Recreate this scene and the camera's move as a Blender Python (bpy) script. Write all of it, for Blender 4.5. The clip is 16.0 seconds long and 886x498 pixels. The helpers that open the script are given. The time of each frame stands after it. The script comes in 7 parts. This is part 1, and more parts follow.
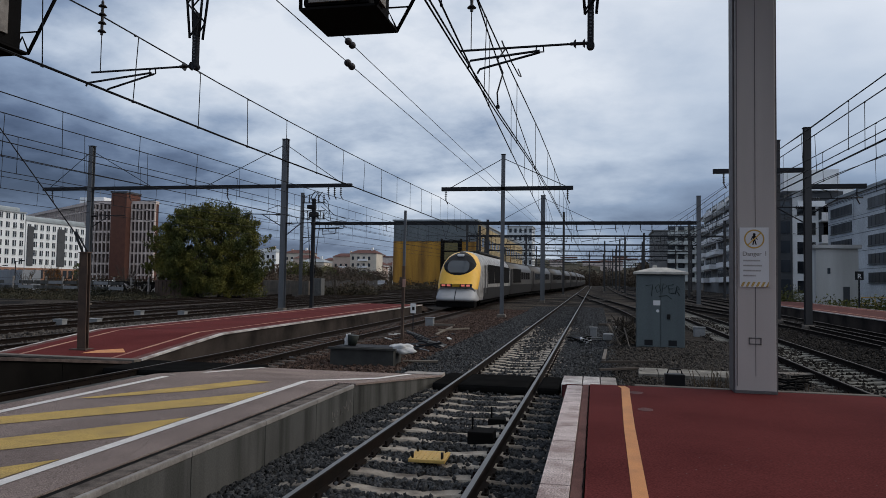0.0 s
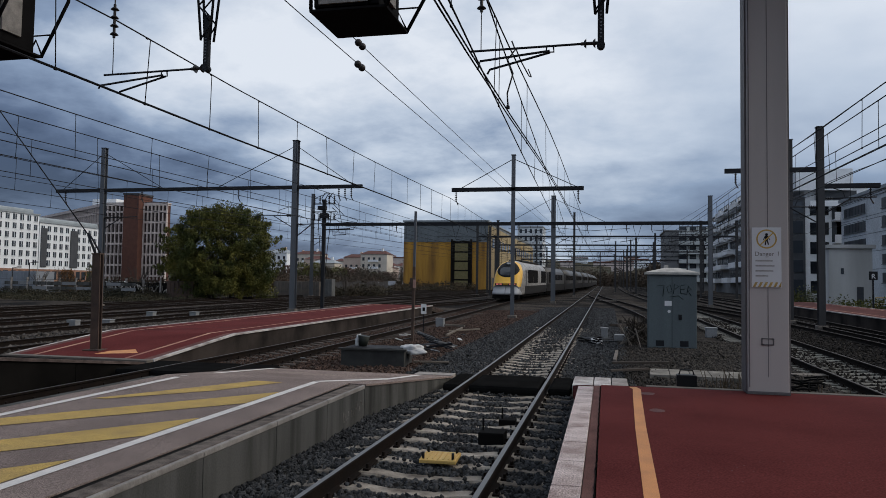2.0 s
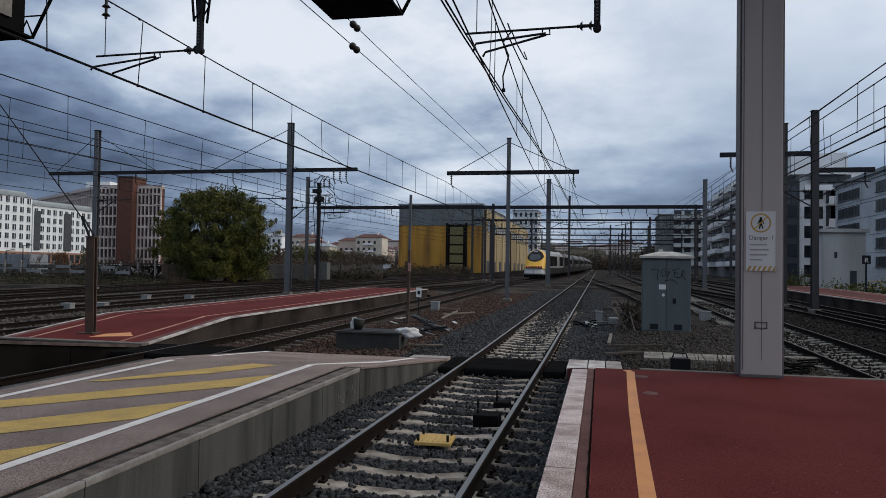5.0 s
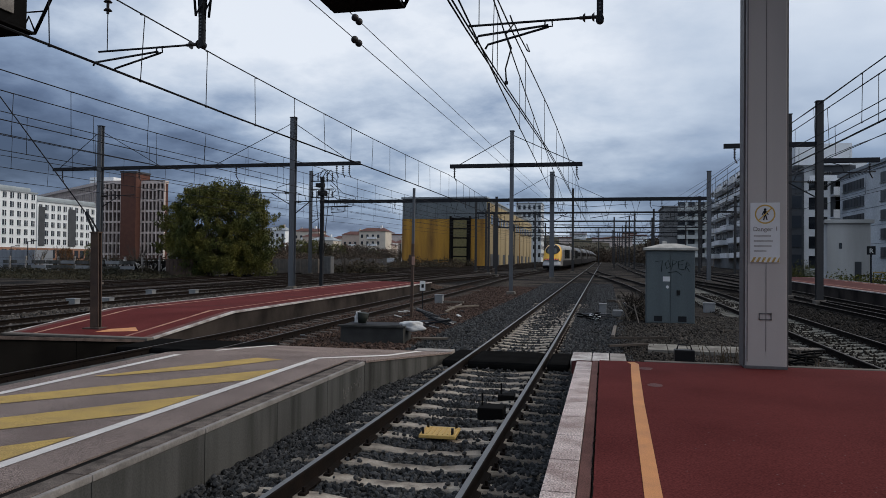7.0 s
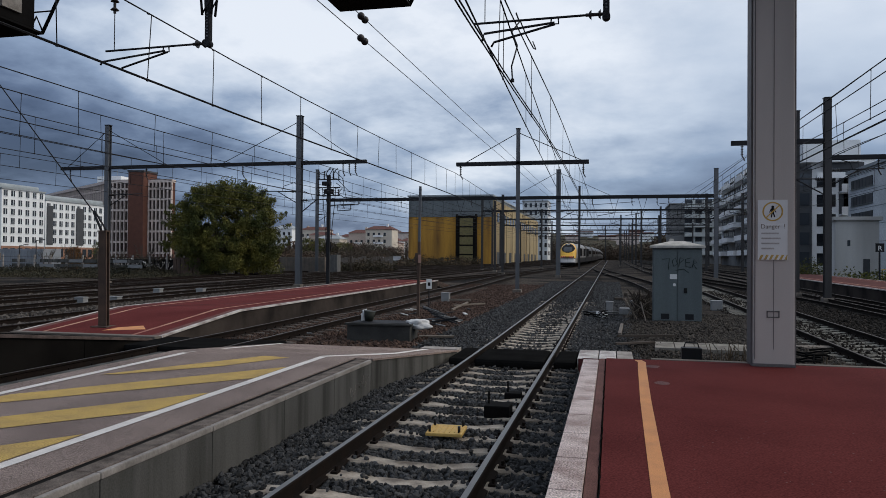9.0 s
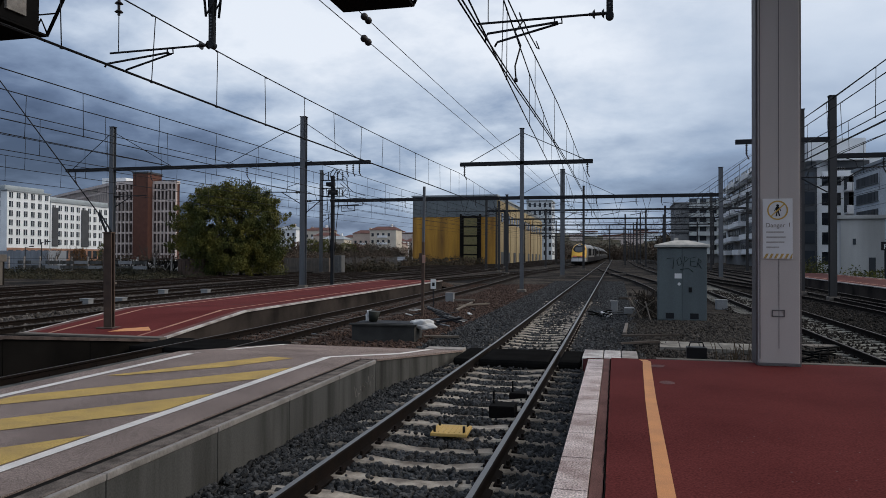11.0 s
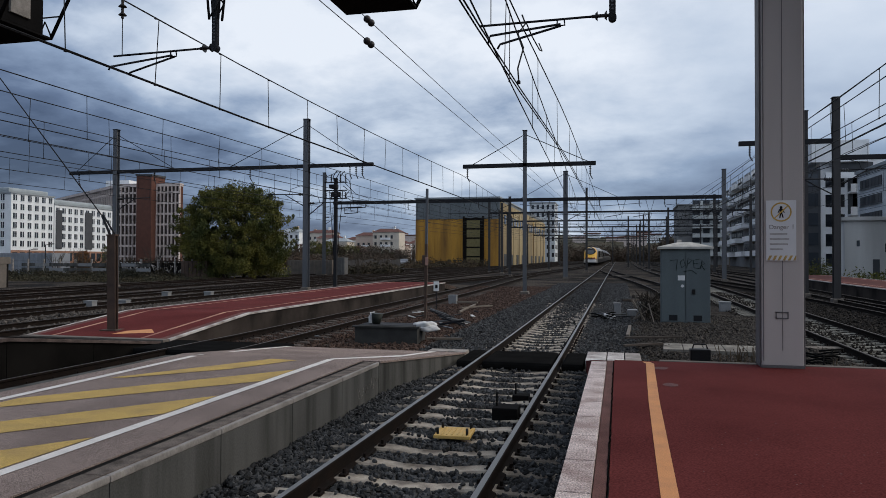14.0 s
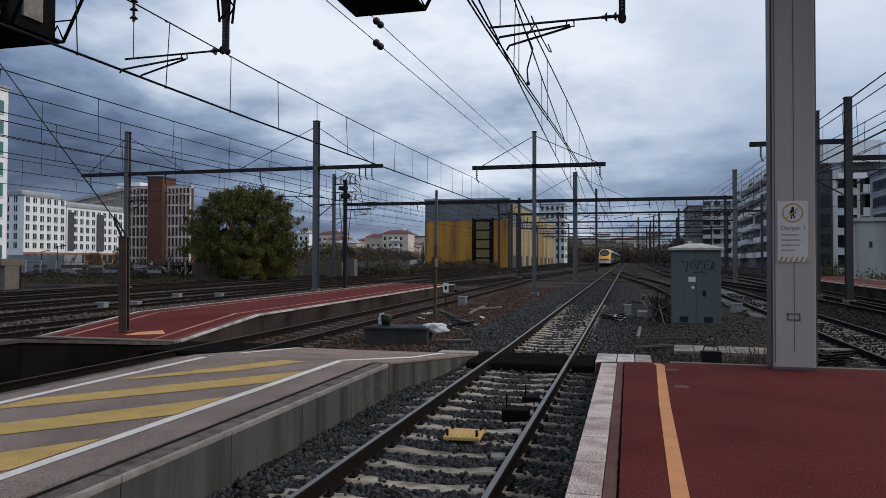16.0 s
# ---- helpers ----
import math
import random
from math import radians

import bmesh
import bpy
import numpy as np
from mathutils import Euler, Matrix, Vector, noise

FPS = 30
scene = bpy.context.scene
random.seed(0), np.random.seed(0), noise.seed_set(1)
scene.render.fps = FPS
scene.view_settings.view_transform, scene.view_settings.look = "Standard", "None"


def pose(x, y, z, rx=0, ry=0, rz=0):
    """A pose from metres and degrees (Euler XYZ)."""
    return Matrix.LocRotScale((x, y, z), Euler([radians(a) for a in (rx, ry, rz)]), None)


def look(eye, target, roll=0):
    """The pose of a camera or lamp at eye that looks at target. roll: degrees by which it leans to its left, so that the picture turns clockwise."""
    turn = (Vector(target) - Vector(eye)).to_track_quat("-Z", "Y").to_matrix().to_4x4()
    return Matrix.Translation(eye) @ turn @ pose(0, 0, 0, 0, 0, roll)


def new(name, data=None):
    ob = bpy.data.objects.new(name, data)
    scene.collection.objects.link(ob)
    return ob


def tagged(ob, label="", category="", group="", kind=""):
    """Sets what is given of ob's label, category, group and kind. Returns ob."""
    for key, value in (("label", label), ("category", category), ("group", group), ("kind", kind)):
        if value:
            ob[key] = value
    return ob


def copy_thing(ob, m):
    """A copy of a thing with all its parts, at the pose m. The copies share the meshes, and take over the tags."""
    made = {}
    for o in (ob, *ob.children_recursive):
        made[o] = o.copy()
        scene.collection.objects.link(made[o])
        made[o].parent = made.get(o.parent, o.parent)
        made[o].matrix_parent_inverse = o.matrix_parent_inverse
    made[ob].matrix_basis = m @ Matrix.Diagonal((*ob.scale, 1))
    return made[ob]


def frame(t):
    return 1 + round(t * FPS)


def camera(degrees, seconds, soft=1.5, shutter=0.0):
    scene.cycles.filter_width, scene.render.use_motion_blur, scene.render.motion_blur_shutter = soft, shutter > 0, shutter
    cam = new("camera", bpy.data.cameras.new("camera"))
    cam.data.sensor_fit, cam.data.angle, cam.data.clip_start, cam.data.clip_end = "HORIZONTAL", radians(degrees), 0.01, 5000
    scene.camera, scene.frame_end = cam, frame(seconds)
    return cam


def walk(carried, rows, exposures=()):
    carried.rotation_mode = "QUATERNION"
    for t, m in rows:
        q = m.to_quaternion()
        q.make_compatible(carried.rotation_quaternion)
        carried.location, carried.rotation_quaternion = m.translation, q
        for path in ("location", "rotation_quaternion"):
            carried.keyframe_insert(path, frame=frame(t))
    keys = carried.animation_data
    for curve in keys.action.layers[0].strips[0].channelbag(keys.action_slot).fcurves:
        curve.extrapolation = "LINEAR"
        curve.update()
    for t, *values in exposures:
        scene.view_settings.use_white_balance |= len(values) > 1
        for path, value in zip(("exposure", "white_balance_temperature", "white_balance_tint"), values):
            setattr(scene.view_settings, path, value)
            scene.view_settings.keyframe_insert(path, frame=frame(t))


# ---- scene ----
# ---- camera ----
EYE = (0.0, 0.0, 1.89)
cam = camera(63.4, 16.0, soft=0.85)
# seconds, turn to the left of the track, tilt up, lean to the left (degrees)
TURNS = [
    (0, 12.004, 2.716, 0.932),
    (0.5, 12.176, 2.882, 0.958),
    (1, 12.316, 2.961, 0.876),
    (1.5, 12.549, 2.940, 0.806),
    (2, 12.830, 2.759, 0.859),
    (2.5, 12.971, 2.433, 1.005),
    (3, 12.734, 2.109, 1.108),
    (3.5, 12.515, 1.923, 1.144),
    (4, 12.465, 1.797, 1.050),
    (6.5, 12.534, 0.971, 0.714),
    (7, 12.698, 0.905, 0.573),
    (7.5, 12.826, 0.787, 0.634),
    (8, 12.866, 0.769, 0.577),
    (8.5, 12.945, 0.762, 0.537),
    (9, 13.204, 0.748, 0.468),
    (11.5, 13.586, 0.741, 0.262),
    (12, 13.705, 0.684, 0.322),
    (12.5, 13.704, 0.737, 0.271),
    (13, 13.711, 0.835, 0.325),
    (13.5, 13.757, 0.906, 0.190),
    (14, 13.771, 0.926, 0.201),
    (14.5, 13.940, 0.962, 0.175),
    (15, 14.106, 0.970, 0.194),
    (15.5, 14.358, 1.029, 0.261),
    (16, 14.524, 1.037, 0.162),
]


def aimed(yaw, pitch, roll):
    a, b = radians(yaw), radians(pitch)
    ahead = Vector((-math.sin(a) * math.cos(b), math.cos(a) * math.cos(b), math.sin(b)))
    return look(EYE, Vector(EYE) + ahead, roll)


walk(cam, [(t, aimed(a, b, c)) for t, a, b, c in TURNS], exposures=[(0.0, 0.02), (4.0, 0.04), (8.0, 0.11), (16.0, 0.14)])

# ---- world and light ----
SUN_ELEVATION, SUN_ROTATION = 34.0, 80.0


def make_world():
    world = bpy.data.worlds.new("overcast_sky")
    world.use_nodes = True
    scene.world = world
    nt = world.node_tree
    n, l = nt.nodes, nt.links
    n.clear()
    out = n.new("ShaderNodeOutputWorld")
    bg = n.new("ShaderNodeBackground")
    l.new(bg.outputs[0], out.inputs[0])
    sky = n.new("ShaderNodeTexSky")
    sky.sky_type, sky.sun_disc = "NISHITA", False
    sky.sun_elevation, sky.sun_rotation = radians(SUN_ELEVATION), radians(SUN_ROTATION)
    sky_dim = n.new("ShaderNodeVectorMath")
    sky_dim.operation = "SCALE"
    l.new(sky.outputs[0], sky_dim.inputs[0])
    sky_dim.inputs["Scale"].default_value = 0.10
    co = n.new("ShaderNodeTexCoord")
    sep = n.new("ShaderNodeSeparateXYZ")
    l.new(co.outputs["Generated"], sep.inputs[0])

    def math_node(op, a, b=None, clamp=False):
        m = n.new("ShaderNodeMath")
        m.operation, m.use_clamp = op, clamp
        for k, v in enumerate((a, b)):
            if v is None:
                continue
            if isinstance(v, (int, float)):
                m.inputs[k].default_value = v
            else:
                l.new(v, m.inputs[k])
        return m.outputs[0]

    # the cloud deck: a flat layer overhead, so that it narrows towards the horizon
    lift = math_node("ADD", math_node("MAXIMUM", sep.outputs[2], 0.0), 0.17)
    u, v = math_node("DIVIDE", sep.outputs[0], lift), math_node("DIVIDE", sep.outputs[1], lift)
    flat = n.new("ShaderNodeCombineXYZ")
    l.new(u, flat.inputs[0])
    l.new(v, flat.inputs[1])

    # the ragged lower clouds stand nearer, so they flatten less
    low = math_node("ADD", math_node("MAXIMUM", sep.outputs[2], 0.0), 0.25)
    near = n.new("ShaderNodeCombineXYZ")
    l.new(math_node("DIVIDE", sep.outputs[0], low), near.inputs[0])
    l.new(math_node("DIVIDE", sep.outputs[1], low), near.inputs[1])

    def cloud(scale, detail, distortion, offset, layer=flat):
        mp = n.new("ShaderNodeMapping")
        mp.inputs["Location"].default_value = offset
        l.new(layer.outputs[0], mp.inputs[0])
        t = n.new("ShaderNodeTexNoise")
        t.inputs["Scale"].default_value, t.inputs["Detail"].default_value = scale, detail
        t.inputs["Roughness"].default_value, t.inputs["Distortion"].default_value = 0.58, distortion
        l.new(mp.outputs[0], t.inputs["Vector"])
        return t.outputs[0]

    big = cloud(0.62, 4.0, 0.15, (3.1, 1.7, 0.0))
    small = cloud(2.0, 8.0, 0.10, (0.4, 5.2, 0.0), near)
    # the deck is smooth in the east, broken in the west
    calm = n.new("ShaderNodeMapRange")
    calm.inputs[1].default_value, calm.inputs[2].default_value = -0.15, 0.22
    calm.inputs[3].default_value, calm.inputs[4].default_value = 0.68, 0.16
    l.new(sep.outputs[0], calm.inputs[0])
    ragged = math_node("MULTIPLY", math_node("SUBTRACT", small, 0.5), calm.outputs[0])
    mixed = math_node("ADD", math_node("MULTIPLY", big, 0.44), math_node("ADD", ragged, 0.27))
    # the deck thins overhead, and is heaviest low in the west
    high = n.new("ShaderNodeMapRange")
    high.inputs[1].default_value, high.inputs[2].default_value = 0.03, 0.27
    high.inputs[3].default_value, high.inputs[4].default_value = -0.11, 0.18
    l.new(sep.outputs[2], high.inputs[0])
    west = n.new("ShaderNodeMapRange")
    west.inputs[1].default_value, west.inputs[2].default_value = -0.70, -0.40
    west.inputs[3].default_value, west.inputs[4].default_value = -0.20, 0.02
    l.new(sep.outputs[0], west.inputs[0])
    # unseen deck behind set slightly darker, to trim the light from that side
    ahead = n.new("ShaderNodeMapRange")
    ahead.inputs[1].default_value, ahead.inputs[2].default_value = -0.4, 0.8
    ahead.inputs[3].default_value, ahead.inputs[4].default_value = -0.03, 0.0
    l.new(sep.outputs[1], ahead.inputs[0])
    strip = n.new("ShaderNodeMapRange")
    strip.inputs[1].default_value, strip.inputs[2].default_value = 0.03, 0.12
    strip.inputs[3].default_value, strip.inputs[4].default_value = 0.10, 0.0
    l.new(sep.outputs[2], strip.inputs[0])
    clear = n.new("ShaderNodeMapRange")
    clear.inputs[1].default_value, clear.inputs[2].default_value = -0.55, -0.15
    clear.inputs[3].default_value, clear.inputs[4].default_value = 0.35, 1.0
    l.new(sep.outputs[0], clear.inputs[0])
    mixed = math_node("ADD", mixed, math_node("MULTIPLY", strip.outputs[0], clear.outputs[0]))
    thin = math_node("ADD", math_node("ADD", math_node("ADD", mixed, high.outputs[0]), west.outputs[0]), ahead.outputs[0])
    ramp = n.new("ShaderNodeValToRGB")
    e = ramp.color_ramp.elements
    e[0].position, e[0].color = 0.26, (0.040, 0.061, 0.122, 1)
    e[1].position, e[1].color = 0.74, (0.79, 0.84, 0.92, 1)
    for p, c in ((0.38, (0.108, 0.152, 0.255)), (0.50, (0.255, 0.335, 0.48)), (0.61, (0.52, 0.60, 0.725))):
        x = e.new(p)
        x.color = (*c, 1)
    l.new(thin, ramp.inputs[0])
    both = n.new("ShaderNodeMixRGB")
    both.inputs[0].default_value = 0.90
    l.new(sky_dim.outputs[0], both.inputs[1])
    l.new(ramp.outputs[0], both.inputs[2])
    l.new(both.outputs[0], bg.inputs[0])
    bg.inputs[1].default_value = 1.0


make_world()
sun = new("sun", bpy.data.lights.new("sun", "SUN"))
sun.data.energy, sun.data.angle, sun.data.color = 1.3, radians(40), (1.0, 0.88, 0.72)
SUN_WAY = Vector((math.cos(radians(34)) * math.sin(radians(80)), math.cos(radians(34)) * math.cos(radians(80)), math.sin(radians(34))))
sun.matrix_world = look(SUN_WAY * 90, (0, 0, 0))

# ---- materials ----
MATS = {}


def mat(name, color, rough=0.8, metal=0.0, var=0.25, scale=3.0, fine=60.0, bump=0.15, tint=None, stain=0.0, streak=False, rand=0.0, fine_var=0.15, dist=0.01, gloss=0.18):
    """A surface with two scales of variation: broad blotches towards tint, and fine grain with relief."""
    if name in MATS:
        return MATS[name]
    m = bpy.data.materials.new(name)
    m.use_nodes = True
    nt = m.node_tree
    n, l = nt.nodes, nt.links
    b = n["Principled BSDF"]
    b.inputs["Roughness"].default_value, b.inputs["Metallic"].default_value = rough, metal
    b.inputs["Specular IOR Level"].default_value = gloss
    co = n.new("ShaderNodeTexCoord")
    mp = n.new("ShaderNodeMapping")
    if streak:
        mp.inputs["Scale"].default_value = (1, 1, 0.12)
    l.new(co.outputs["Object"], mp.inputs[0])
    broad, grain = n.new("ShaderNodeTexNoise"), n.new("ShaderNodeTexNoise")
    broad.inputs["Scale"].default_value, broad.inputs["Detail"].default_value = scale, 5.0
    grain.inputs["Scale"].default_value, grain.inputs["Detail"].default_value = fine, 3.0
    l.new(mp.outputs[0], broad.inputs["Vector"])
    l.new(co.outputs["Object"], grain.inputs["Vector"])
    tint = tint or tuple(c * 0.55 for c in color)
    ramp = n.new("ShaderNodeMapRange")
    ramp.inputs[1].default_value, ramp.inputs[2].default_value = 0.38, 0.68
    ramp.inputs[3].default_value, ramp.inputs[4].default_value = 0.0, min(1.0, var * 2.2 + stain)
    l.new(broad.outputs[0], ramp.inputs[0])
    mix = n.new("ShaderNodeMixRGB")
    mix.inputs[1].default_value, mix.inputs[2].default_value = (*color, 1), (*tint, 1)
    l.new(ramp.outputs[0], mix.inputs[0])
    hsv = n.new("ShaderNodeHueSaturation")
    l.new(mix.outputs[0], hsv.inputs["Color"])
    val = n.new("ShaderNodeMapRange")
    val.inputs[1].default_value, val.inputs[2].default_value = 0.3, 0.7
    val.inputs[3].default_value, val.inputs[4].default_value = 1 - fine_var, 1 + fine_var
    l.new(grain.outputs[0], val.inputs[0])
    last = val.outputs[0]
    if rand:
        info = n.new("ShaderNodeObjectInfo")
        isl = n.new("ShaderNodeNewGeometry")
        s = n.new("ShaderNodeMath")
        s.operation = "ADD"
        l.new(info.outputs["Random"], s.inputs[0])
        l.new(isl.outputs["Random Per Island"], s.inputs[1])
        fr = n.new("ShaderNodeMath")
        fr.operation = "FRACT"
        l.new(s.outputs[0], fr.inputs[0])
        rr = n.new("ShaderNodeMapRange")
        rr.inputs[3].default_value, rr.inputs[4].default_value = 1 - rand, 1 + rand
        l.new(fr.outputs[0], rr.inputs[0])
        mu = n.new("ShaderNodeMath")
        mu.operation = "MULTIPLY"
        l.new(last, mu.inputs[0])
        l.new(rr.outputs[0], mu.inputs[1])
        last = mu.outputs[0]
    l.new(last, hsv.inputs["Value"])
    l.new(hsv.outputs[0], b.inputs["Base Color"])
    if bump:
        bp = n.new("ShaderNodeBump")
        bp.inputs["Strength"].default_value, bp.inputs["Distance"].default_value = bump, dist
        l.new(grain.outputs[0], bp.inputs["Height"])
        l.new(bp.outputs[0], b.inputs["Normal"])
    MATS[name] = m
    return m


def gravel_mat(name, color, tint, cell, patch=0.35):
    """Crushed stone seen from a distance: one tone and one height for each stone."""
    m = bpy.data.materials.new(name)
    m.use_nodes = True
    nt = m.node_tree
    n, l = nt.nodes, nt.links
    b = n["Principled BSDF"]
    b.inputs["Roughness"].default_value, b.inputs["Specular IOR Level"].default_value = 1.0, 0.06
    co = n.new("ShaderNodeTexCoord")
    vo = n.new("ShaderNodeTexVoronoi")
    vo.inputs["Scale"].default_value = 1.0 / cell
    l.new(co.outputs["Object"], vo.inputs["Vector"])
    broad = n.new("ShaderNodeTexNoise")
    broad.inputs["Scale"].default_value, broad.inputs["Detail"].default_value = patch, 6.0
    l.new(co.outputs["Object"], broad.inputs["Vector"])
    r = n.new("ShaderNodeMapRange")
    r.inputs[1].default_value, r.inputs[2].default_value = 0.42, 0.60
    l.new(broad.outputs[0], r.inputs[0])
    mix = n.new("ShaderNodeMixRGB")
    mix.inputs[1].default_value, mix.inputs[2].default_value = (*color, 1), (*tint, 1)
    l.new(r.outputs[0], mix.inputs[0])
    bw = n.new("ShaderNodeSeparateXYZ")
    l.new(vo.outputs["Color"], bw.inputs[0])
    rv = n.new("ShaderNodeMapRange")
    rv.inputs[3].default_value, rv.inputs[4].default_value = 0.35, 1.8
    l.new(bw.outputs[0], rv.inputs[0])
    hsv = n.new("ShaderNodeHueSaturation")
    l.new(mix.outputs[0], hsv.inputs["Color"])
    l.new(rv.outputs[0], hsv.inputs["Value"])
    l.new(hsv.outputs[0], b.inputs["Base Color"])
    bp = n.new("ShaderNodeBump")
    bp.inputs["Strength"].default_value, bp.inputs["Distance"].default_value = 1.0, 0.04
    bp.invert = True
    l.new(vo.outputs["Distance"], bp.inputs["Height"])
    l.new(bp.outputs[0], b.inputs["Normal"])
    MATS[name] = m
    return m


# ground toned dark, to carry the shade in gaps between the stones
M_BALLAST = gravel_mat("ballast_ground", (0.012, 0.011, 0.0105), (0.058, 0.048, 0.040), 0.07, 0.22)
M_RUSTBED = gravel_mat("rust_stained_ballast", (0.085, 0.060, 0.050), (0.060, 0.048, 0.042), 0.06, 0.2)
M_STONE = mat("ballast_stone", (0.055, 0.056, 0.058), 0.85, var=0.2, fine=120, rand=0.65, bump=0.4)
M_RUBBLE = mat("brown_rubble", (0.050, 0.043, 0.037), 0.9, var=0.2, fine=90, rand=0.5, bump=0.4)
M_RAIL = mat("rusted_rail_steel", (0.013, 0.0105, 0.0095), 0.85, 0.1, var=0.3, scale=5, tint=(0.021, 0.014, 0.011), gloss=0.06)
M_RAILTOP = mat("polished_rail_head", (0.15, 0.148, 0.15), 0.42, 0.9, var=0.1, bump=0.03)
M_SLEEPER = mat("weathered_sleeper_concrete", (0.43, 0.375, 0.31), 0.9, var=0.45, scale=5, tint=(0.15, 0.125, 0.105), rand=0.2, bump=0.35)
M_WOODSL = mat("dark_timber_sleeper", (0.072, 0.060, 0.052), 0.9, var=0.3, rand=0.3, bump=0.4)
M_CONC = mat("stained_concrete", (0.112, 0.110, 0.104), 0.95, var=0.42, scale=3.2, gloss=0.08, tint=(0.034, 0.034, 0.031), streak=True, bump=0.25)
M_COPING = mat("coping_concrete", (0.165, 0.142, 0.122), 0.9, var=0.45, scale=2.5, tint=(0.125, 0.112, 0.10), bump=0.35)
M_KERB = mat("worn_kerb_stone", (0.34, 0.31, 0.285), 0.9, var=0.4, scale=4, tint=(0.2, 0.18, 0.165), bump=0.35)
M_ASPH = mat("grey_platform_asphalt", (0.275, 0.214, 0.188), 0.95, var=0.30, scale=1.2, fine=110, gloss=0.05, fine_var=0.85, bump=0.5, dist=0.006, tint=(0.155, 0.118, 0.105))
M_YELLOW = mat("worn_yellow_paint", (0.56, 0.375, 0.12), 0.85, var=0.26, scale=3, fine=90, gloss=0.1, tint=(0.34, 0.235, 0.11), fine_var=0.40, bump=0.4, dist=0.004)
M_WHITE = mat("worn_white_paint", (0.80, 0.745, 0.69), 0.7, var=0.22, scale=4, fine=130, tint=(0.5, 0.46, 0.43), fine_var=0.15)
M_ORANGE = mat("orange_safety_paint", (0.66, 0.30, 0.125), 0.75, var=0.22, scale=4, fine=120, tint=(0.42, 0.20, 0.11))
M_RED = mat("red_platform_coating", (0.126, 0.0300, 0.0285), 0.9, var=0.34, scale=0.8, fine=60, tint=(0.085, 0.0185, 0.018), fine_var=0.35, bump=0.25, dist=0.004, gloss=0.03)
M_REDDARK = mat("dark_red_edge_strip", (0.145, 0.068, 0.058), 0.9, var=0.4, scale=3, fine=120, tint=(0.085, 0.036, 0.032), fine_var=0.4)
M_RUBBER = mat("black_rubber_boards", (0.012, 0.012, 0.012), 1.0, var=0.3, scale=3, fine=60, gloss=0.0)
M_EDGE = mat("worn_white_edge_paint", (0.55, 0.52, 0.50), 0.85, var=0.45, scale=2.5, tint=(0.24, 0.20, 0.19), fine=40, fine_var=0.3)
M_GALV = mat("galvanised_steel", (0.135, 0.142, 0.155), 0.6, 0.35, var=0.25, scale=2, tint=(0.09, 0.094, 0.10), streak=True)
M_MASTSTEEL = mat("grimy_mast_steel", (0.062, 0.061, 0.063), 0.7, 0.2, var=0.3, scale=2, tint=(0.040, 0.037, 0.036), streak=True)
M_DARKSTEEL = mat("dark_steel", (0.028, 0.029, 0.033), 0.75, 0.3, var=0.25, scale=2)
M_BROWNSTEEL = mat("rusty_brown_steel", (0.11, 0.075, 0.058), 0.8, 0.15, var=0.4, scale=3, tint=(0.055, 0.042, 0.038))
M_WIRE = mat("oxidised_copper_wire", (0.020, 0.021, 0.024), 0.7, 0.3, var=0.1)
M_PORCELAIN = mat("brown_porcelain_insulator", (0.030, 0.026, 0.026), 0.3, var=0.1)
M_COLUMN = mat("beige_grey_painted_steel", (0.51, 0.465, 0.435), 0.55, var=0.22, scale=1.2, tint=(0.31, 0.285, 0.27), streak=True, fine_var=0.04, bump=0.05)
M_COLDARK = mat("column_channel_steel", (0.15, 0.14, 0.14), 0.6, 0.2, var=0.2, scale=2)
M_CAB = mat("blue_grey_cabinet_paint", (0.118, 0.142, 0.148), 0.6, var=0.22, scale=2.2, tint=(0.085, 0.10, 0.11), streak=True)
M_CABTOP = mat("cabinet_lid_concrete", (0.50, 0.48, 0.44), 0.85, var=0.3, scale=4)
M_SIGN = mat("white_enamel", (0.72, 0.72, 0.72), 0.4, var=0.05, fine_var=0.02, bump=0.0)
M_BLACK = mat("black_paint", (0.012, 0.012, 0.013), 0.5, var=0.1)
M_BAG = mat("white_plastic_sack", (0.58, 0.58, 0.58), 0.5, var=0.15, scale=8)
M_GREYBOX = mat("grey_plastic_box", (0.24, 0.245, 0.25), 0.6, var=0.15)
M_TRAIN_W = mat("silver_white_train_paint", (0.40, 0.392, 0.385), 0.4, var=0.42, scale=2.6, tint=(0.13, 0.12, 0.11), fine_var=0.05, bump=0.0)
M_TRAIN_Y = mat("yellow_train_paint", (0.82, 0.47, 0.075), 0.35, var=0.08, fine_var=0.03, bump=0.0)
M_TRAIN_D = mat("dark_blue_grey_train_paint", (0.024, 0.022, 0.0215), 0.55, var=0.2, bump=0.0)
M_BUMPER = mat("grimy_white_cowl_paint", (0.42, 0.42, 0.425), 0.35, var=0.15, scale=1.5, tint=(0.25, 0.245, 0.24), fine_var=0.04, bump=0.0)
M_CONCDARK = mat("dark_streaked_concrete", (0.018, 0.016, 0.015), 0.95, var=0.4, scale=1.2, tint=(0.009, 0.008, 0.007), streak=True, bump=0.3, gloss=0.05)
M_RAILDULL = mat("dull_rail_head", (0.075, 0.064, 0.058), 0.6, 0.6, var=0.3, scale=3)
M_SLEEPERDARK = mat("sooty_sleeper_concrete", (0.20, 0.19, 0.165), 0.95, var=0.4, scale=4, rand=0.25, bump=0.3)
M_COACH = mat("grimy_silver_coach_paint", (0.095, 0.092, 0.089), 0.4, var=0.3, scale=0.8, tint=(0.075, 0.072, 0.07), streak=True, fine_var=0.05, bump=0.0)
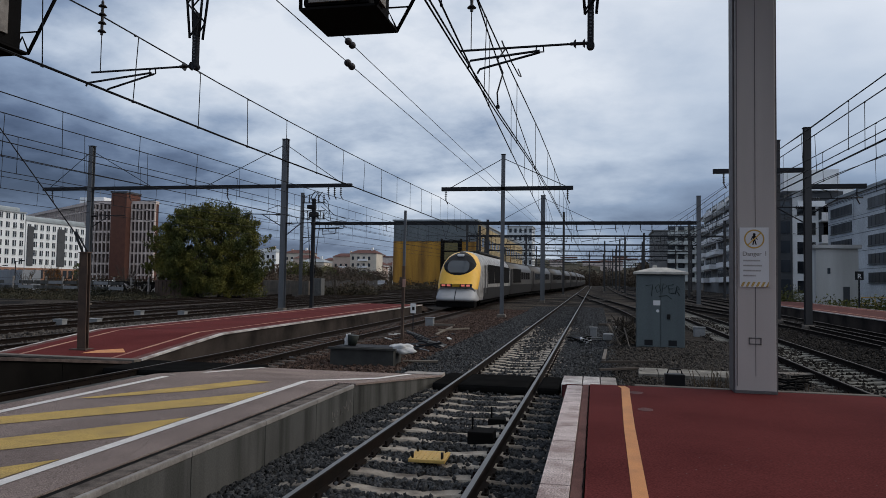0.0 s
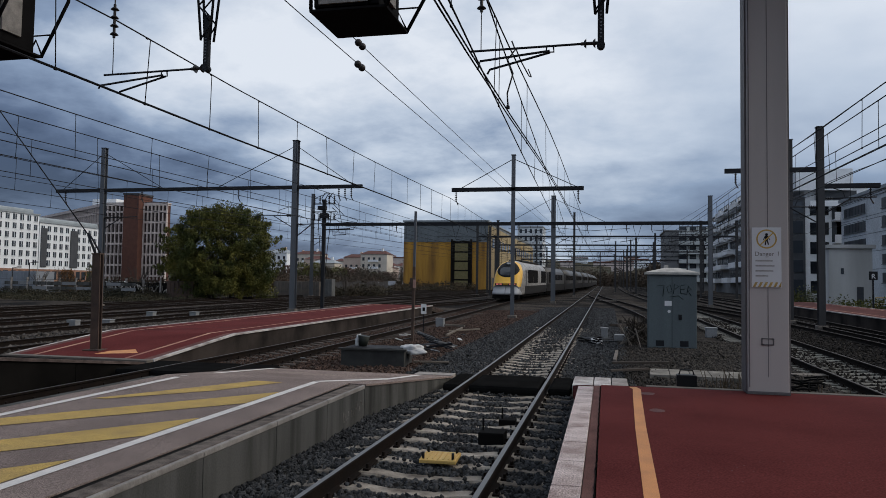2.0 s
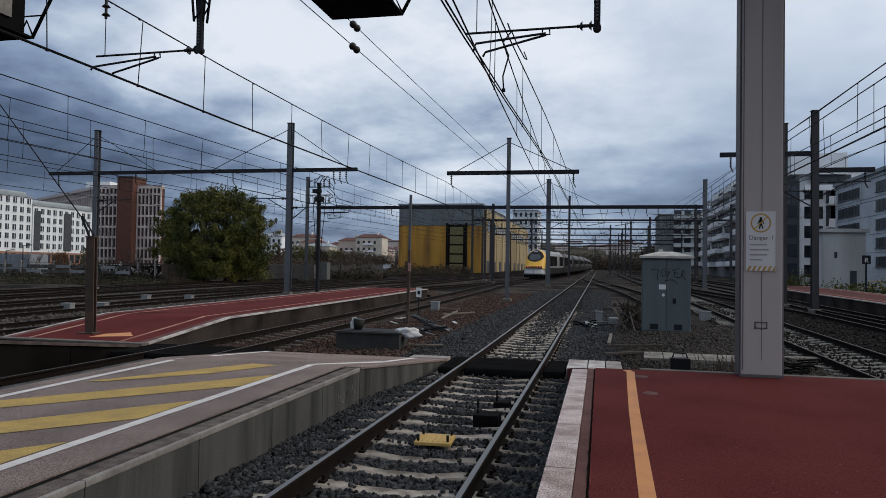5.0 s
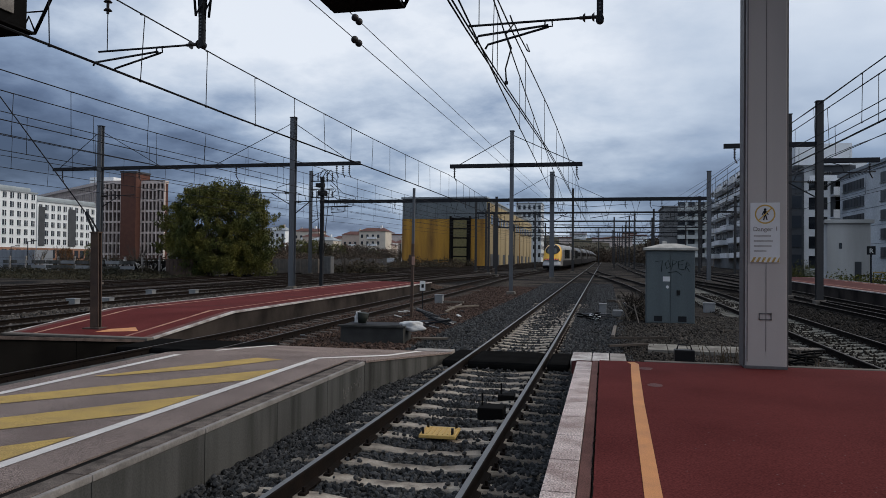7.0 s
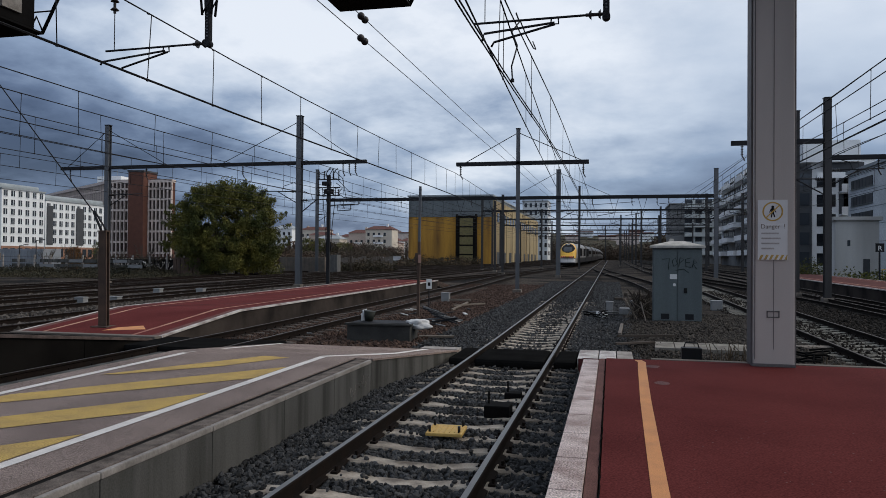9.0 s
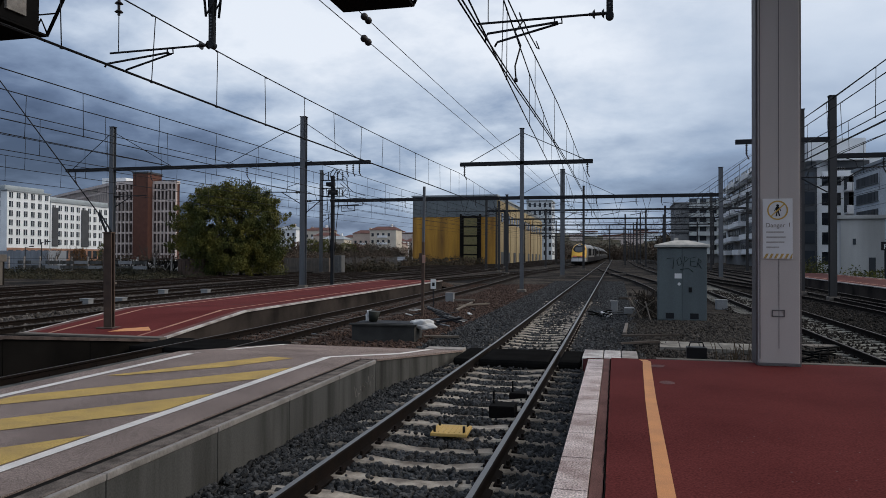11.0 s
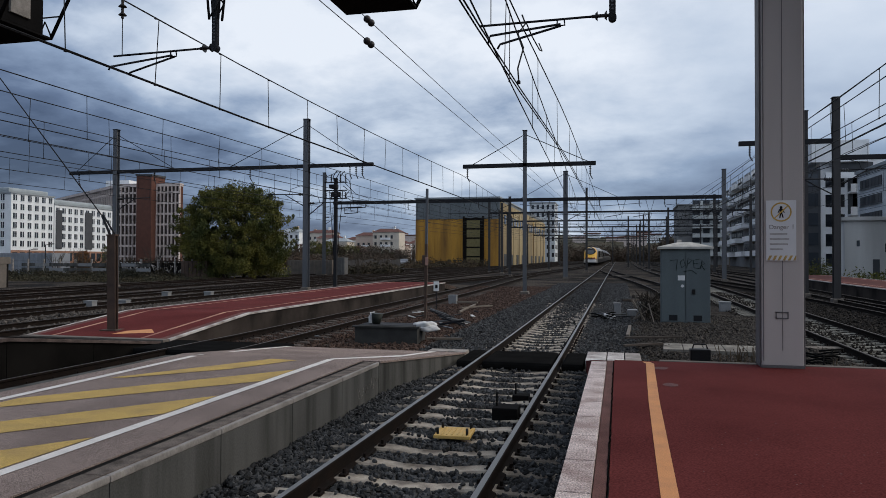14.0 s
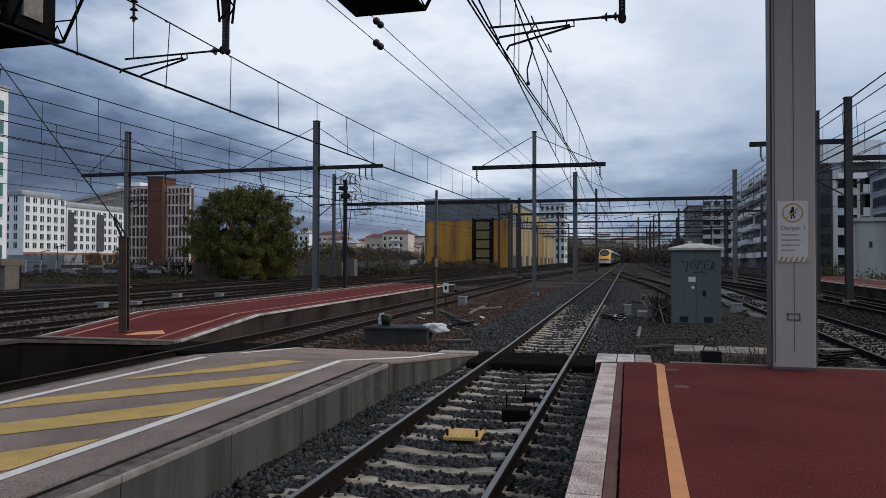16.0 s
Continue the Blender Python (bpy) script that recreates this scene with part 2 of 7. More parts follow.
M_UNDER = mat("train_underframe", (0.009, 0.0085, 0.0085), 0.9, var=0.2, gloss=0.05)


def glass_mat(name, color, rough=0.08):
    m = bpy.data.materials.new(name)
    m.use_nodes = True
    b = m.node_tree.nodes["Principled BSDF"]
    b.inputs["Base Color"].default_value, b.inputs["Roughness"].default_value = (*color, 1), rough
    b.inputs["Specular IOR Level"].default_value = 0.6
    MATS[name] = m
    return m


def glow_mat(name, color, strength):
    m = bpy.data.materials.new(name)
    m.use_nodes = True
    b = m.node_tree.nodes["Principled BSDF"]
    b.inputs["Base Color"].default_value = (*color, 1)
    b.inputs["Emission Color"].default_value, b.inputs["Emission Strength"].default_value = (*color, 1), strength
    return m


M_GLASS = glass_mat("dark_window_glass", (0.012, 0.014, 0.018))
M_WINDOW = glass_mat("building_window_glass", (0.030, 0.036, 0.045), 0.15)
M_TAIL = glow_mat("red_tail_light", (0.85, 0.22, 0.16), 0.32)


# ---- building blocks ----
def ground_z(y):
    """The line climbs gently away from the platforms."""
    return 0.0075 * (min(max(y, 15.0), 260.0) - 15.0)


def part(name, bm, material, parent=None, label=""):
    """One mesh object from a bmesh, under a thing or a part."""
    me = bpy.data.meshes.new(name)
    bm.to_mesh(me)
    bm.free()
    for m in material if isinstance(material, (list, tuple)) else [material]:
        me.materials.append(m)
    ob = new(name, me)
    if parent:
        ob.parent = parent
    if label:
        tagged(ob, label)
    return ob


def share(name, me, parent, m=None):
    ob = new(name, me)
    ob.parent = parent
    if m is not None:
        ob.matrix_basis = m
    return ob


def thing(name, label, category, at=None, group="", kind=""):
    ob = new(name)
    ob.empty_display_size = 0.2
    if at is not None:
        ob.matrix_basis = at
    return tagged(ob, label, category, group, kind)


def box(bm, x0, x1, y0, y1, z0, z1, bevel=0.0, mi=0, m=None):
    vs = [bm.verts.new((x, y, z)) for x in (x0, x1) for y in (y0, y1) for z in (z0, z1)]
    fs = [bm.faces.new([vs[i] for i in q]) for q in ((0, 1, 3, 2), (4, 6, 7, 5), (0, 4, 5, 1), (2, 3, 7, 6), (0, 2, 6, 4), (1, 5, 7, 3))]
    for f in fs:
        f.material_index = mi
    if m is not None:
        bmesh.ops.transform(bm, matrix=m, verts=vs)
    if bevel:
        es = list({e for f in fs for e in f.edges})
        bmesh.ops.bevel(bm, geom=es, offset=bevel, segments=2, affect="EDGES", profile=0.6)
    return bm


def bx(*a, **k):
    return box(bmesh.new(), *a, **k)


def tube(bm, p, q, r, seg=8, r2=None, caps=True):
    p, q = Vector(p), Vector(q)
    d = q - p
    t = d.to_track_quat("Z", "Y").to_matrix()
    rings = []
    for c, rr in ((p, r), (q, r if r2 is None else r2)):
        rings.append([bm.verts.new(c + t @ Vector((rr * math.cos(2 * math.pi * k / seg), rr * math.sin(2 * math.pi * k / seg), 0))) for k in range(seg)])
    for k in range(seg):
        f = bm.faces.new((rings[0][k], rings[0][(k + 1) % seg], rings[1][(k + 1) % seg], rings[1][k]))
        f.smooth = seg > 6
    if caps:
        bm.faces.new(rings[0][::-1])
        bm.faces.new(rings[1])
    return bm


def cable(bm, pts, r, seg=5):
    """One unbroken round wire through the points."""
    pts = [Vector(p) for p in pts]
    rings, side = [], None
    for k, p in enumerate(pts):
        d = (pts[min(k + 1, len(pts) - 1)] - pts[max(k - 1, 0)]).normalized()
        if side is None:
            side = d.orthogonal()
        side = (side - d * side.dot(d)).normalized()
        up = d.cross(side)
        rings.append([bm.verts.new(p + (side * math.cos(2 * math.pi * j / seg) + up * math.sin(2 * math.pi * j / seg)) * r) for j in range(seg)])
    for a, b in zip(rings, rings[1:]):
        for j in range(seg):
            bm.faces.new((a[j], a[(j + 1) % seg], b[(j + 1) % seg], b[j])).smooth = True
    bm.faces.new(rings[0][::-1])
    bm.faces.new(rings[-1])
    return bm


def prism(bm, outline, z0, z1, mi=0):
    """An upright prism over a plan outline (counter-clockwise)."""
    lo, hi = [bm.verts.new((x, y, z0)) for x, y in outline], [bm.verts.new((x, y, z1)) for x, y in outline]
    n = len(outline)
    fs = [bm.faces.new(hi), bm.faces.new(lo[::-1])]
    fs += [bm.faces.new((lo[k], lo[(k + 1) % n], hi[(k + 1) % n], hi[k])) for k in range(n)]
    for f in fs:
        f.material_index = mi
    return bm


def sweep(bm, profile, path, mi=lambda k: 0, smooth=False):
    """A closed profile (across, up) carried along path points (x, y, z) that run mainly along y."""
    rings = []
    for k, p in enumerate(path):
        a, b = Vector(path[max(k - 1, 0)]), Vector(path[min(k + 1, len(path) - 1)])
        d = (b - a).normalized()
        right = d.cross(Vector((0, 0, 1))).normalized()
        rings.append([bm.verts.new(Vector(p) + right * u + Vector((0, 0, v))) for u, v in profile])
    n = len(profile)
    for a, b in zip(rings, rings[1:]):
        for k in range(n):
            f = bm.faces.new((a[k], a[(k + 1) % n], b[(k + 1) % n], b[k]))
            f.material_index, f.smooth = mi(k), smooth
    bm.faces.new(rings[0][::-1])
    bm.faces.new(rings[-1])
    return bm


def slab(bm, corners, thick, mi=0):
    """A plate under a four-cornered (or more) top face given in x, y, z."""
    hi = [bm.verts.new(c) for c in corners]
    lo = [bm.verts.new((c[0], c[1], c[2] - thick)) for c in corners]
    n = len(corners)
    fs = [bm.faces.new(hi), bm.faces.new(lo[::-1])]
    fs += [bm.faces.new((lo[k], lo[(k + 1) % n], hi[(k + 1) % n], hi[k])) for k in range(n)]
    for f in fs:
        f.material_index = mi
    bmesh.ops.recalc_face_normals(bm, faces=fs)
    return bm
# ---- ground ----
def build_ground():
    bm = bmesh.new()
    ys = [-40, 0, 8, 15, 25, 40, 60, 90, 130, 180, 260, 500, 1200, 3500]
    xs = [-3000, -600, -200, -80, -40, -20, -8, 0, 8, 20, 40, 80, 200, 600, 3000]
    rows = [[bm.verts.new((x, y, ground_z(y) - 0.215)) for x in xs] for y in ys]
    for a, b in zip(rows, rows[1:]):
        for k in range(len(xs) - 1):
            bm.faces.new((a[k], a[k + 1], b[k + 1], b[k]))
    tagged(part("ground", bm, M_BALLAST), "dark grey ballast ground of a railway yard", "ground", kind="structure")


build_ground()

# ---- tracks ----
RAIL = [(-0.075, -0.172), (0.075, -0.172), (0.075, -0.160), (0.012, -0.140), (0.009, -0.050), (0.034, -0.036), (0.036, -0.010), (0.026, 0.0), (-0.026, 0.0), (-0.036, -0.010), (-0.034, -0.036), (-0.009, -0.050), (-0.012, -0.140), (-0.075, -0.160)]


def smooth_step(a, b, y):
    t = min(max((y - a) / (b - a), 0.0), 1.0)
    return t * t * (3 - 2 * t)


def main_line(y):
    return -1.88


TRAIN_KNOTS = [(-20, -8.62), (30, -8.62), (46, -8.78), (60, -9.15), (70, -9.28), (80, -9.08), (92, -8.5), (106, -7.62), (120, -6.92), (135, -6.38), (150, -5.88), (166, -5.3), (190, -5.0), (400, -5.0)]


def train_line(y):
    """Centre of the curving track, by cubic arcs between its knots."""
    k = TRAIN_KNOTS
    i = max(1, min(len(k) - 3, next((n for n in range(len(k)) if k[n + 1][0] > y), 1) if y < 400 else len(k) - 3))
    (xa, a), (xb, b), (xc, c), (xd, d) = k[i - 1], k[i], k[i + 1], k[i + 2]
    t = min(max((y - xb) / (xc - xb), 0.0), 1.0)
    h = xc - xb
    m0, m1 = (c - a) / (xc - xa) * h, (d - b) / (xd - xb) * h
    return (2 * t ** 3 - 3 * t * t + 1) * b + (t ** 3 - 2 * t * t + t) * m0 + (3 * t * t - 2 * t ** 3) * c + (t ** 3 - t * t) * m1


def line_at(x, drift=0.0, start=50.0, end=160.0):
    return lambda y: x + drift * smooth_step(start, end, y)


def sleeper_mesh(name, half, width, material):
    """A concrete sleeper, higher under the rails than in its middle."""
    bm = bmesh.new()
    cuts = [-half, -half + 0.12, -0.95, -0.55, -0.25, 0.25, 0.55, 0.95, half - 0.12, half]
    tops = [-0.185, -0.150, -0.145, -0.150, -0.185, -0.185, -0.150, -0.145, -0.150, -0.185]
    rings = []
    for x, z in zip(cuts, tops):
        w = width / 2
        rings.append([bm.verts.new(v) for v in ((x, -w, -0.30), (x, -w * 0.86, z - 0.02), (x, -w * 0.72, z), (x, w * 0.72, z), (x, w * 0.86, z - 0.02), (x, w, -0.30))])
    for a, b in zip(rings, rings[1:]):
        for k in range(5):
            bm.faces.new((a[k], b[k], b[k + 1], a[k + 1]))
    bm.faces.new(rings[0])
    bm.faces.new(rings[-1][::-1])
    bmesh.ops.recalc_face_normals(bm, faces=bm.faces)
    me = bpy.data.meshes.new(name)
    bm.to_mesh(me)
    bm.free()
    me.materials.append(material)
    return me


def fastening_mesh():
    bm = bmesh.new()
    for s in (-1, 1):
        box(bm, s * 0.10 - 0.035, s * 0.10 + 0.035, -0.05, 0.05, -0.155, -0.125, 0.008)
        tube(bm, (s * 0.105, 0, -0.13), (s * 0.105, 0, -0.085), 0.016, 6)
    me = bpy.data.meshes.new("fastening")
    bm.to_mesh(me)
    bm.free()
    me.materials.append(M_RAIL)
    return me


SLEEPER = sleeper_mesh("sleeper", 1.30, 0.27, M_SLEEPER)
WOOD_SLEEPER = sleeper_mesh("sleeper", 1.30, 0.25, M_WOODSL)
FASTENING = fastening_mesh()


def track(label, line, y0, y1, pieces_to=0.0, spacing=0.57, mesh=None, sleepers_to=90.0, first=None, worn=True):
    top = thing("railway_track", label, "track", kind="structure")
    step = 2.0 if y1 < 80 else 4.0
    ys = list(np.arange(y0, y1, step)) + [y1]
    for s in (-0.753, 0.753):
        bm = sweep(bmesh.new(), RAIL, [(line(y) + s, y, ground_z(y)) for y in ys], mi=lambda k: 1 if k == 7 else 0)
        bmesh.ops.recalc_face_normals(bm, faces=bm.faces)
        part("rail", bm, [M_RAIL, M_RAILTOP if worn else M_RAILDULL], top, "rusty rail with a polished head" if worn else "dark rusty rail")
    mesh = mesh or SLEEPER
    y = (first if first is not None else y0) + 0.0
    rest = bmesh.new()
    while y < min(y1, sleepers_to):
        turn = Matrix.Translation((line(y), y, ground_z(y))) @ Matrix.Rotation(random.uniform(-0.01, 0.01), 4, "Z")
        if y < pieces_to:
            share("sleeper", mesh, top, turn)
            if y < 22:
                for s in (-0.753, 0.753):
                    share("fastening", FASTENING, top, turn @ Matrix.Translation((s, 0, 0)))
        else:
            k = len(rest.verts)
            rest.from_mesh(mesh)
            rest.verts.ensure_lookup_table()
            bmesh.ops.transform(rest, matrix=turn, verts=rest.verts[k:])
        y += spacing
    if len(rest.verts):
        tagged(part("far_sleepers", rest, mesh.materials[0], top), kind="stuff")
    else:
        rest.free()
    return top


track("straight main track of rusty rails on concrete sleepers in dark ballast", main_line, -12.0, 330.0, pieces_to=45.0, first=0.71 - 0.57 * 22, sleepers_to=33.0)
track("rusty track passing between the platforms and joining the main line", train_line, -12.0, 330.0, pieces_to=30.0, mesh=WOOD_SLEEPER, sleepers_to=45, worn=False)
track("siding track with concrete sleepers beside the red platform", line_at(5.68, -1.6, 28, 140), -12.0, 330.0, pieces_to=40.0, sleepers_to=60, mesh=sleeper_mesh("sleeper", 1.30, 0.27, M_SLEEPERDARK), worn=False)
for x, drift, what in ((10.6, -3.0, "rusty yard track beyond the siding"), (14.2, -4.0, "yard track beside the far red platform"), (-16.4, 6.0, "yard track behind the island platform"),
                       (-20.6, 8.0, "yard track in dark ballast"), (-24.6, 9.0, "yard track in dark ballast"), (-29.0, 10.5, "outer yard track along the fence"), (-33.2, 12.0, "outer yard track along the fence")):
    track(what, line_at(x, drift, 45.0, 220.0), 6.0 if x > 0 else 10.0, 300.0, mesh=WOOD_SLEEPER, sleepers_to=95, worn=False)


def turnout(label, xa, xb, y0, y1):
    """The rails of a crossover that swings from one track to another."""
    top = thing("track_turnout", label, "track", kind="structure")
    for s in (-0.753, 0.753):
        path = [(xa + s + (xb - xa) * smooth_step(y0, y1, y), y, ground_z(y) - 0.006) for y in np.arange(y0, y1 + 0.1, 3.0)]
        bm = sweep(bmesh.new(), RAIL, path, mi=lambda k: 1 if k == 7 else 0)
        bmesh.ops.recalc_face_normals(bm, faces=bm.faces)
        part("rail", bm, [M_RAIL, M_RAILDULL], top)


turnout("turnout rails branching from the main track towards the siding", 3.02, -1.88, 34, 112)
turnout("crossover rails swinging through the yard towards the main line", -16.4, -8.9, 24, 93)
turnout("crossover rails swinging between yard tracks", -24.6, -14.6, 30, 108)
turnout("crossover rails swinging between yard tracks", -30.0, -18.5, 36, 120)
turnout("crossover rails swinging from the siding into the yard", 9.9, 4.6, 26, 96)


# ---- platforms ----
M_COPE = mat("rough_brown_grey_coping", (0.185, 0.150, 0.128), 0.95, var=0.5, scale=7, tint=(0.075, 0.060, 0.050), fine=90, fine_var=0.45, bump=0.5)


def grey_slab():
    top = thing("platform_grey", "grey asphalt platform end with yellow hatching, ramped to the crossing", "platform", kind="structure")
    z, xl = 0.33, -7.05
    bm = bmesh.new()
    slab(bm, [(xl, -6, z), (-3.88, -6, z), (-3.88, 10.6, z), (xl, 10.6, z)], 0.5)
    slab(bm, [(xl, 10.6, z), (-3.88, 10.6, z), (-3.55, 14.5, 0.0), (-7.1, 14.5, 0.0)], 0.5)
    part("surface", bm, M_ASPH, top, "grey tarred surface")
    # coping and wall towards the track
    y = -6.0
    while y < 10.4:
        b = min(y + 1.5, 10.55)
        part("coping", bx(-3.815, -3.642, y + 0.004, b - 0.004, 0.20, z - 0.008, 0.01), M_COPE, top, "rough brown-grey coping")
        part("groove", bx(-3.641, -3.626, y, b, 0.20, z - 0.022), M_CONCDARK, top)
        part("edge_rim", bx(-3.625, -3.575, y + 0.004, b - 0.004, 0.27, z - 0.004, 0.012), M_KERB, top, "pale worn outer rim")
        part("joint", bx(-3.879, -3.817, y, b, 0.20, z - 0.014), M_CONCDARK, top, "dark grimy joint")
        part("wall_panel", bx(-3.80, -3.583, y + 0.005, b - 0.005, -0.5, 0.268, 0.006), M_CONC, top, "stained concrete panel")
        y = b
    bm = bmesh.new()
    slab(bm, [(-3.865, 10.56, z), (-3.58, 10.56, z), (-3.05, 14.5, 0.0), (-3.53, 14.5, 0.0)], 0.03)
    part("ramp_edge", bm, M_ASPH, top)
    bm = bmesh.new()
    slab(bm, [(-3.86, 10.56, 0.298), (-3.60, 10.56, 0.298), (-3.08, 14.45, -0.034), (-3.5, 14.45, -0.034)], 0.55)
    part("wall_panel", bm, M_CONC, top)
    rn = random.Random(8)
    for k in range(11):
        u, v = 9.6 + 0.075 * k, rn.uniform(-0.10, 0.06)
        pts = [(u + rn.uniform(-0.04, 0.05), v + rn.uniform(-0.03, 0.13)) for q in range(3)]
        part("scrawl", cable(bmesh.new(), [(-3.581, a, b) for a, b in pts], 0.003, 4), M_KERB, top, "faint pale paint scrawl")
    part("wall_panel", bx(xl - 0.15, xl - 0.01, -6, 10.4, -0.6, z - 0.005), M_CONC, top)
    part("kerb", bx(-3.45, -3.08, 14.51, 14.9, -0.2, 0.012, 0.01), M_KERB, top, "pale kerb stone")
    part("kerb", bx(-3.88, -3.47, 14.51, 14.9, -0.2, 0.012, 0.01), M_KERB, top, "pale kerb stone")

    def paint(name, pts, material, zz=z):
        b = bmesh.new()
        b.faces.new([b.verts.new((x, y, h + 0.006)) for x, y, h in pts])
        bmesh.ops.recalc_face_normals(b, faces=b.faces)
        if b.faces[:][0].normal.z < 0:
            bmesh.ops.reverse_faces(b, faces=b.faces)
        part(name, b, material, top)

    def ramp_z(y):
        return z - (y - 10.6) * z / 3.9

    paint("white_line", [(-4.40, -6, z), (-4.28, -6, z), (-4.33, 10.55, z), (-4.45, 10.55, z)], M_WHITE)
    paint("white_line", [(-4.45, 10.62, ramp_z(10.62)), (-4.33, 10.56, z), (-3.66, 12.0, ramp_z(12.0)), (-3.80, 12.4, ramp_z(12.4))], M_WHITE)
    paint("white_line", [(-3.80, 12.41, ramp_z(12.41)), (-3.66, 12.01, ramp_z(12.01)), (-3.62, 14.3, ramp_z(14.3)), (-3.76, 14.3, ramp_z(14.3))], M_WHITE)
    paint("white_line", [(-6.70, -6, z), (-6.58, -6, z), (-6.62, 10.35, z), (-6.74, 10.35, z)], M_WHITE)
    paint("white_line", [(-6.74, 10.5, ramp_z(10.6)), (-6.62, 10.5, ramp_z(10.6)), (-6.9, 14.4, ramp_z(14.4)), (-7.02, 14.4, ramp_z(14.4))], M_WHITE)
    for ya in (10.26, 9.42, 7.39, 5.39, 3.4, 1.4, -0.6):
        # each stripe runs from the inner white line back to the outer one
        lo = ya - 1.0
        if ya > 10:
            paint("yellow_stripe", [(-4.85, 10.3, z), (-5.30, 10.36, z), (-6.5, 8.15, z), (-6.31, 8.2, z), (-5.38, 9.24, z)], M_YELLOW)
            continue
        paint("yellow_stripe", [(-4.46, lo, z), (-4.46, ya, z), (-6.52, ya - 2.72, z), (-6.52, lo - 2.42, z)], M_YELLOW)
    return top


M_PATCH = mat("rubbed_red_coating", (0.165, 0.092, 0.090), 0.9, var=0.3, scale=4, fine=60, fine_var=0.4, gloss=0.05)


def red_platform():
    top = thing("platform_red", "dark red coated platform with white tactile edge and orange line", "platform", kind="structure")
    z = 0.38
    part("surface", bx(-0.065, 4.0, -8, 11.32, -0.4, z), M_RED, top, "dark red coating with fine grit")
    part("edge_strip", bx(-0.168, -0.082, -8, 11.2, -0.4, z - 0.003), M_REDDARK, top)
    part("wall", bx(-0.36, -0.17, -8, 11.2, -0.5, 0.30), M_CONC, top)
    joints = [5.55, 6.34, 7.11, 7.89, 8.71, 9.5, 10.3, 11.08]
    joints = [5.55 - 0.785 * k for k in range(12, 0, -1)] + joints
    for a, b in zip(joints, joints[1:]):
        part("edge_tile", bx(-0.40, -0.175, a + 0.008, b - 0.008, 0.30, z + 0.006, 0.006), M_TILE, top)
    rn = random.Random(3)
    part("crack", cable(bmesh.new(), [(-0.074 + rn.uniform(-0.008, 0.008), -4.0 + 0.11 * k, z - 0.001) for k in range(138)], 0.0065, 4), M_RUBBER, top, "black ragged crack along the edge strip")
    flecks = bmesh.new()
    for k in range(260):
        x, y, q = rn.uniform(0.5, 3.9), rn.uniform(2.8, 7.5), rn.uniform(0.003, 0.009)
        flecks.faces.new([flecks.verts.new((x + q * math.cos(a), y + q * 1.4 * math.sin(a), z + 0.0035)) for a in (0.2, 1.5, 2.9, 4.4, 5.5)])
    tagged(part("flecks", flecks, M_PATCH, top, "pale worn flecks in the coating"), kind="stuff")
    bm = bmesh.new()
    slab(bm, [(-0.40, 11.21, z), (0.55, 11.21, z), (0.45, 13.85, 0.0), (-0.60, 13.85, 0.0)], 0.35)
    part("ramp", bm, M_RED, top)
    for a, b, c in ((-0.62, -0.24, M_EDGE), (-0.22, 0.10, M_EDGE), (0.12, 0.42, M_KERB)):
        for y in (13.87, 14.32, 14.77):
            part("kerb", bx(a, b, y, y + 0.43, -0.25, 0.014, 0.012), c, top, "pale kerb stone")
    part("end_kerb", bx(0.6, 4.0, 11.33, 11.48, -0.4, z + 0.008, 0.01), M_COPING, top, "pale worn kerb along the end")
    bm = bmesh.new()
    pts = [(0.20, -8.0), (0.26, 4.8), (0.31, 8.0), (0.37, 10.4), (0.39, 11.0), (0.34, 11.2)]
    lft = [bm.verts.new((x, y, z + 0.004)) for x, y in pts]
    rgt = [bm.verts.new((x + 0.115, y, z + 0.004)) for x, y in pts]
    for k in range(len(pts) - 1):
        bm.faces.new((lft[k], rgt[k], rgt[k + 1], lft[k + 1]))
    part("orange_line", bm, M_ORANGE, top)
    bm = bmesh.new()
    bm.faces.new([bm.verts.new(v) for v in ((0.32, 11.22, z + 0.003), (0.44, 11.22, z + 0.003), (0.40, 13.84, 0.006), (0.29, 13.84, 0.006))])
    part("orange_line", bm, M_ORANGE, top)
    return top


M_ISLWALL = mat("brown_grey_platform_wall", (0.056, 0.046, 0.041), 0.95, var=0.45, scale=0.8, tint=(0.016, 0.014, 0.013), bump=0.3, gloss=0.05)
M_FADED = mat("faded_red_coating", (0.115, 0.048, 0.044), 0.95, var=0.35, scale=0.8, tint=(0.075, 0.036, 0.033), gloss=0.05)
M_FADELINE = mat("faded_orange_line", (0.50, 0.29, 0.20), 0.85, var=0.45, scale=1.5, tint=(0.24, 0.09, 0.075))


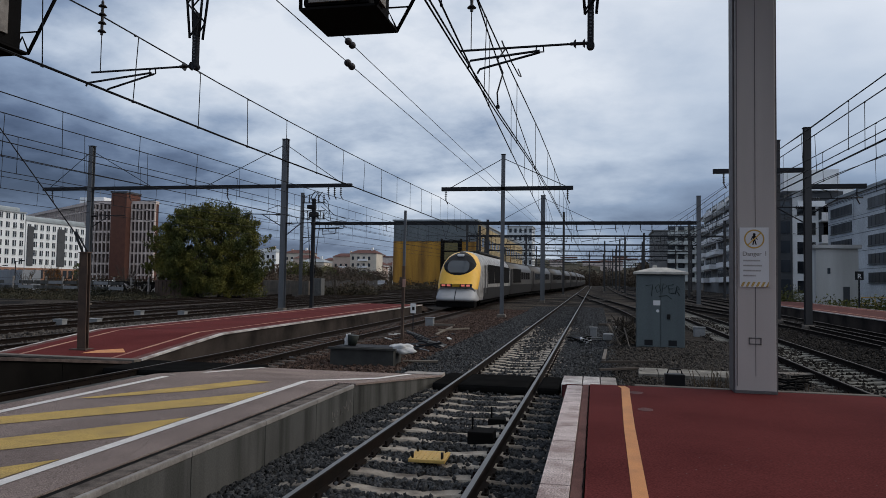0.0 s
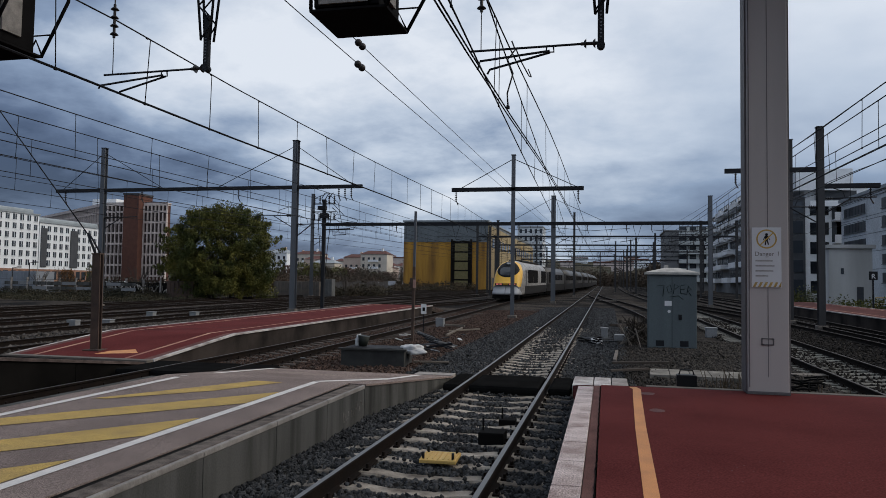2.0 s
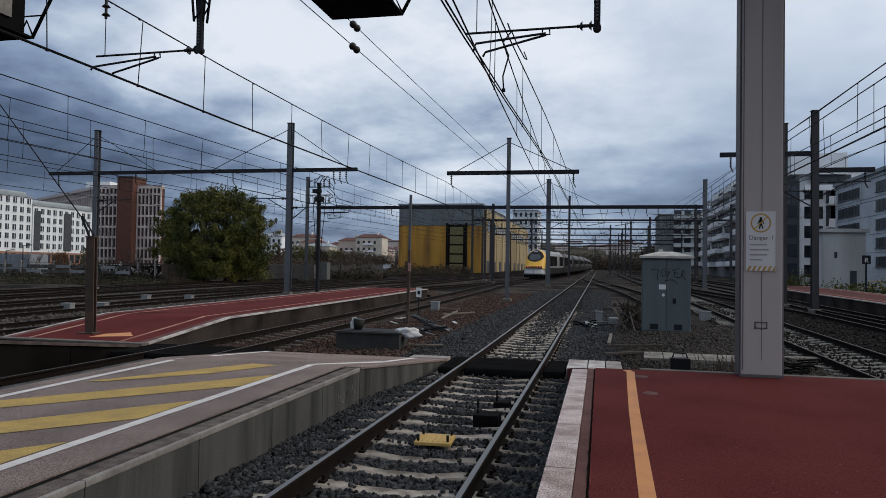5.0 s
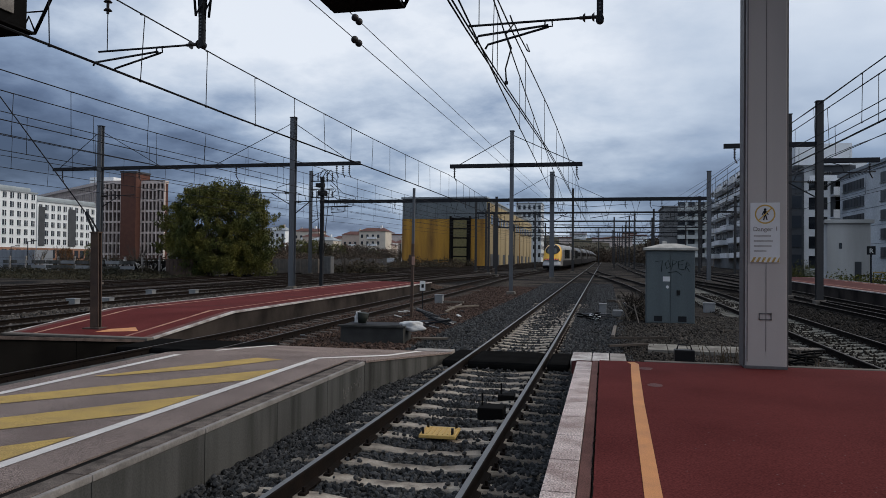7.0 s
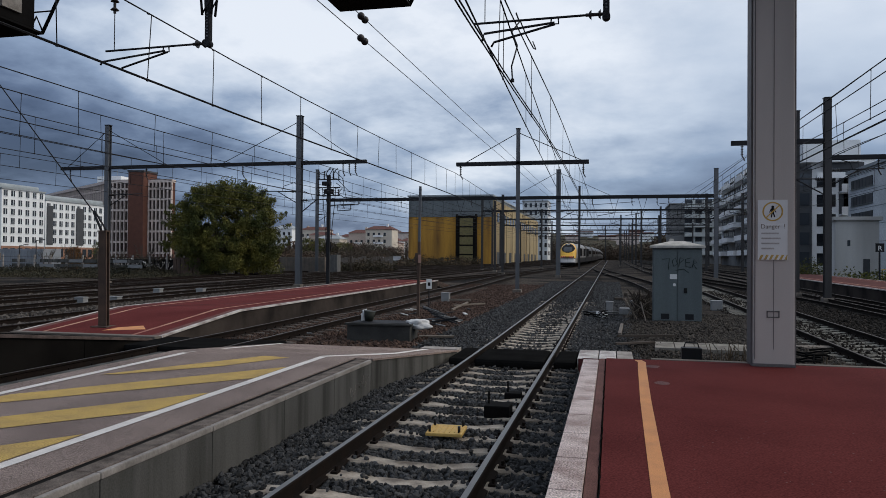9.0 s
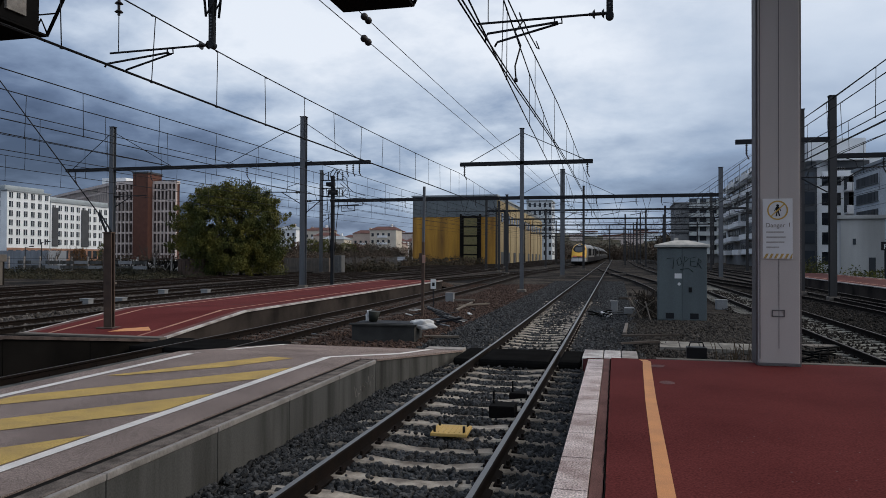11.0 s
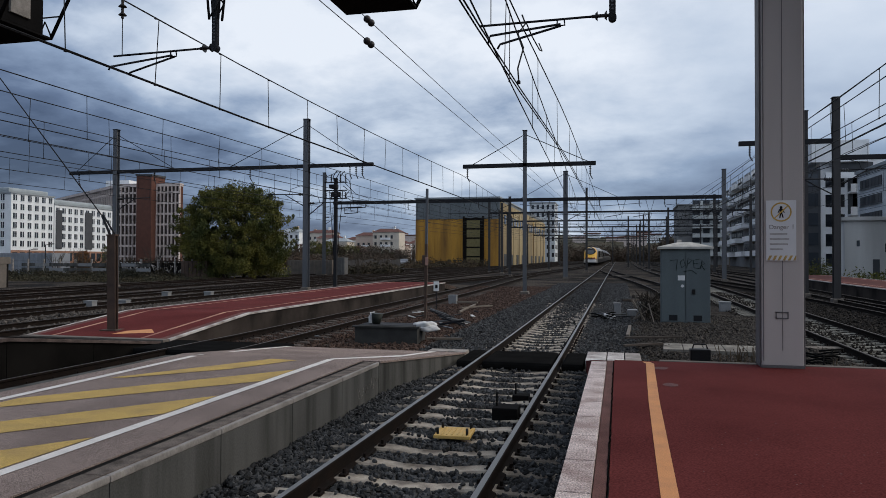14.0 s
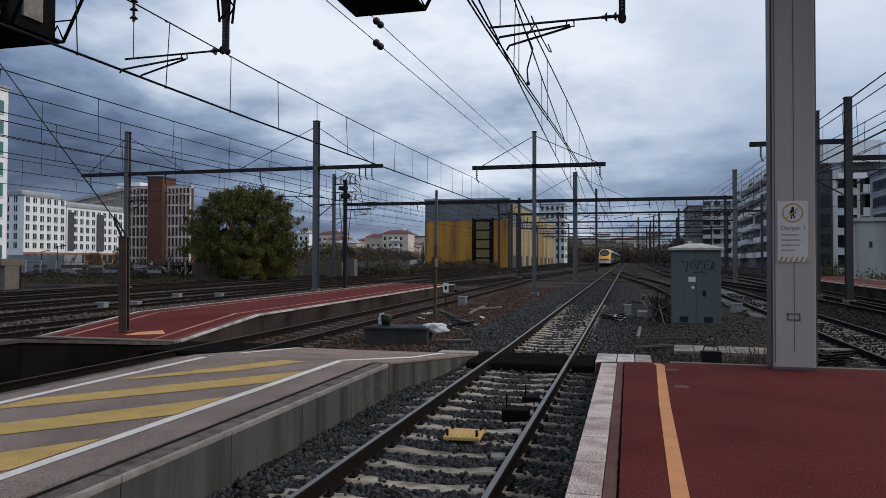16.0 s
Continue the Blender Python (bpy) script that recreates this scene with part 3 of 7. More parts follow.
def island_platform(name, label, xl, xr, y0, y1, z, ramp_to, coating=None):
    top = thing(name, label, "platform", kind="structure")
    ys = [y0, ramp_to] + [y for y in np.arange(ramp_to + 8, y1, 10.0)] + [y1]
    hs = [0.02 + ground_z(y0)] + [z + ground_z(y) for y in ys[1:]]
    bm = bmesh.new()
    for (a, ha), (b, hb) in zip(zip(ys, hs), zip(ys[1:], hs[1:])):
        slab(bm, [(xl + 0.3, a, ha), (xr - 0.3, a, ha), (xr - 0.3, b, hb), (xl + 0.3, b, hb)], 0.6)
    part("surface", bm, coating or M_RED, top)
    for s, xe in ((1, xl), (-1, xr)):
        for (a, ha), (b, hb) in zip(zip(ys, hs), zip(ys[1:], hs[1:])):
            bm = bmesh.new()
            e0, e1 = sorted((xe, xe + s * 0.09))
            slab(bm, [(e0, a, ha + 0.004), (e1, a, ha + 0.004), (e1, b, hb + 0.004), (e0, b, hb + 0.004)], 0.05)
            part("coping", bm, M_EDGE, top, "worn white edge stones")
            bm = bmesh.new()
            e0, e1 = sorted((xe + s * 0.092, xe + s * 0.30))
            slab(bm, [(e0, a, ha), (e1, a, ha), (e1, b, hb), (e0, b, hb)], 0.05)
            part("edge_strip", bm, M_REDDARK, top)
            bm = bmesh.new()
            e0, e1 = sorted((xe + s * 0.05, xe + s * 0.28))
            slab(bm, [(e0, a, ha - 0.048), (e1, a, ha - 0.048), (e1, b, hb - 0.048), (e0, b, hb - 0.048)], 0.75)
            part("wall_panel", bm, M_ISLWALL, top)
            bm = bmesh.new()
            e0, e1 = sorted((xe + s * 0.72, xe + s * 0.82))
            bm.faces.new([bm.verts.new(v) for v in ((e0, a, ha + 0.004), (e1, a, ha + 0.004), (e1, b, hb + 0.004), (e0, b, hb + 0.004))])
            part("orange_line", bm, M_FADELINE, top)
    part("end_wall", bx(xl + 0.02, xr - 0.02, y0 - 0.25, y0 - 0.003, -0.6, hs[0] + 0.006, 0.01), M_COPING, top, "pale concrete end kerb")
    return top


M_TILE = mat("white_tactile_tile", (0.66, 0.56, 0.535), 0.9, var=0.42, scale=4, fine=70, tint=(0.36, 0.27, 0.25), fine_var=0.6, bump=0.9, dist=0.012, rand=0.06)
grey_slab()
red_platform()
island_platform("platform_island", "red island platform with white edges and a ramped end", -14.3, -10.25, 14.9, 42.5, 0.35, 18.6)
dirt = bmesh.new()
slab(dirt, [(-14.2, 42.51, 0.33 + ground_z(42.5)), (-10.4, 42.51, 0.33 + ground_z(42.5)), (-10.7, 48.0, ground_z(48) - 0.22), (-13.6, 48.0, ground_z(48) - 0.22)], 0.3)
tagged(part("earth_ramp", dirt, M_RUSTBED), "dark earth ramp behind the end of the island platform", "ramp", kind="structure")
island_platform("platform_far_red", "distant red platform beyond the yard tracks", 12.2, 16.6, 20.0, 64.0, 0.45, 24.0, M_FADED)


def crossing(x_ranges, y0, y1, label):
    top = thing("track_crossing", label, "crossing", kind="structure")
    for a, b in x_ranges:
        part("rubber_board", bx(a + 0.004, b - 0.004, y0, y1, -0.17, -0.008, 0.06), M_RUBBER, top)
    return top


crossing([(-3.04, -2.70), (-2.54, -1.20), (-1.04, -0.63)], 13.45, 15.1, "black rubber boards of a track crossing between the platforms")
crossing([(-10.2, -9.58), (-9.42, -8.08), (-7.92, -7.15)], 13.45, 15.1, "black rubber boards of the crossing to the island platform")


# ---- column with warning sign ----
def column():
    top = thing("platform_column", "beige-grey sheet steel column standing on the red platform", "column", pose(2.25, 11.05, 0.38))
    part("shaft", bx(-0.262, 0.290, 0.0, 0.42, 0.02, 7.6, 0.02), M_COLUMN, top)
    part("seam", bx(0.005, 0.013, -0.004, 0.001, 0.25, 7.6), M_COLDARK, top)
    part("edge_channel", bx(-0.288, -0.265, 0.05, 0.36, 0.02, 7.6, 0.006), M_COLDARK, top, "dark steel side channel")
    part("edge_channel", bx(0.293, 0.318, 0.05, 0.36, 0.02, 7.6, 0.006), M_COLDARK, top, "dark steel side channel")
    part("corner_trim", bx(-0.248, -0.236, -0.006, -0.0005, 0.1, 7.6), M_COLDARK, top)
    # thin darker strip added round the foot of the shaft
    part("base_skirt", bx(-0.275, 0.30, -0.008, 0.43, 0.0, 0.045, 0.006), M_COLDARK, top)
    bm = bmesh.new()
    for a in (-0.085, 0.07):
        box(bm, a, a + 0.015, -0.012, 0.0, 0.70, 0.80)
    for c in (0.70, 0.785):
        box(bm, -0.085, 0.085, -0.012, -0.001, c, c + 0.015)
    part("access_hatch", bm, M_COLDARK, top)
    return top


def warning_sign():
    """Faces the platform; plain white plate with a pictogram, words and a striped foot."""
    w, h = 0.197, 0.428
    top = thing("warning_sign", "white enamel danger sign with no-walking pictogram and striped foot", "sign", pose(2.24, 11.035, 2.335))
    part("plate", bx(-w, w, -0.004, 0.004, -h, h, 0.002), M_SIGN, top)
    bm = bmesh.new()
    n = 40
    cx, cz, r0, r1 = 0.0, 0.262, 0.118, 0.138
    rim = [[bm.verts.new((cx + r * math.cos(2 * math.pi * k / n), -0.0065, cz + r * math.sin(2 * math.pi * k / n))) for k in range(n)] for r in (r0, r1)]
    for k in range(n):
        bm.faces.new((rim[0][k], rim[1][k], rim[1][(k + 1) % n], rim[0][(k + 1) % n]))
    box(bm, -0.008, 0.008, -0.0085, -0.0075, -0.12, 0.12, m=Matrix.Translation((cx, 0, cz)) @ Matrix.Rotation(radians(45), 4, "Y"))
    part("ring", bm, mat("ochre_sign_paint", (0.62, 0.40, 0.10), 0.5, bump=0), top)
    bm = bmesh.new()
    at = Matrix.Translation((cx, 0, cz))
    tube(bm, (cx, -0.0075, cz + 0.066), (cx, -0.0065, cz + 0.066), 0.019, 12)
    for x, z, hw, hh, a in ((0, 0.018, 0.020, 0.032, 6), (-0.012, -0.048, 0.0085, 0.038, 10), (0.016, -0.046, 0.0085, 0.036, -16), (-0.030, 0.014, 0.006, 0.030, 24), (0.030, 0.012, 0.006, 0.028, -28)):
        box(bm, -hw, hw, -0.0072, -0.0062, -hh, hh, m=at @ Matrix.Translation((x, 0, z)) @ Matrix.Rotation(radians(a), 4, "Y"))
    part("pictogram", bm, M_BLACK, top)
    bm = bmesh.new()
    box(bm, -w, w, -0.0055, -0.0045, -h, -h + 0.075)
    part("foot_band", bm, M_SIGN, top)
    k = 0
    for k in range(6):
        x = -w + 0.01 + k * 0.068
        bm = bmesh.new()
        pts = [(x, -h + 0.003), (x + 0.034, -h + 0.003), (min(x + 0.068, w), -h + 0.072), (min(x + 0.034, w), -h + 0.072)]
        bm.faces.new([bm.verts.new((a, -0.0065, b)) for a, b in pts])
        part("stripe", bm, M_YELLOW, top)

    def words(text, z, size, material, x=0.0):
        cu = bpy.data.curves.new("lettering", "FONT")
        cu.body, cu.size, cu.extrude, cu.align_x = text, size, 0.0004, "CENTER"
        me_ob = new("lettering_curve", cu)
        me = bpy.data.meshes.new_from_object(me_ob.evaluated_get(bpy.context.evaluated_depsgraph_get()))
        bpy.data.objects.remove(me_ob)
        me.materials.clear()
        me.materials.append(material)
        ob = share("lettering", me, top, Matrix.Translation((x, -0.0065, z)) @ Matrix.Rotation(radians(90), 4, "X"))
        return ob

    grey = mat("grey_sign_lettering", (0.22, 0.20, 0.18), 0.5, bump=0)
    words("Danger", 0.02, 0.088, grey, -0.03)
    bang = [(0.155, 0.038, 0.084), (0.155, 0.020, 0.031)]
    for x, a, b in bang:
        part("lettering", bx(x - 0.005, x + 0.005, -0.0066, -0.0058, a, b), grey, top)
    for k, wd in enumerate((0.27, 0.30, 0.28, 0.20)):
        z = -0.05 - 0.072 * k
        part("text_bar", bx(-0.15, -0.15 + wd * 0.85, -0.0065, -0.0055, z - 0.011, z + 0.011), mat("pale_sign_lettering", (0.47, 0.45, 0.43), 0.5, bump=0), top)
    return top


column()
warning_sign()


# ---- trackside cabinet ----
M_SCRAWL = mat("dark_green_scrawl_paint", (0.018, 0.032, 0.028), 0.6, bump=0)


def cabinet():
    top = thing("trackside_cabinet", "blue-grey steel relay cabinet with pale lid standing in rubble", "cabinet", pose(2.10, 24.75, ground_z(24.7) - 0.215, 0, 0, -2))
    part("body", bx(-0.76, 0.76, -0.40, 0.40, 0.0, 2.42, 0.015), M_CAB, top)
    bm = bmesh.new()
    box(bm, -0.85, 0.85, -0.50, 0.50, 2.43, 2.51, 0.01)
    lid = [bm.verts.new(v) for v in ((-0.84, -0.49, 2.512), (0.84, -0.49, 2.512), (0.84, 0.49, 2.512), (-0.84, 0.49, 2.512))]
    hi = [bm.verts.new(v) for v in ((-0.22, -0.10, 2.66), (0.22, -0.10, 2.66), (0.22, 0.10, 2.66), (-0.22, 0.10, 2.66))]
    bm.faces.new(hi)
    for k in range(4):
        bm.faces.new((lid[k], lid[(k + 1) % 4], hi[(k + 1) % 4], hi[k]))
    part("lid", bm, M_CABTOP, top, "pale concrete hipped lid")
    part("vent_cap", bx(-0.24, -0.10, -0.06, 0.06, 2.60, 2.74, 0.02), M_CABTOP, top)
    for a, b in ((-0.74, -0.01), (0.01, 0.74)):
        d = part("door", bx(a, b, -0.425, -0.402, 0.08, 2.36, 0.006), M_CAB, top)
        part("vent", bx((a + b) / 2 - 0.13, (a + b) / 2 + 0.13, -0.432, -0.426, 0.12, 0.30), M_DARKSTEEL, d)
    part("notice", bx(-0.23, -0.01, -0.432, -0.427, 1.42, 1.58), M_SIGN, top, "white notice plate")
    part("lock_disc", tube(bmesh.new(), (-0.09, -0.426, 1.24), (-0.09, -0.436, 1.24), 0.05, 14), M_SIGN, top)
    part("handle", bx(0.20, 0.30, -0.455, -0.427, 0.98, 1.14, 0.01), M_BLACK, top)
    # scrawled paint along the top
    for k, pts in enumerate(([(-.30, 2.05), (-.08, 2.08), (-.12, 1.72), (-.10, 1.95)], [(.0, 2.0), (.10, 2.1), (.16, 1.9), (.05, 1.82), (.0, 2.0)], [(.2, 1.8), (.24, 2.12), (.36, 2.05), (.25, 1.95)],
                            [(.56, 2.1), (.40, 2.06), (.42, 1.82), (.58, 1.80)], [(.41, 1.95), (.54, 1.96)], [(.60, 1.78), (.66, 2.06), (.74, 1.95), (.64, 1.9), (.74, 1.74)], [(.10, 1.7), (.35, 1.74), (.5, 1.62)])):
        part("scrawl", cable(bmesh.new(), [((x - 0.16) * 1.02, -0.428, 1.93 + (z - 1.92) * 1.0) for x, z in pts], 0.011, 4), M_SCRAWL, top)
    return top


cabinet()


M_NEARBLACK = mat("near_black_concrete", (0.013, 0.012, 0.011), 1.0, var=0.4, scale=0.9, tint=(0.004, 0.004, 0.004), bump=0.3, gloss=0.0)
M_LEDGE = mat("grimy_pinkish_ledge", (0.120, 0.092, 0.083), 0.95, var=0.5, scale=3, tint=(0.045, 0.034, 0.031), fine_var=0.4, bump=0.4)


def near_platform():
    """The platform that comes down to the crossing from the near side, facing the island."""
    top = thing("platform_near", "dark concrete walled platform ramped down to the crossing", "platform", kind="structure")
    for a, b, za, zb in ((-8.0, 10.3, 0.52, 0.52), (10.3, 14.55, 0.52, 0.0)):
        bm = bmesh.new()
        slab(bm, [(-14.3, a, za), (-10.6, a, za), (-10.6, b, zb), (-14.3, b, zb)], 0.9)
        part("surface", bm, M_NEARBLACK, top)
        bm = bmesh.new()
        slab(bm, [(-10.59, a, za + 0.004), (-10.25, a, za + 0.004), (-10.25, b, zb + 0.004), (-10.59, b, zb + 0.004)], 0.06)
        part("coping", bm, M_LEDGE, top, "grimy pinkish coping")
        n = 8 if a < 0 else 2
        for k in range(n):
            u, v = a + (b - a) * k / n, a + (b - a) * (k + 1) / n
            zu, zv = za + (zb - za) * k / n, za + (zb - za) * (k + 1) / n
            bm = bmesh.new()
            slab(bm, [(-10.58, u + 0.006, zu - 0.06), (-10.30, u + 0.006, zu - 0.06), (-10.30, v - 0.006, zv - 0.06), (-10.58, v - 0.006, zv - 0.06)], 0.8)
            part("wall_panel", bm, M_NEARBLACK, top)


near_platform()


# ---- unseen canopy and hall behind the eye ----
def station():
    """Canopy and hall out of view, added to cut the light reaching the platforms."""
    dark = mat("canopy_soffit", (0.45, 0.44, 0.43), 0.8, var=0.2)
    top = thing("platform_canopy", "unseen canopy added overhead to shade the platform", "canopy", kind="structure")
    part("roof", bx(0.9, 5.6, -46, 12.0, 7.98, 8.25), dark, top)
    for y in range(-44, 12, 4):
        part("rib", bx(0.9, 5.6, y - 0.08, y + 0.08, 7.6, 7.978), dark, top)
    for y in (-9.0, -29.0):
        part("post", bx(2.0, 2.6, y, y + 0.42, 0.385, 7.6), M_COLUMN, top)
    hall = thing("station_hall", "unseen plain hall wall added to cut low light", "building", kind="structure")
    part("wall", bx(-40, 30, -48, -46.2, -0.3, 9), M_COPING, hall)


station()


# ---- loose stone ----
def icosahedron():
    t = (1 + 5 ** 0.5) / 2
    v = np.array([(-1, t, 0), (1, t, 0), (-1, -t, 0), (1, -t, 0), (0, -1, t), (0, 1, t), (0, -1, -t), (0, 1, -t), (t, 0, -1), (t, 0, 1), (-t, 0, -1), (-t, 0, 1)]) / math.sqrt(1 + t * t)
    f = np.array([(0, 11, 5), (0, 5, 1), (0, 1, 7), (0, 7, 10), (0, 10, 11), (1, 5, 9), (5, 11, 4), (11, 10, 2), (10, 7, 6), (7, 1, 8), (3, 9, 4), (3, 4, 2), (3, 2, 6), (3, 6, 8), (3, 8, 9), (4, 9, 5), (2, 4, 11), (6, 2, 10), (8, 6, 7), (9, 8, 1)])
    return v, f


def octahedron():
    v = np.array([(1, 0, 0), (-1, 0, 0), (0, 1, 0), (0, -1, 0), (0, 0, 1), (0, 0, -1)], float)
    f = np.array([(0, 2, 4), (2, 1, 4), (1, 3, 4), (3, 0, 4), (2, 0, 5), (1, 2, 5), (3, 1, 5), (0, 3, 5)])
    return v, f


def stones(name, label, centres, size, material, seed, shape):
    rng = np.random.default_rng(seed)
    v, f = shape
    n, k = len(centres), len(v)
    scale = size * rng.uniform(0.55, 1.35, (n, 1, 1)) * rng.uniform(0.6, 1.2, (n, 1, 3))
    jit = v[None] * (1 + rng.uniform(-0.40, 0.34, (n, k, 1)))
    q = rng.normal(size=(n, 4))
    q /= np.linalg.norm(q, axis=1)[:, None]
    w, x, y, z = q.T
    R = np.stack([1 - 2 * (y * y + z * z), 2 * (x * y - z * w), 2 * (x * z + y * w), 2 * (x * y + z * w), 1 - 2 * (x * x + z * z), 2 * (y * z - x * w), 2 * (x * z - y * w), 2 * (y * z + x * w), 1 - 2 * (x * x + y * y)], 1).reshape(n, 3, 3)
    pts = np.einsum("nij,nkj->nki", R, jit * scale) + centres[:, None]
    faces = (f[None] + (np.arange(n) * k)[:, None, None]).reshape(-1, 3)
    me = bpy.data.meshes.new(name)
    me.vertices.add(n * k)
    me.vertices.foreach_set("co", pts.reshape(-1))
    me.loops.add(len(faces) * 3)
    me.loops.foreach_set("vertex_index", faces.reshape(-1).astype(np.int32))
    me.polygons.add(len(faces))
    me.polygons.foreach_set("loop_start", np.arange(0, len(faces) * 3, 3, dtype=np.int32))
    me.update(calc_edges=True)
    me.shade_flat()
    me.materials.append(material)
    return tagged(new(name, me), label, "stones", kind="stuff")


def ballast_bed(x0, x1, y0, y1, pitch, first, cover, seed, low=-0.185):
    """Stone centres in a track bed: level with the sleepers, a few lying on them, none on the rails."""
    rng = np.random.default_rng(seed)
    n = int((x1 - x0) * (y1 - y0) / pitch ** 2)
    c = np.stack([rng.uniform(x0, x1, n), rng.uniform(y0, y1, n), np.zeros(n)], 1)
    phase = (c[:, 1] - first) / 0.57
    on = np.abs(phase - np.round(phase)) * 0.57 < 0.097
    on &= np.abs(c[:, 0] + 1.88) < 1.27
    rail = np.minimum(np.abs(c[:, 0] + 1.127), np.abs(c[:, 0] + 2.633)) < 0.085
    patch = np.array([noise.noise(Vector((p[0] * 1.3, p[1] * 1.3, 2.0))) for p in c])
    mid = np.abs(c[:, 0] + 1.88) < 0.5
    keep = ~rail & (~on | (rng.random(n) < cover * (0.25 + 1.6 * np.clip(patch + 0.12, 0, 1) * (1 + mid))))
    # towards the platform the sleeper ends lie buried
    keep |= ~rail & on & (c[:, 0] > -0.98) & (rng.random(n) < np.where(c[:, 1] > 15, 0.97, 0.85))
    keep |= ~rail & on & (c[:, 0] < -2.86 - 0.1 * patch) & (rng.random(n) < np.where(c[:, 1] > 15, 0.97, 0.75))
    keep |= ~rail & on & (rng.random(n) < np.clip((c[:, 1] - 19.0) / 13.0, 0, 1) ** 1.3)
    rise = np.array([ground_z(y) for y in c[:, 1]])
    c[:, 2] = low + rise + rng.uniform(-0.018, 0.018, n) + 0.02 * patch
    c[on, 2] = rise[on] - 0.148 + rng.uniform(0, 0.012, on.sum())
    return c[keep]


stones("ballast", "dark blue-grey crushed ballast stones round the sleepers", ballast_bed(-3.59, -0.41, 3.6, 13.42, 0.0325, 0.71, 0.08, 1, -0.194), 0.0275, M_STONE, 1, icosahedron())
stones("ballast", "dark crushed ballast between the platforms", ballast_bed(-3.59, -0.41, -6.0, 3.58, 0.052, 0.71, 0.08, 21, -0.196), 0.040, M_STONE, 21, octahedron())
stones("ballast", "dark ballast stones of the main track bed", ballast_bed(-4.6, 0.6, 15.12, 58.0, 0.066, 0.71, 0.05, 2, -0.20), 0.040, M_STONE, 2, octahedron())


def shoulder(seed):
    rng = np.random.default_rng(seed)
    c = []
    for a, b in ((-3.35, -2.80), (-0.97, -0.40)):
        n = int((b - a) * 15 / 0.05 ** 2)
        c.append(np.stack([rng.uniform(a, b, n), rng.uniform(15.15, 30.0, n), np.zeros(n)], 1))
    c = np.concatenate(c)
    c[:, 2] = np.array([ground_z(y) for y in c[:, 1]]) - 0.150 + rng.uniform(-0.02, 0.012, len(c))
    return c[rng.random(len(c)) < 0.9]


stones("ballast", "dark ballast heaped over the sleeper ends", shoulder(12), 0.036, M_STONE, 12, octahedron())


def field(x0, x1, y0, y1, pitch, seed, heap=0.05):
    rng = np.random.default_rng(seed)
    n = int((x1 - x0) * (y1 - y0) / pitch ** 2)
    c = np.stack([rng.uniform(x0, x1, n), rng.uniform(y0, y1, n), np.zeros(n)], 1)
    h = np.array([noise.noise(Vector((p[0] * 0.6, p[1] * 0.6, seed))) for p in c])
    c[:, 2] = np.array([ground_z(y) for y in c[:, 1]]) - 0.20 + heap * np.clip(h + 0.2, 0, 1) + rng.uniform(-0.01, 0.02, n)
    return c


stones("rubble", "grey-brown rubble round the cabinet foot", field(0.4, 4.6, 11.6, 27.0, 0.075, 3, 0.10), 0.055, M_RUBBLE, 3, icosahedron())
M_DARKSTONE = mat("dark_yard_stone", (0.031, 0.027, 0.024), 0.95, var=0.3, fine=60, rand=0.5, bump=0.3, gloss=0.1)
M_RUSTSTONE = mat("rust_brown_stone", (0.072, 0.046, 0.036), 0.9, var=0.3, fine=90, rand=0.5, bump=0.4)
M_YARDSTONE = mat("grey_yard_stone", (0.090, 0.080, 0.072), 0.95, var=0.3, fine=60, rand=0.55, bump=0.3, gloss=0.1)
stones("ballast", "rust-brown ballast between the tracks", field(-10.1, -4.5, 15.3, 50.0, 0.095, 4, 0.04), 0.052, M_RUSTSTONE, 4, octahedron())
stones("ballast", "dark brown stones of the yard", field(-38.0, -14.4, 16.0, 56.0, 0.17, 5, 0.05), 0.075, M_YARDSTONE, 5, octahedron())
stones("ballast", "dark stones between the yard tracks", field(4.1, 12.0, 12.0, 46.0, 0.13, 6, 0.05), 0.062, M_DARKSTONE, 6, octahedron())
# ---- overhead line: masts, beams, wires ----
def insulator(bm, p, q, n=4, r=0.075):
    p, q = Vector(p), Vector(q)
    tube(bm, p, q, r * 0.35, 6)
    for k in range(n):
        c = p.lerp(q, (k + 0.5) / n)
        d = (q - p).normalized() * 0.018
        tube(bm, c - d, c + d, r, 10, r2=r * 0.55)


def h_mast(x, y, height, label, width=0.34, material=None):
    z = ground_z(y) - 0.215
    top = thing("catenary_mast", label, "mast", pose(x, y, z), group="catenary masts")
    bm = bmesh.new()
    w, t = width / 2, 0.022
    h_profile(bm, w, w, t, height)
    part("shaft", bm, material or M_GALV, top, "H-section steel shaft")
    part("footing", bx(-0.24, 0.24, -0.24, 0.24, -0.1, 0.24, 0.04), M_COPING, top, "concrete footing")
    part("cap", bx(-w - 0.03, w + 0.03, -w - 0.03, w + 0.03, height, height + 0.04), M_DARKSTEEL, top)
    return top


def h_profile(bm, w, d, t, height):
    """A rolled H-section, upright, flanges across x."""
    s = t / 2
    half = [(-w, -d), (w, -d), (w, -d + t), (s, -d + t)]
    pts = half + [(s, d - t), (w, d - t), (w, d), (-w, d), (-w, d - t), (-s, d - t), (-s, -d + t), (-w, -d + t)]
    lo, hi = [bm.verts.new((x, y, 0)) for x, y in pts], [bm.verts.new((x, y, height)) for x, y in pts]
    for k in range(12):
        bm.faces.new((lo[k], lo[(k + 1) % 12], hi[(k + 1) % 12], hi[k]))
    bm.faces.new(hi)


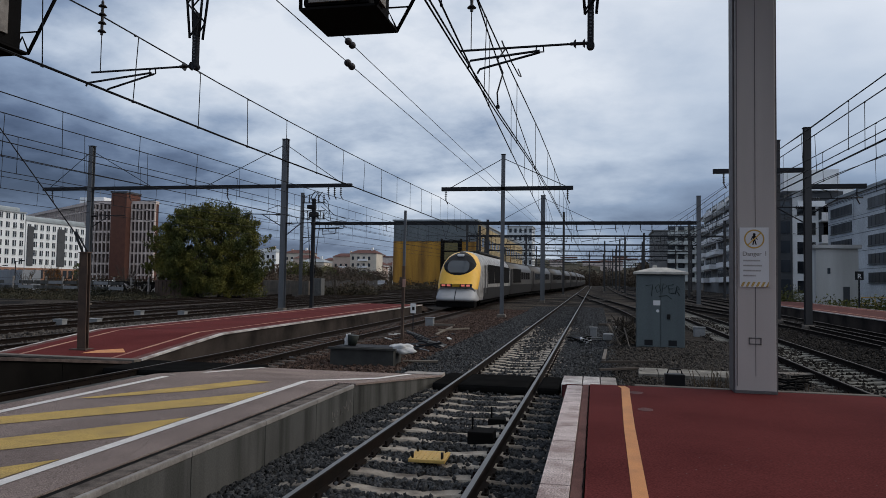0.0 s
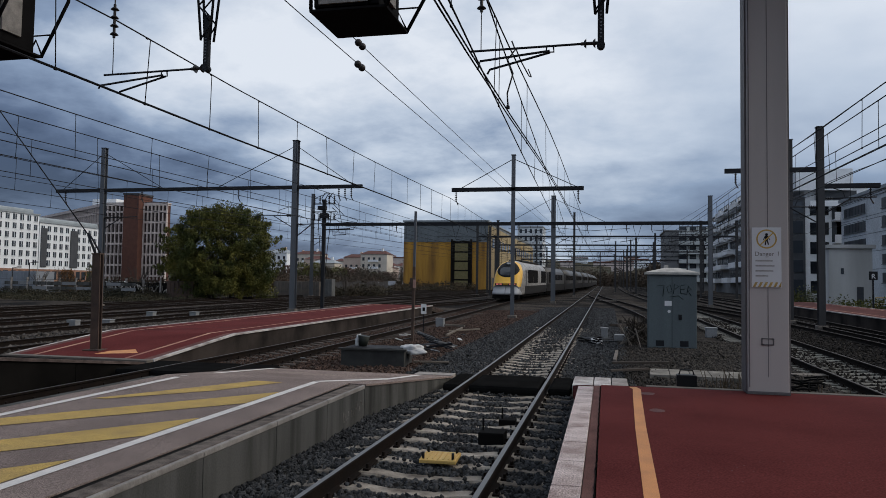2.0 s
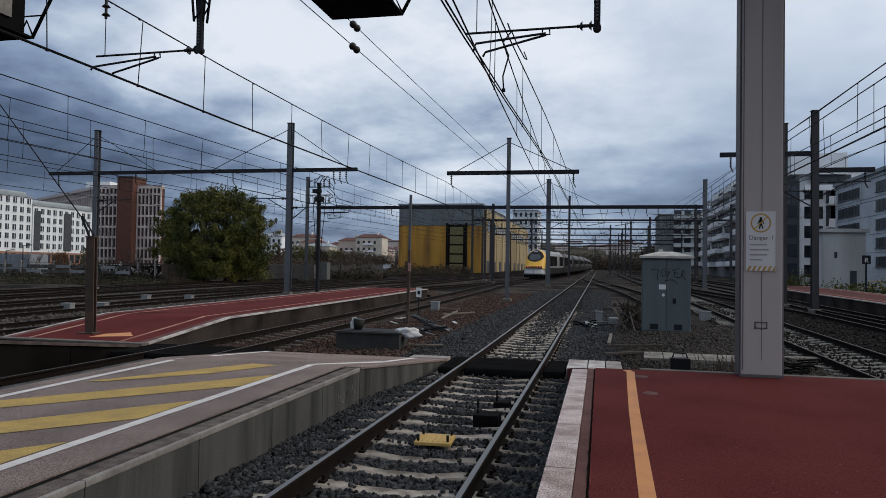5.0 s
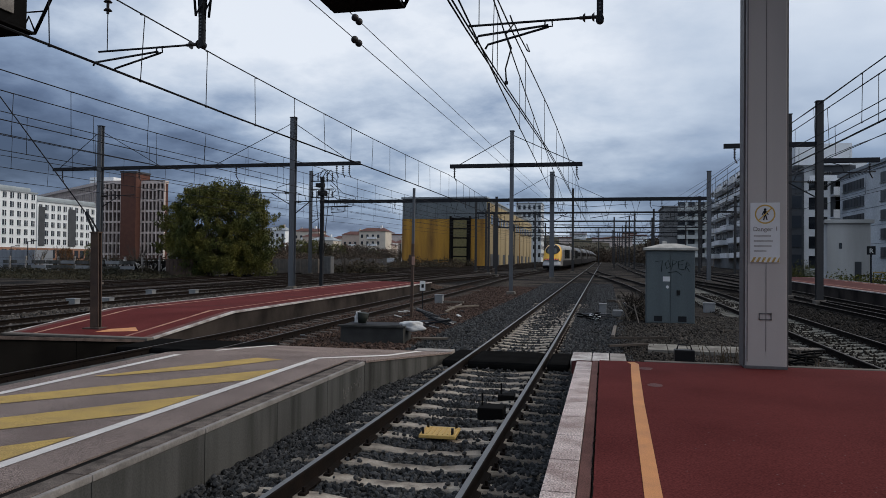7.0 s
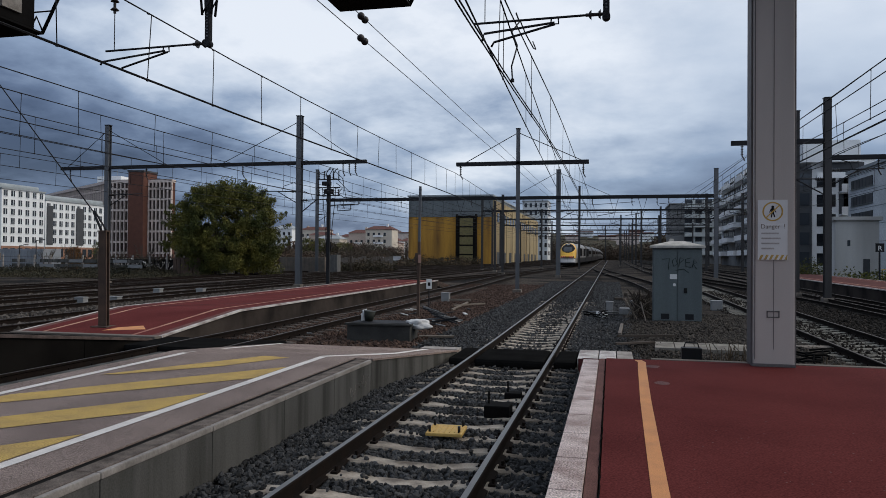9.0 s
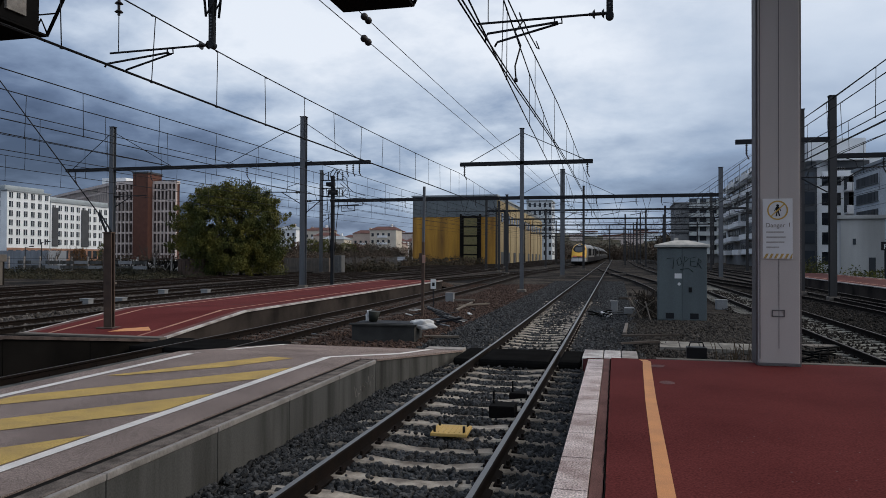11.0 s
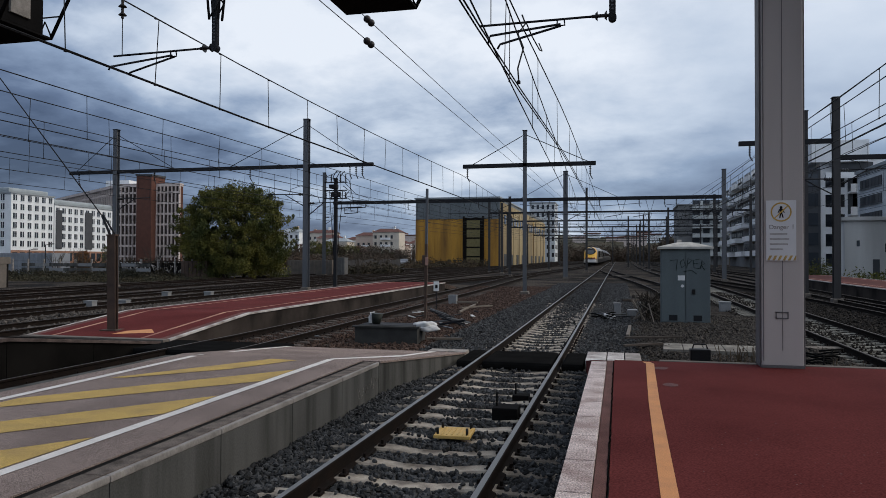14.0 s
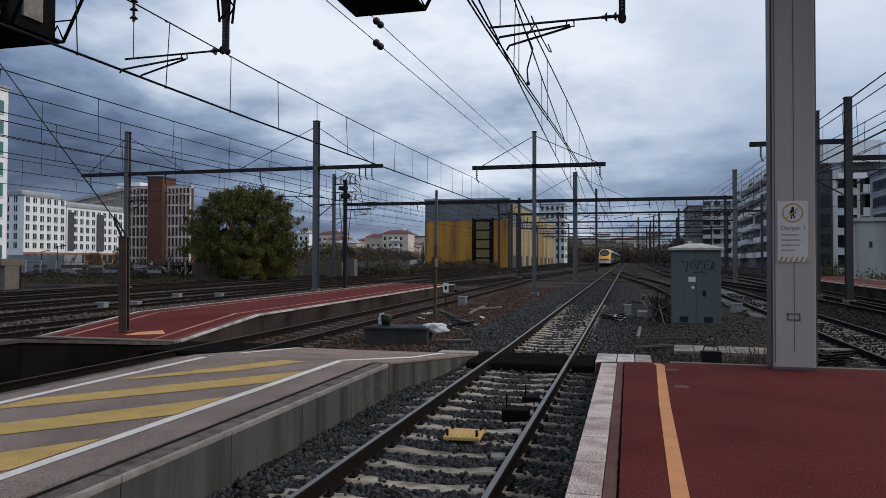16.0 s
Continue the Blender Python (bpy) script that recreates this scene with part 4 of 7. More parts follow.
def beam(x0, x1, y, z, label, hangers=(), masts=(), material=None):
    """A cross beam over the tracks, with stays from the mast heads and hanging insulators."""
    top = thing("catenary_beam", label, "beam", pose(0, y, 0), group="catenary beams")
    h = 0.16 if y < 70 and x1 - x0 > 30 else 0.11
    part("girder", bx(x0, x1, -0.10, 0.10, z - h, z + h, 0.012), material or M_DARKSTEEL, top)
    for a, b in masts:
        bm = bmesh.new()
        cable(bm, [(a[0], 0, a[1]), (b, 0, z + 0.1)], 0.022, 5)
        part("stay", bm, M_WIRE, top)
    for x in hangers:
        bm = bmesh.new()
        insulator(bm, (x, 0, z - 0.12), (x, 0, z - 0.62), 4, 0.08)
        tube(bm, (x, 0, z - 0.62), (x + 0.12, 0, z - 0.85), 0.03, 6)
        part("insulator", bm, M_PORCELAIN, top)
    return top


h_mast(-5.05, 39.6, 9.12, "grey steel catenary mast between the tracks with a stayed cross arm", 0.20)
h_mast(-18.75, 41.0, 10.6, "grey steel catenary mast behind the island platform", 0.33)
h_mast(-32.4, 41.0, 10.5, "grey steel catenary mast in the yard", 0.30)
h_mast(-4.85, 68.0, 10.1, "weathered grey steel catenary mast", 0.40)
h_mast(-4.15, 97.0, 11.2, "dark steel catenary mast", 0.28, M_MASTSTEEL)
h_mast(8.85, 66.0, 9.7, "grey steel catenary mast beside the siding", 0.33)
h_mast(9.85, 36.8, 9.6, "dark steel catenary mast beside the yard tracks", 0.30, M_MASTSTEEL)
h_mast(9.6, 41.5, 9.9, "dark steel catenary mast behind another", 0.26, M_MASTSTEEL)
h_mast(-30.2, 70.5, 10.9, "slim grey steel mast in the yard", 0.28)
beam(-8.55, -1.2, 39.6, 7.2, "slim steel cross arm stayed from its mast head", (-8.3, -1.5), [((-5.05, 8.9), -8.0), ((-5.05, 8.9), -1.6)])
beam(-36.0, -14.4, 41.0, 7.7, "long steel cross beam between two masts", (-35.3, -29.5, -22.6, -15.9, -15.5, -15.1), [((-18.75, 10.3), -24.0), ((-18.75, 10.3), -15.0), ((-32.4, 10.2), -35.5), ((-32.4, 10.2), -28.0)])
beam(5.6, 9.85, 36.8, 7.55, "steel cross arm of a yard mast", (6.1,), [])
beam(9.85, 12.4, 36.8, 6.75, "steel cross arm of a yard mast", (12.0,), [])
beam(-27.8, 9.0, 67.2, 7.62, "long dark cross beam over all tracks", (-26.0, -20.0, -13.0, -8.0, -1.7, 1.8, 4.0, 5.0, 7.5), [((-4.85, 10.0), -9.0), ((-4.85, 10.0), 0.0)])
for k, (y, z, x0, x1) in enumerate(((90.0, 7.95, -16.0, 15.0), (112.0, 8.1, -17.0, 15.0), (136.0, 8.25, -20.0, 17.0), (162.0, 8.4, -20.0, 17.0), (190.0, 8.6, -22.0, 18.0), (222.0, 8.8, -24.0, 20.0), (256.0, 9.0, -26.0, 22.0))):
    beam(x0, x1, y, z, "distant dark cross beam over the tracks", tuple(np.arange(x0 + 2.5, x1, 5.3)), [])
    for x in (x0, x1, 4.4 if k else 11.0):
        h_mast(x, y, z + (0.6 if k % 2 else 1.5), "distant dark catenary mast", 0.26, M_MASTSTEEL)


def catenary(label, line, y0, y1, contact, carrier, spacing=4.2, supports=(), sag=0.5, twin=True, droppers=True, r=0.013, lead=1.4):
    """A contact wire with the carrier above it, hung on droppers."""
    top = thing("overhead_line", label, "overhead wire", group="overhead lines")
    ys = np.arange(y0, y1 + 0.1, 4.0)

    def up(y):
        z = carrier + ground_z(y)
        for a, b in zip(supports, supports[1:]):
            if a <= y <= b:
                t = (y - a) / (b - a)
                z -= sag * 4 * t * (1 - t)
        return z

    bm = cable(bmesh.new(), [(line(y), y, contact + ground_z(y)) for y in ys], r)
    if twin:
        cable(bm, [(line(y) + 0.05, y, contact + ground_z(y)) for y in ys], r)
    part("contact_wire", bm, M_WIRE, top)
    part("carrier_wire", cable(bmesh.new(), [(line(y), y, up(y)) for y in ys], r * 1.1), M_WIRE, top)
    if droppers:
        y = y0 + lead
        while y < min(y1, 75):
            d = part("dropper", cable(bmesh.new(), [(line(y), y, contact + ground_z(y)), (line(y) + random.uniform(-0.02, 0.02), y + random.uniform(-0.12, 0.12), up(y))], 0.009, 4), M_WIRE, top)
            if y < 40:
                for zz in (contact + ground_z(y), up(y)):
                    part("clamp", bx(line(y) - 0.014, line(y) + 0.014, y - 0.025, y + 0.025, zz - 0.022, zz + 0.012), M_WIRE, d)
            y += spacing
    return top


catenary("contact wire and carrier hung over the main track", lambda y: -1.98 + 0.30 * smooth_step(6, 26, y), 2.0, 300.0, 5.19, 6.62, 4.4, (2, 39.6, 67.2, 112), 0.06)
catenary("contact wire and carrier hung over the track beside the island platform", lambda y: -8.55 + 0.1 * smooth_step(10, 40, y) + train_line(y) + 8.62, 3.0, 300.0, 5.21, 6.50, 2.27, (-18, 10.9, 39.6, 67.2, 112), 0.16, lead=2.06)
catenary("contact wire and carrier swinging off the main track to the turnout", lambda y: -1.65 - 0.029 * (y - 2), 2.0, 66.0, 5.24, 6.62, 4.9, (2, 39.6, 67.2), 0.10, twin=False)
for x, c, m, d in ((-15.4, 5.45, 6.8, 5.0), (-17.5, 5.5, 6.85, 6.0), (-20.3, 5.5, 6.9, 8.0), (-24.4, 5.5, 6.9, 9.0), (-29.0, 5.5, 6.8, 10.5)):
    catenary("yard contact wire and carrier behind the island platform", line_at(x, d, 45, 220), 6.0, 240.0, c, m, 3.6, (6, 41, 67, 112), 0.07, twin=False, r=0.015)
for x, c, m, d in ((6.05, 5.30, 6.54, -1.6), (6.42, 5.30, 6.50, -1.7), (7.4, 5.4, 6.6, -1.8), (10.6, 5.6, 7.0, -3.0), (14.2, 5.6, 7.1, -4.0)):
    catenary("yard contact wire and carrier beside the siding", line_at(x, d, 45, 220), 6.0, 240.0, c, m, 3.9 if x < 7 else 4.6, (6, 36.8, 66, 112), 0.05 if x < 7 else 0.25, twin=6.2 < x < 7, r=0.014)


def feeder(x, z, label, y0=9.0, y1=67.0, balls=15.3):
    top = thing("feeder_wire", label, "overhead wire")
    part("wire", cable(bmesh.new(), [(x + 0.01 * (y - 15), y, z + ground_z(y) - 0.002 * (y - y0)) for y in np.arange(y0, y1, 4.0)], 0.010), M_WIRE, top)
    for k in (0, 1):
        bm = bmesh.new()
        bmesh.ops.create_uvsphere(bm, u_segments=14, v_segments=10, radius=0.085)
        bmesh.ops.translate(bm, verts=bm.verts, vec=(x + 0.01, balls + 0.27 * k, z - 0.02))
        for f in bm.faces:
            f.smooth = True
        part("insulator_ball", bm, M_PORCELAIN, top)


for x, z in ((9.85, 9.42),):
    top = thing("feeder_wire", "dark feeder wire strung from mast to mast", "overhead wire")
    part("wire", cable(bmesh.new(), [(x, y, z) for y in (-5, 36.8)] + [(x - 0.5, 66, z + 0.2), (x - 2.0, 112, z + 0.6)], 0.013), M_WIRE, top)
feeder(-5.55, 6.88, "feeder wire with a pair of dark ball insulators")
feeder(-5.55, 7.38, "feeder wire with a pair of dark ball insulators")


def gantry():
    """The gantry right overhead; only its drop arms and signal boxes reach down into view."""
    top = thing("signal_gantry", "dark steel gantry over the platforms with drop arms", "gantry", pose(0, 10.9, 0))
    for y in (-0.35, 0.35):
        part("girder", bx(-16, 9, y - 0.08, y + 0.08, 8.2, 8.4), M_DARKSTEEL, top)
    for x in (-15.8, 8.8):
        part("leg", bx(x - 0.15, x + 0.15, -0.4, 0.4, -0.3, 8.2), M_DARKSTEEL, top)

    def drop(x, tip, lattice_from):
        bm = bmesh.new()
        lo, hi = 0.085, 0.27
        for s in (-1, 1):
            for d in (-1, 1):
                cable(bm, [(x + lo * s, 0.06 * d, lattice_from), (x + hi * s, 0.14 * d, 8.2)], 0.022, 6)
        z, k = lattice_from, 1
        while z < 8.0:
            w = lo + (hi - lo) * (z - lattice_from) / (8.2 - lattice_from)
            w2 = lo + (hi - lo) * (z + 0.3 - lattice_from) / (8.2 - lattice_from)
            for d in (-0.08, 0.08):
                cable(bm, [(x - w * k, d, z), (x + w2 * k, d, z + 0.3)], 0.015, 5)
            z, k = z + 0.3, -k
        part("drop_arm", bm, M_DARKSTEEL, top, "latticed drop arm")
        bm = bx(x - 0.048, x + 0.048, -0.05, 0.05, tip + 0.05, lattice_from + 0.45, 0.02)
        part("drop_sleeve", bm, M_DARKSTEEL, top)
        part("sleeve_end", tube(bmesh.new(), (x, -0.06, tip + 0.05), (x, 0.06, tip + 0.05), 0.06, 14), M_DARKSTEEL, top)
        # pale plates stand for daylight seen through the sleeve's holes
        for k in range(8):
            zz = tip + 0.16 + 0.055 * k
            part("sleeve_hole", bx(x - 0.016, x + 0.016, -0.054, -0.049, zz, zz + 0.022), M_GALV, top)

    drop(-6.68, 5.45, 5.98)
    drop(-0.09, 5.46, 6.02)
    # registration arms that hold the contact wires aside
    for tip, knee, far, z, steady in ((-6.70, -7.49, -8.69, 5.51, ((-8.70, 5.27, 5.215), (-8.47, 5.23, 5.215))), (-0.12, -0.85, -2.09, 5.55, ((-1.95, 5.33, 5.20), (-1.84, 5.27, 5.20)))):
        part("arm_tube", cable(bmesh.new(), [(tip - 0.25, 0, z), (far, 0, z - 0.02)], 0.018, 7), M_DARKSTEEL, top)
        bm = bmesh.new()
        insulator(bm, (tip, 0, z), (tip - 0.27, 0, z), 2, 0.075)
        part("insulator", bm, M_PORCELAIN, top)
        part("knee_clamp", cable(bmesh.new(), [(knee - 0.05, 0, z), (knee - 0.06, 0, z - 0.1), (knee + 0.06, 0, z - 0.1), (knee + 0.05, 0, z)], 0.014, 5), M_DARKSTEEL, top)
        for dy, (x, za, zb) in zip((-0.12, 0.14), steady):
            part("steady_arm", cable(bmesh.new(), [(knee, dy * 0.3, z - 0.09), (x + 0.04, dy, za), (x, dy, zb)], 0.018, 6), M_DARKSTEEL, top)
        x = far + 0.17
        part("suspension_wire", cable(bmesh.new(), [(x, 0, z), (x, 0, 6.15)], 0.008, 5), M_WIRE, top)
        bm = bmesh.new()
        insulator(bm, (x, 0, 6.15), (x, 0, 6.75), 4, 0.075)
        tube(bm, (x, 0, 6.75), (x, 0, 8.2), 0.012, 6)
        part("suspension_insulator", bm, M_PORCELAIN, top)
    # a slack jumper between carrier and contact wire
    part("jumper", cable(bmesh.new(), [(-1.82, 2.9, 6.66), (-1.74, 2.8, 6.45), (-1.86, 2.6, 6.2), (-1.74, 2.5, 5.9), (-1.84, 2.45, 5.5), (-1.80, 2.3, 5.2)], 0.016, 5), M_WIRE, top)
    part("jumper", cable(bmesh.new(), [(-1.80, 3.3, 6.66), (-1.70, 3.5, 6.42), (-1.60, 4.0, 6.28), (-1.60, 4.5, 6.40), (-1.70, 4.8, 6.66)], 0.014, 5), M_WIRE, top)
    part("jumper_clamp", bx(-1.83, -1.77, 2.26, 2.34, 5.17, 5.23, 0.01), M_DARKSTEEL, top)
    # signal boxes hanging in their cages, seen from below and behind
    grime = mat("grimy_grey_panel", (0.26, 0.24, 0.22), 0.7, var=0.4, scale=5)
    for x0, x1, z0, far in ((-4.62, -3.34, 6.19, -3.27), (-13.2, -10.72, 6.18, -10.62)):
        b = part("signal_box", bx(x0 + 0.05, x1 - 0.14, -0.40, 0.72, z0 + 0.06, z0 + 1.6, 0.03), M_UNDER, top, "dark signal box in a steel cage")
        part("cage_floor", bx(x0, x1, -0.45, 0.80, z0 - 0.02, z0 + 0.02, 0.005), M_UNDER, b)
        part("rear_panel", bx(x0 + 0.15, x1 - 0.3, -0.44, -0.401, z0 + 0.10, z0 + 0.24), grime, b)
        part("side_panel", bx(x1 - 0.139, x1 - 0.09, -0.1, 0.35, z0 + 0.25, z0 + 1.2), grime, b)
        for y in (-0.43, 0.78):
            part("cage_bar", cable(bmesh.new(), [(x1 - 0.02, y, z0), (x1 + 0.55, y, z0 + 1.05), (x1 + 0.6, y, 8.2)], 0.032, 6), M_UNDER, b)
            part("cage_bar", cable(bmesh.new(), [(x0 + 0.02, y, z0), (x0 - 0.02, y, 8.2)], 0.032, 6), M_UNDER, b)
            part("cage_brace", cable(bmesh.new(), [(x1 - 0.34, y, z0 + 0.02), (x1 - 0.16, y, z0 + 0.34), (x1 - 0.02, y, z0 + 0.05)], 0.018, 5), M_UNDER, b)
            part("cage_rail", cable(bmesh.new(), [(x0, y, z0 + 0.42), (x1 + 0.2, y, z0 + 0.42)], 0.016, 5), M_UNDER, b)


gantry()


# ---- posts and stumps ----
def stump():
    top = thing("steel_stump", "rusty brown steel post with guy wires on the island platform", "post", pose(-12.5, 15.75, ground_z(15.7) + 0.06, 0, -0.8, 0))
    bm = bmesh.new()
    h_profile(bm, 0.115, 0.065, 0.022, 2.43)
    part("shaft", bm, M_BROWNSTEEL, top)
    part("base_plate", bx(-0.24, 0.24, -0.20, 0.20, 0, 0.05, 0.01), M_BROWNSTEEL, top)
    part("head_plate", bx(-0.13, 0.13, -0.085, 0.085, 2.43, 2.46), M_BROWNSTEEL, top)
    part("guy_wire", cable(bmesh.new(), [(-0.05, 0, 2.40), (-0.42, 0.14, 2.95)], 0.03, 6), M_DARKSTEEL, top)
    part("guy_wire", cable(bmesh.new(), [(-0.42, 0.14, 2.95), (-12.4, 2.7, 14.9)], 0.016, 5), M_WIRE, top)
    part("guy_wire", cable(bmesh.new(), [(0.06, 0.02, 2.45), (-0.40, 0.14, 2.99)], 0.022, 6), M_DARKSTEEL, top)


stump()


def signal_post():
    y = 23.7
    top = thing("marker_post", "slim brown steel post with a small signal plate", "post", pose(-6.42, y, ground_z(y) - 0.215, 0, 0.6, 0))
    part("shaft", bx(-0.045, 0.045, -0.045, 0.045, 0, 2.6, 0.006), M_BROWNSTEEL, top, "rusty lower shaft")
    part("shaft", bx(-0.04, 0.04, -0.04, 0.04, 2.6, 4.5, 0.006), M_GALV, top, "grey upper shaft")
    part("bracket", bx(-0.12, 0.06, -0.10, 0.05, 1.88, 2.22, 0.01), M_BROWNSTEEL, top)
    part("plate", bx(0.0, 0.10, -0.13, -0.11, 1.88, 2.16), mat("faded_pink_plate", (0.45, 0.27, 0.22), 0.6), top)


signal_post()


def switch_mast():
    """A slim mast that carries a disconnecting switch."""
    y = 41.7
    top = thing("switch_mast", "slim dark mast crowded with switch gear and insulators", "mast", pose(-17.1, y, ground_z(y) - 0.1))
    part("shaft", bx(-0.10, 0.10, -0.10, 0.10, 0, 6.9, 0.01), M_DARKSTEEL, top)
    for z in (5.6, 6.1, 6.6):
        part("cross_arm", bx(-0.75, 0.75, -0.04, 0.04, z, z + 0.06), M_DARKSTEEL, top)
    for x in (-0.65, -0.3, 0.3, 0.65):
        bm = bmesh.new()
        insulator(bm, (x, 0, 6.66), (x, 0, 7.15), 4, 0.08)
        part("insulator", bm, M_PORCELAIN, top)
        bm = bmesh.new()
        insulator(bm, (x, 0, 5.66), (x, 0, 6.0), 3, 0.09)
        part("insulator", bm, M_PORCELAIN, top)
    part("head_box", bx(-0.22, 0.26, -0.2, 0.2, 5.72, 6.05, 0.03), M_DARKSTEEL, top, "switch gear case")
    part("head_box", bx(-0.40, 0.12, -0.16, 0.16, 6.25, 6.5, 0.03), M_DARKSTEEL, top, "switch gear case")
    for z, reach in ((5.35, 2.3), (5.02, 1.7)):
        part("outrigger", cable(bmesh.new(), [(0.1, 0, z), (reach, 0, z + 0.06)], 0.035, 6), M_DARKSTEEL, top)
        part("outrigger_loop", cable(bmesh.new(), [(reach * 0.35, 0, z), (reach * 0.35, 0, z - 0.34), (reach * 0.85, 0, z - 0.30), (reach * 0.85, 0, z + 0.02)], 0.028, 5), M_DARKSTEEL, top)
    for x, z, q in ((0.35, 6.95, 7.3), (-0.12, 7.0, 7.34), (0.1, 6.9, 7.28)):
        part("horn", cable(bmesh.new(), [(x, 0, z - 0.3), (x - 0.06, 0, z), (x + 0.14, 0, q - 0.04), (x + 0.24, 0, q)], 0.028, 5), M_DARKSTEEL, top)
    for x in (-0.42, 0.46):
        part("down_cable", cable(bmesh.new(), [(x, 0, 6.1), (x * 0.8, 0, 4.9), (x * 0.5, 0, 3.6), (x * 0.3, 0, 2.2)], 0.022, 5), M_WIRE, top)
    part("jumper", cable(bmesh.new(), [(0.5, 0, 6.4), (0.9, 0, 6.1), (0.62, 0, 5.75), (1.0, 0, 5.5), (2.3, 0, 5.42)], 0.026, 5), M_WIRE, top)
    part("jumper", cable(bmesh.new(), [(0.6, 0, 6.6), (1.3, 0, 5.9), (2.2, 0, 5.6), (2.0, 0, 5.1)], 0.02, 5), M_WIRE, top)
    part("jumper", cable(bmesh.new(), [(-0.6, 0, 7.0), (0.2, 0, 7.3), (0.9, 0, 6.7), (1.2, 0, 5.2)], 0.02, 5), M_WIRE, top)


switch_mast()


# ---- trackside clutter ----
def concrete_bin():
    y = 17.3
    top = thing("cable_trough", "dark grey concrete cable box with a loose lid", "trough", pose(-5.6, y, ground_z(y) - 0.215, 0, 0, 2))
    bm = bmesh.new()
    for a in ((-0.80, 0.80, -0.42, -0.34), (-0.80, 0.80, 0.34, 0.42), (-0.80, -0.72, -0.34, 0.34), (0.72, 0.80, -0.34, 0.34)):
        box(bm, *a, 0.0, 0.42)
    part("shell", bm, mat("dark_grey_concrete", (0.060, 0.060, 0.058), 0.9, var=0.3, gloss=0.1), top)
    part("rim", bx(-0.86, 0.86, -0.47, -0.33, 0.42, 0.47, 0.008), mat("dark_grey_concrete", (0.115, 0.118, 0.118)), top)
    part("lid", bx(-0.74, 0.70, -0.34, 0.45, 0.43, 0.48, 0.01), M_DARKSTEEL, top)


def crumpled(name, label, category, at, size, material, seed, spike=False):
    rnd = random.Random(seed)
    bm = bmesh.new()
    bmesh.ops.create_icosphere(bm, subdivisions=4, radius=1.0)
    for v in bm.verts:
        q = v.co * 2.2 + Vector((seed, 0, 0))
        k = 1 + 0.40 * noise.noise(q * 0.8) + 0.16 * noise.noise(q * 2.1) + 0.05 * noise.noise(q * 5.0)
        v.co = Vector((v.co.x * size[0] * k, v.co.y * size[1] * k, max(v.co.z, -0.55) * size[2] * k + size[2] * 0.5))
    for f in bm.faces:
        f.smooth = True
    ob = part(name, bm, material)
    ob.matrix_basis = at
    return tagged(ob, label, category)


def pot(x, y, z):
    ob = part("bucket", tube(bmesh.new(), (x, y, z), (x + 0.03, y, z + 0.26), 0.10, 16, 0.15), mat("dark_green_bucket", (0.022, 0.026, 0.022), 0.6))
    tagged(ob, "dark dented plastic bucket standing on the cable box", "bucket")


concrete_bin()
pot(-5.98, 17.3, 0.285)
crumpled("plastic_sack", "crumpled white plastic sack on the ballast", "sack", pose(-4.72, 17.35, 0.14), (0.36, 0.20, 0.15), M_BAG, 3)
crumpled("plastic_bag", "torn pale plastic bag caught on a pot", "bag", pose(-6.15, 17.5, 0.22), (0.10, 0.09, 0.22), M_BAG, 8)
crumpled("plastic_bag", "pale plastic bag beside the switch gear", "bag", pose(-0.35, 25.6, -0.13), (0.20, 0.14, 0.15), M_BAG, 12)


def small_box(x, y, w, d, h, label, material, name="junction_box", rz=0):
    top = thing(name, label, "box", pose(x, y, ground_z(y) - 0.215, 0, 0, rz))
    part("body", bx(-w / 2, w / 2, -d / 2, d / 2, 0, h, 0.02), material, top)
    part("lid", bx(-w / 2 - 0.02, w / 2 + 0.02, -d / 2 - 0.02, d / 2 + 0.02, h, h + 0.04, 0.01), material, top)
    return top


small_box(-7.25, 31.5, 0.36, 0.3, 0.40, "pale grey junction box beside the track", M_GREYBOX)
small_box(-21.7, 31.2, 0.36, 0.3, 0.36, "pale grey junction box in the yard", M_GREYBOX)
small_box(-20.35, 32.8, 0.38, 0.3, 0.32, "pale grey junction box in the yard", M_GREYBOX)
small_box(-21.25, 25.4, 0.42, 0.3, 0.28, "pale grey junction box in the yard", M_GREYBOX)
small_box(-20.3, 26.2, 0.5, 0.3, 0.28, "grey junction box in the yard", M_GREYBOX)
small_box(-0.05, 28.2, 0.26, 0.24, 0.38, "grey switch motor box beside the rail", M_GREYBOX)
small_box(4.1, 30.4, 0.42, 0.35, 0.36, "pale junction box behind the cabinet", M_GREYBOX)


def marker_sign():
    y = 27.95
    top = thing("distance_sign", "small white sign plate on a thin dark stake", "sign", pose(-7.12, y, ground_z(y) - 0.215, 0, 0, 8))
    part("stake", bx(-0.02, 0.02, -0.02, 0.02, 0, 1.15), M_DARKSTEEL, top)
    part("plate", bx(-0.11, 0.11, -0.035, -0.021, 0.78, 1.17, 0.005), M_SIGN, top)
    part("text_bar", bx(-0.045, 0.055, -0.042, -0.036, 0.90, 1.04), M_BLACK, top)


marker_sign()


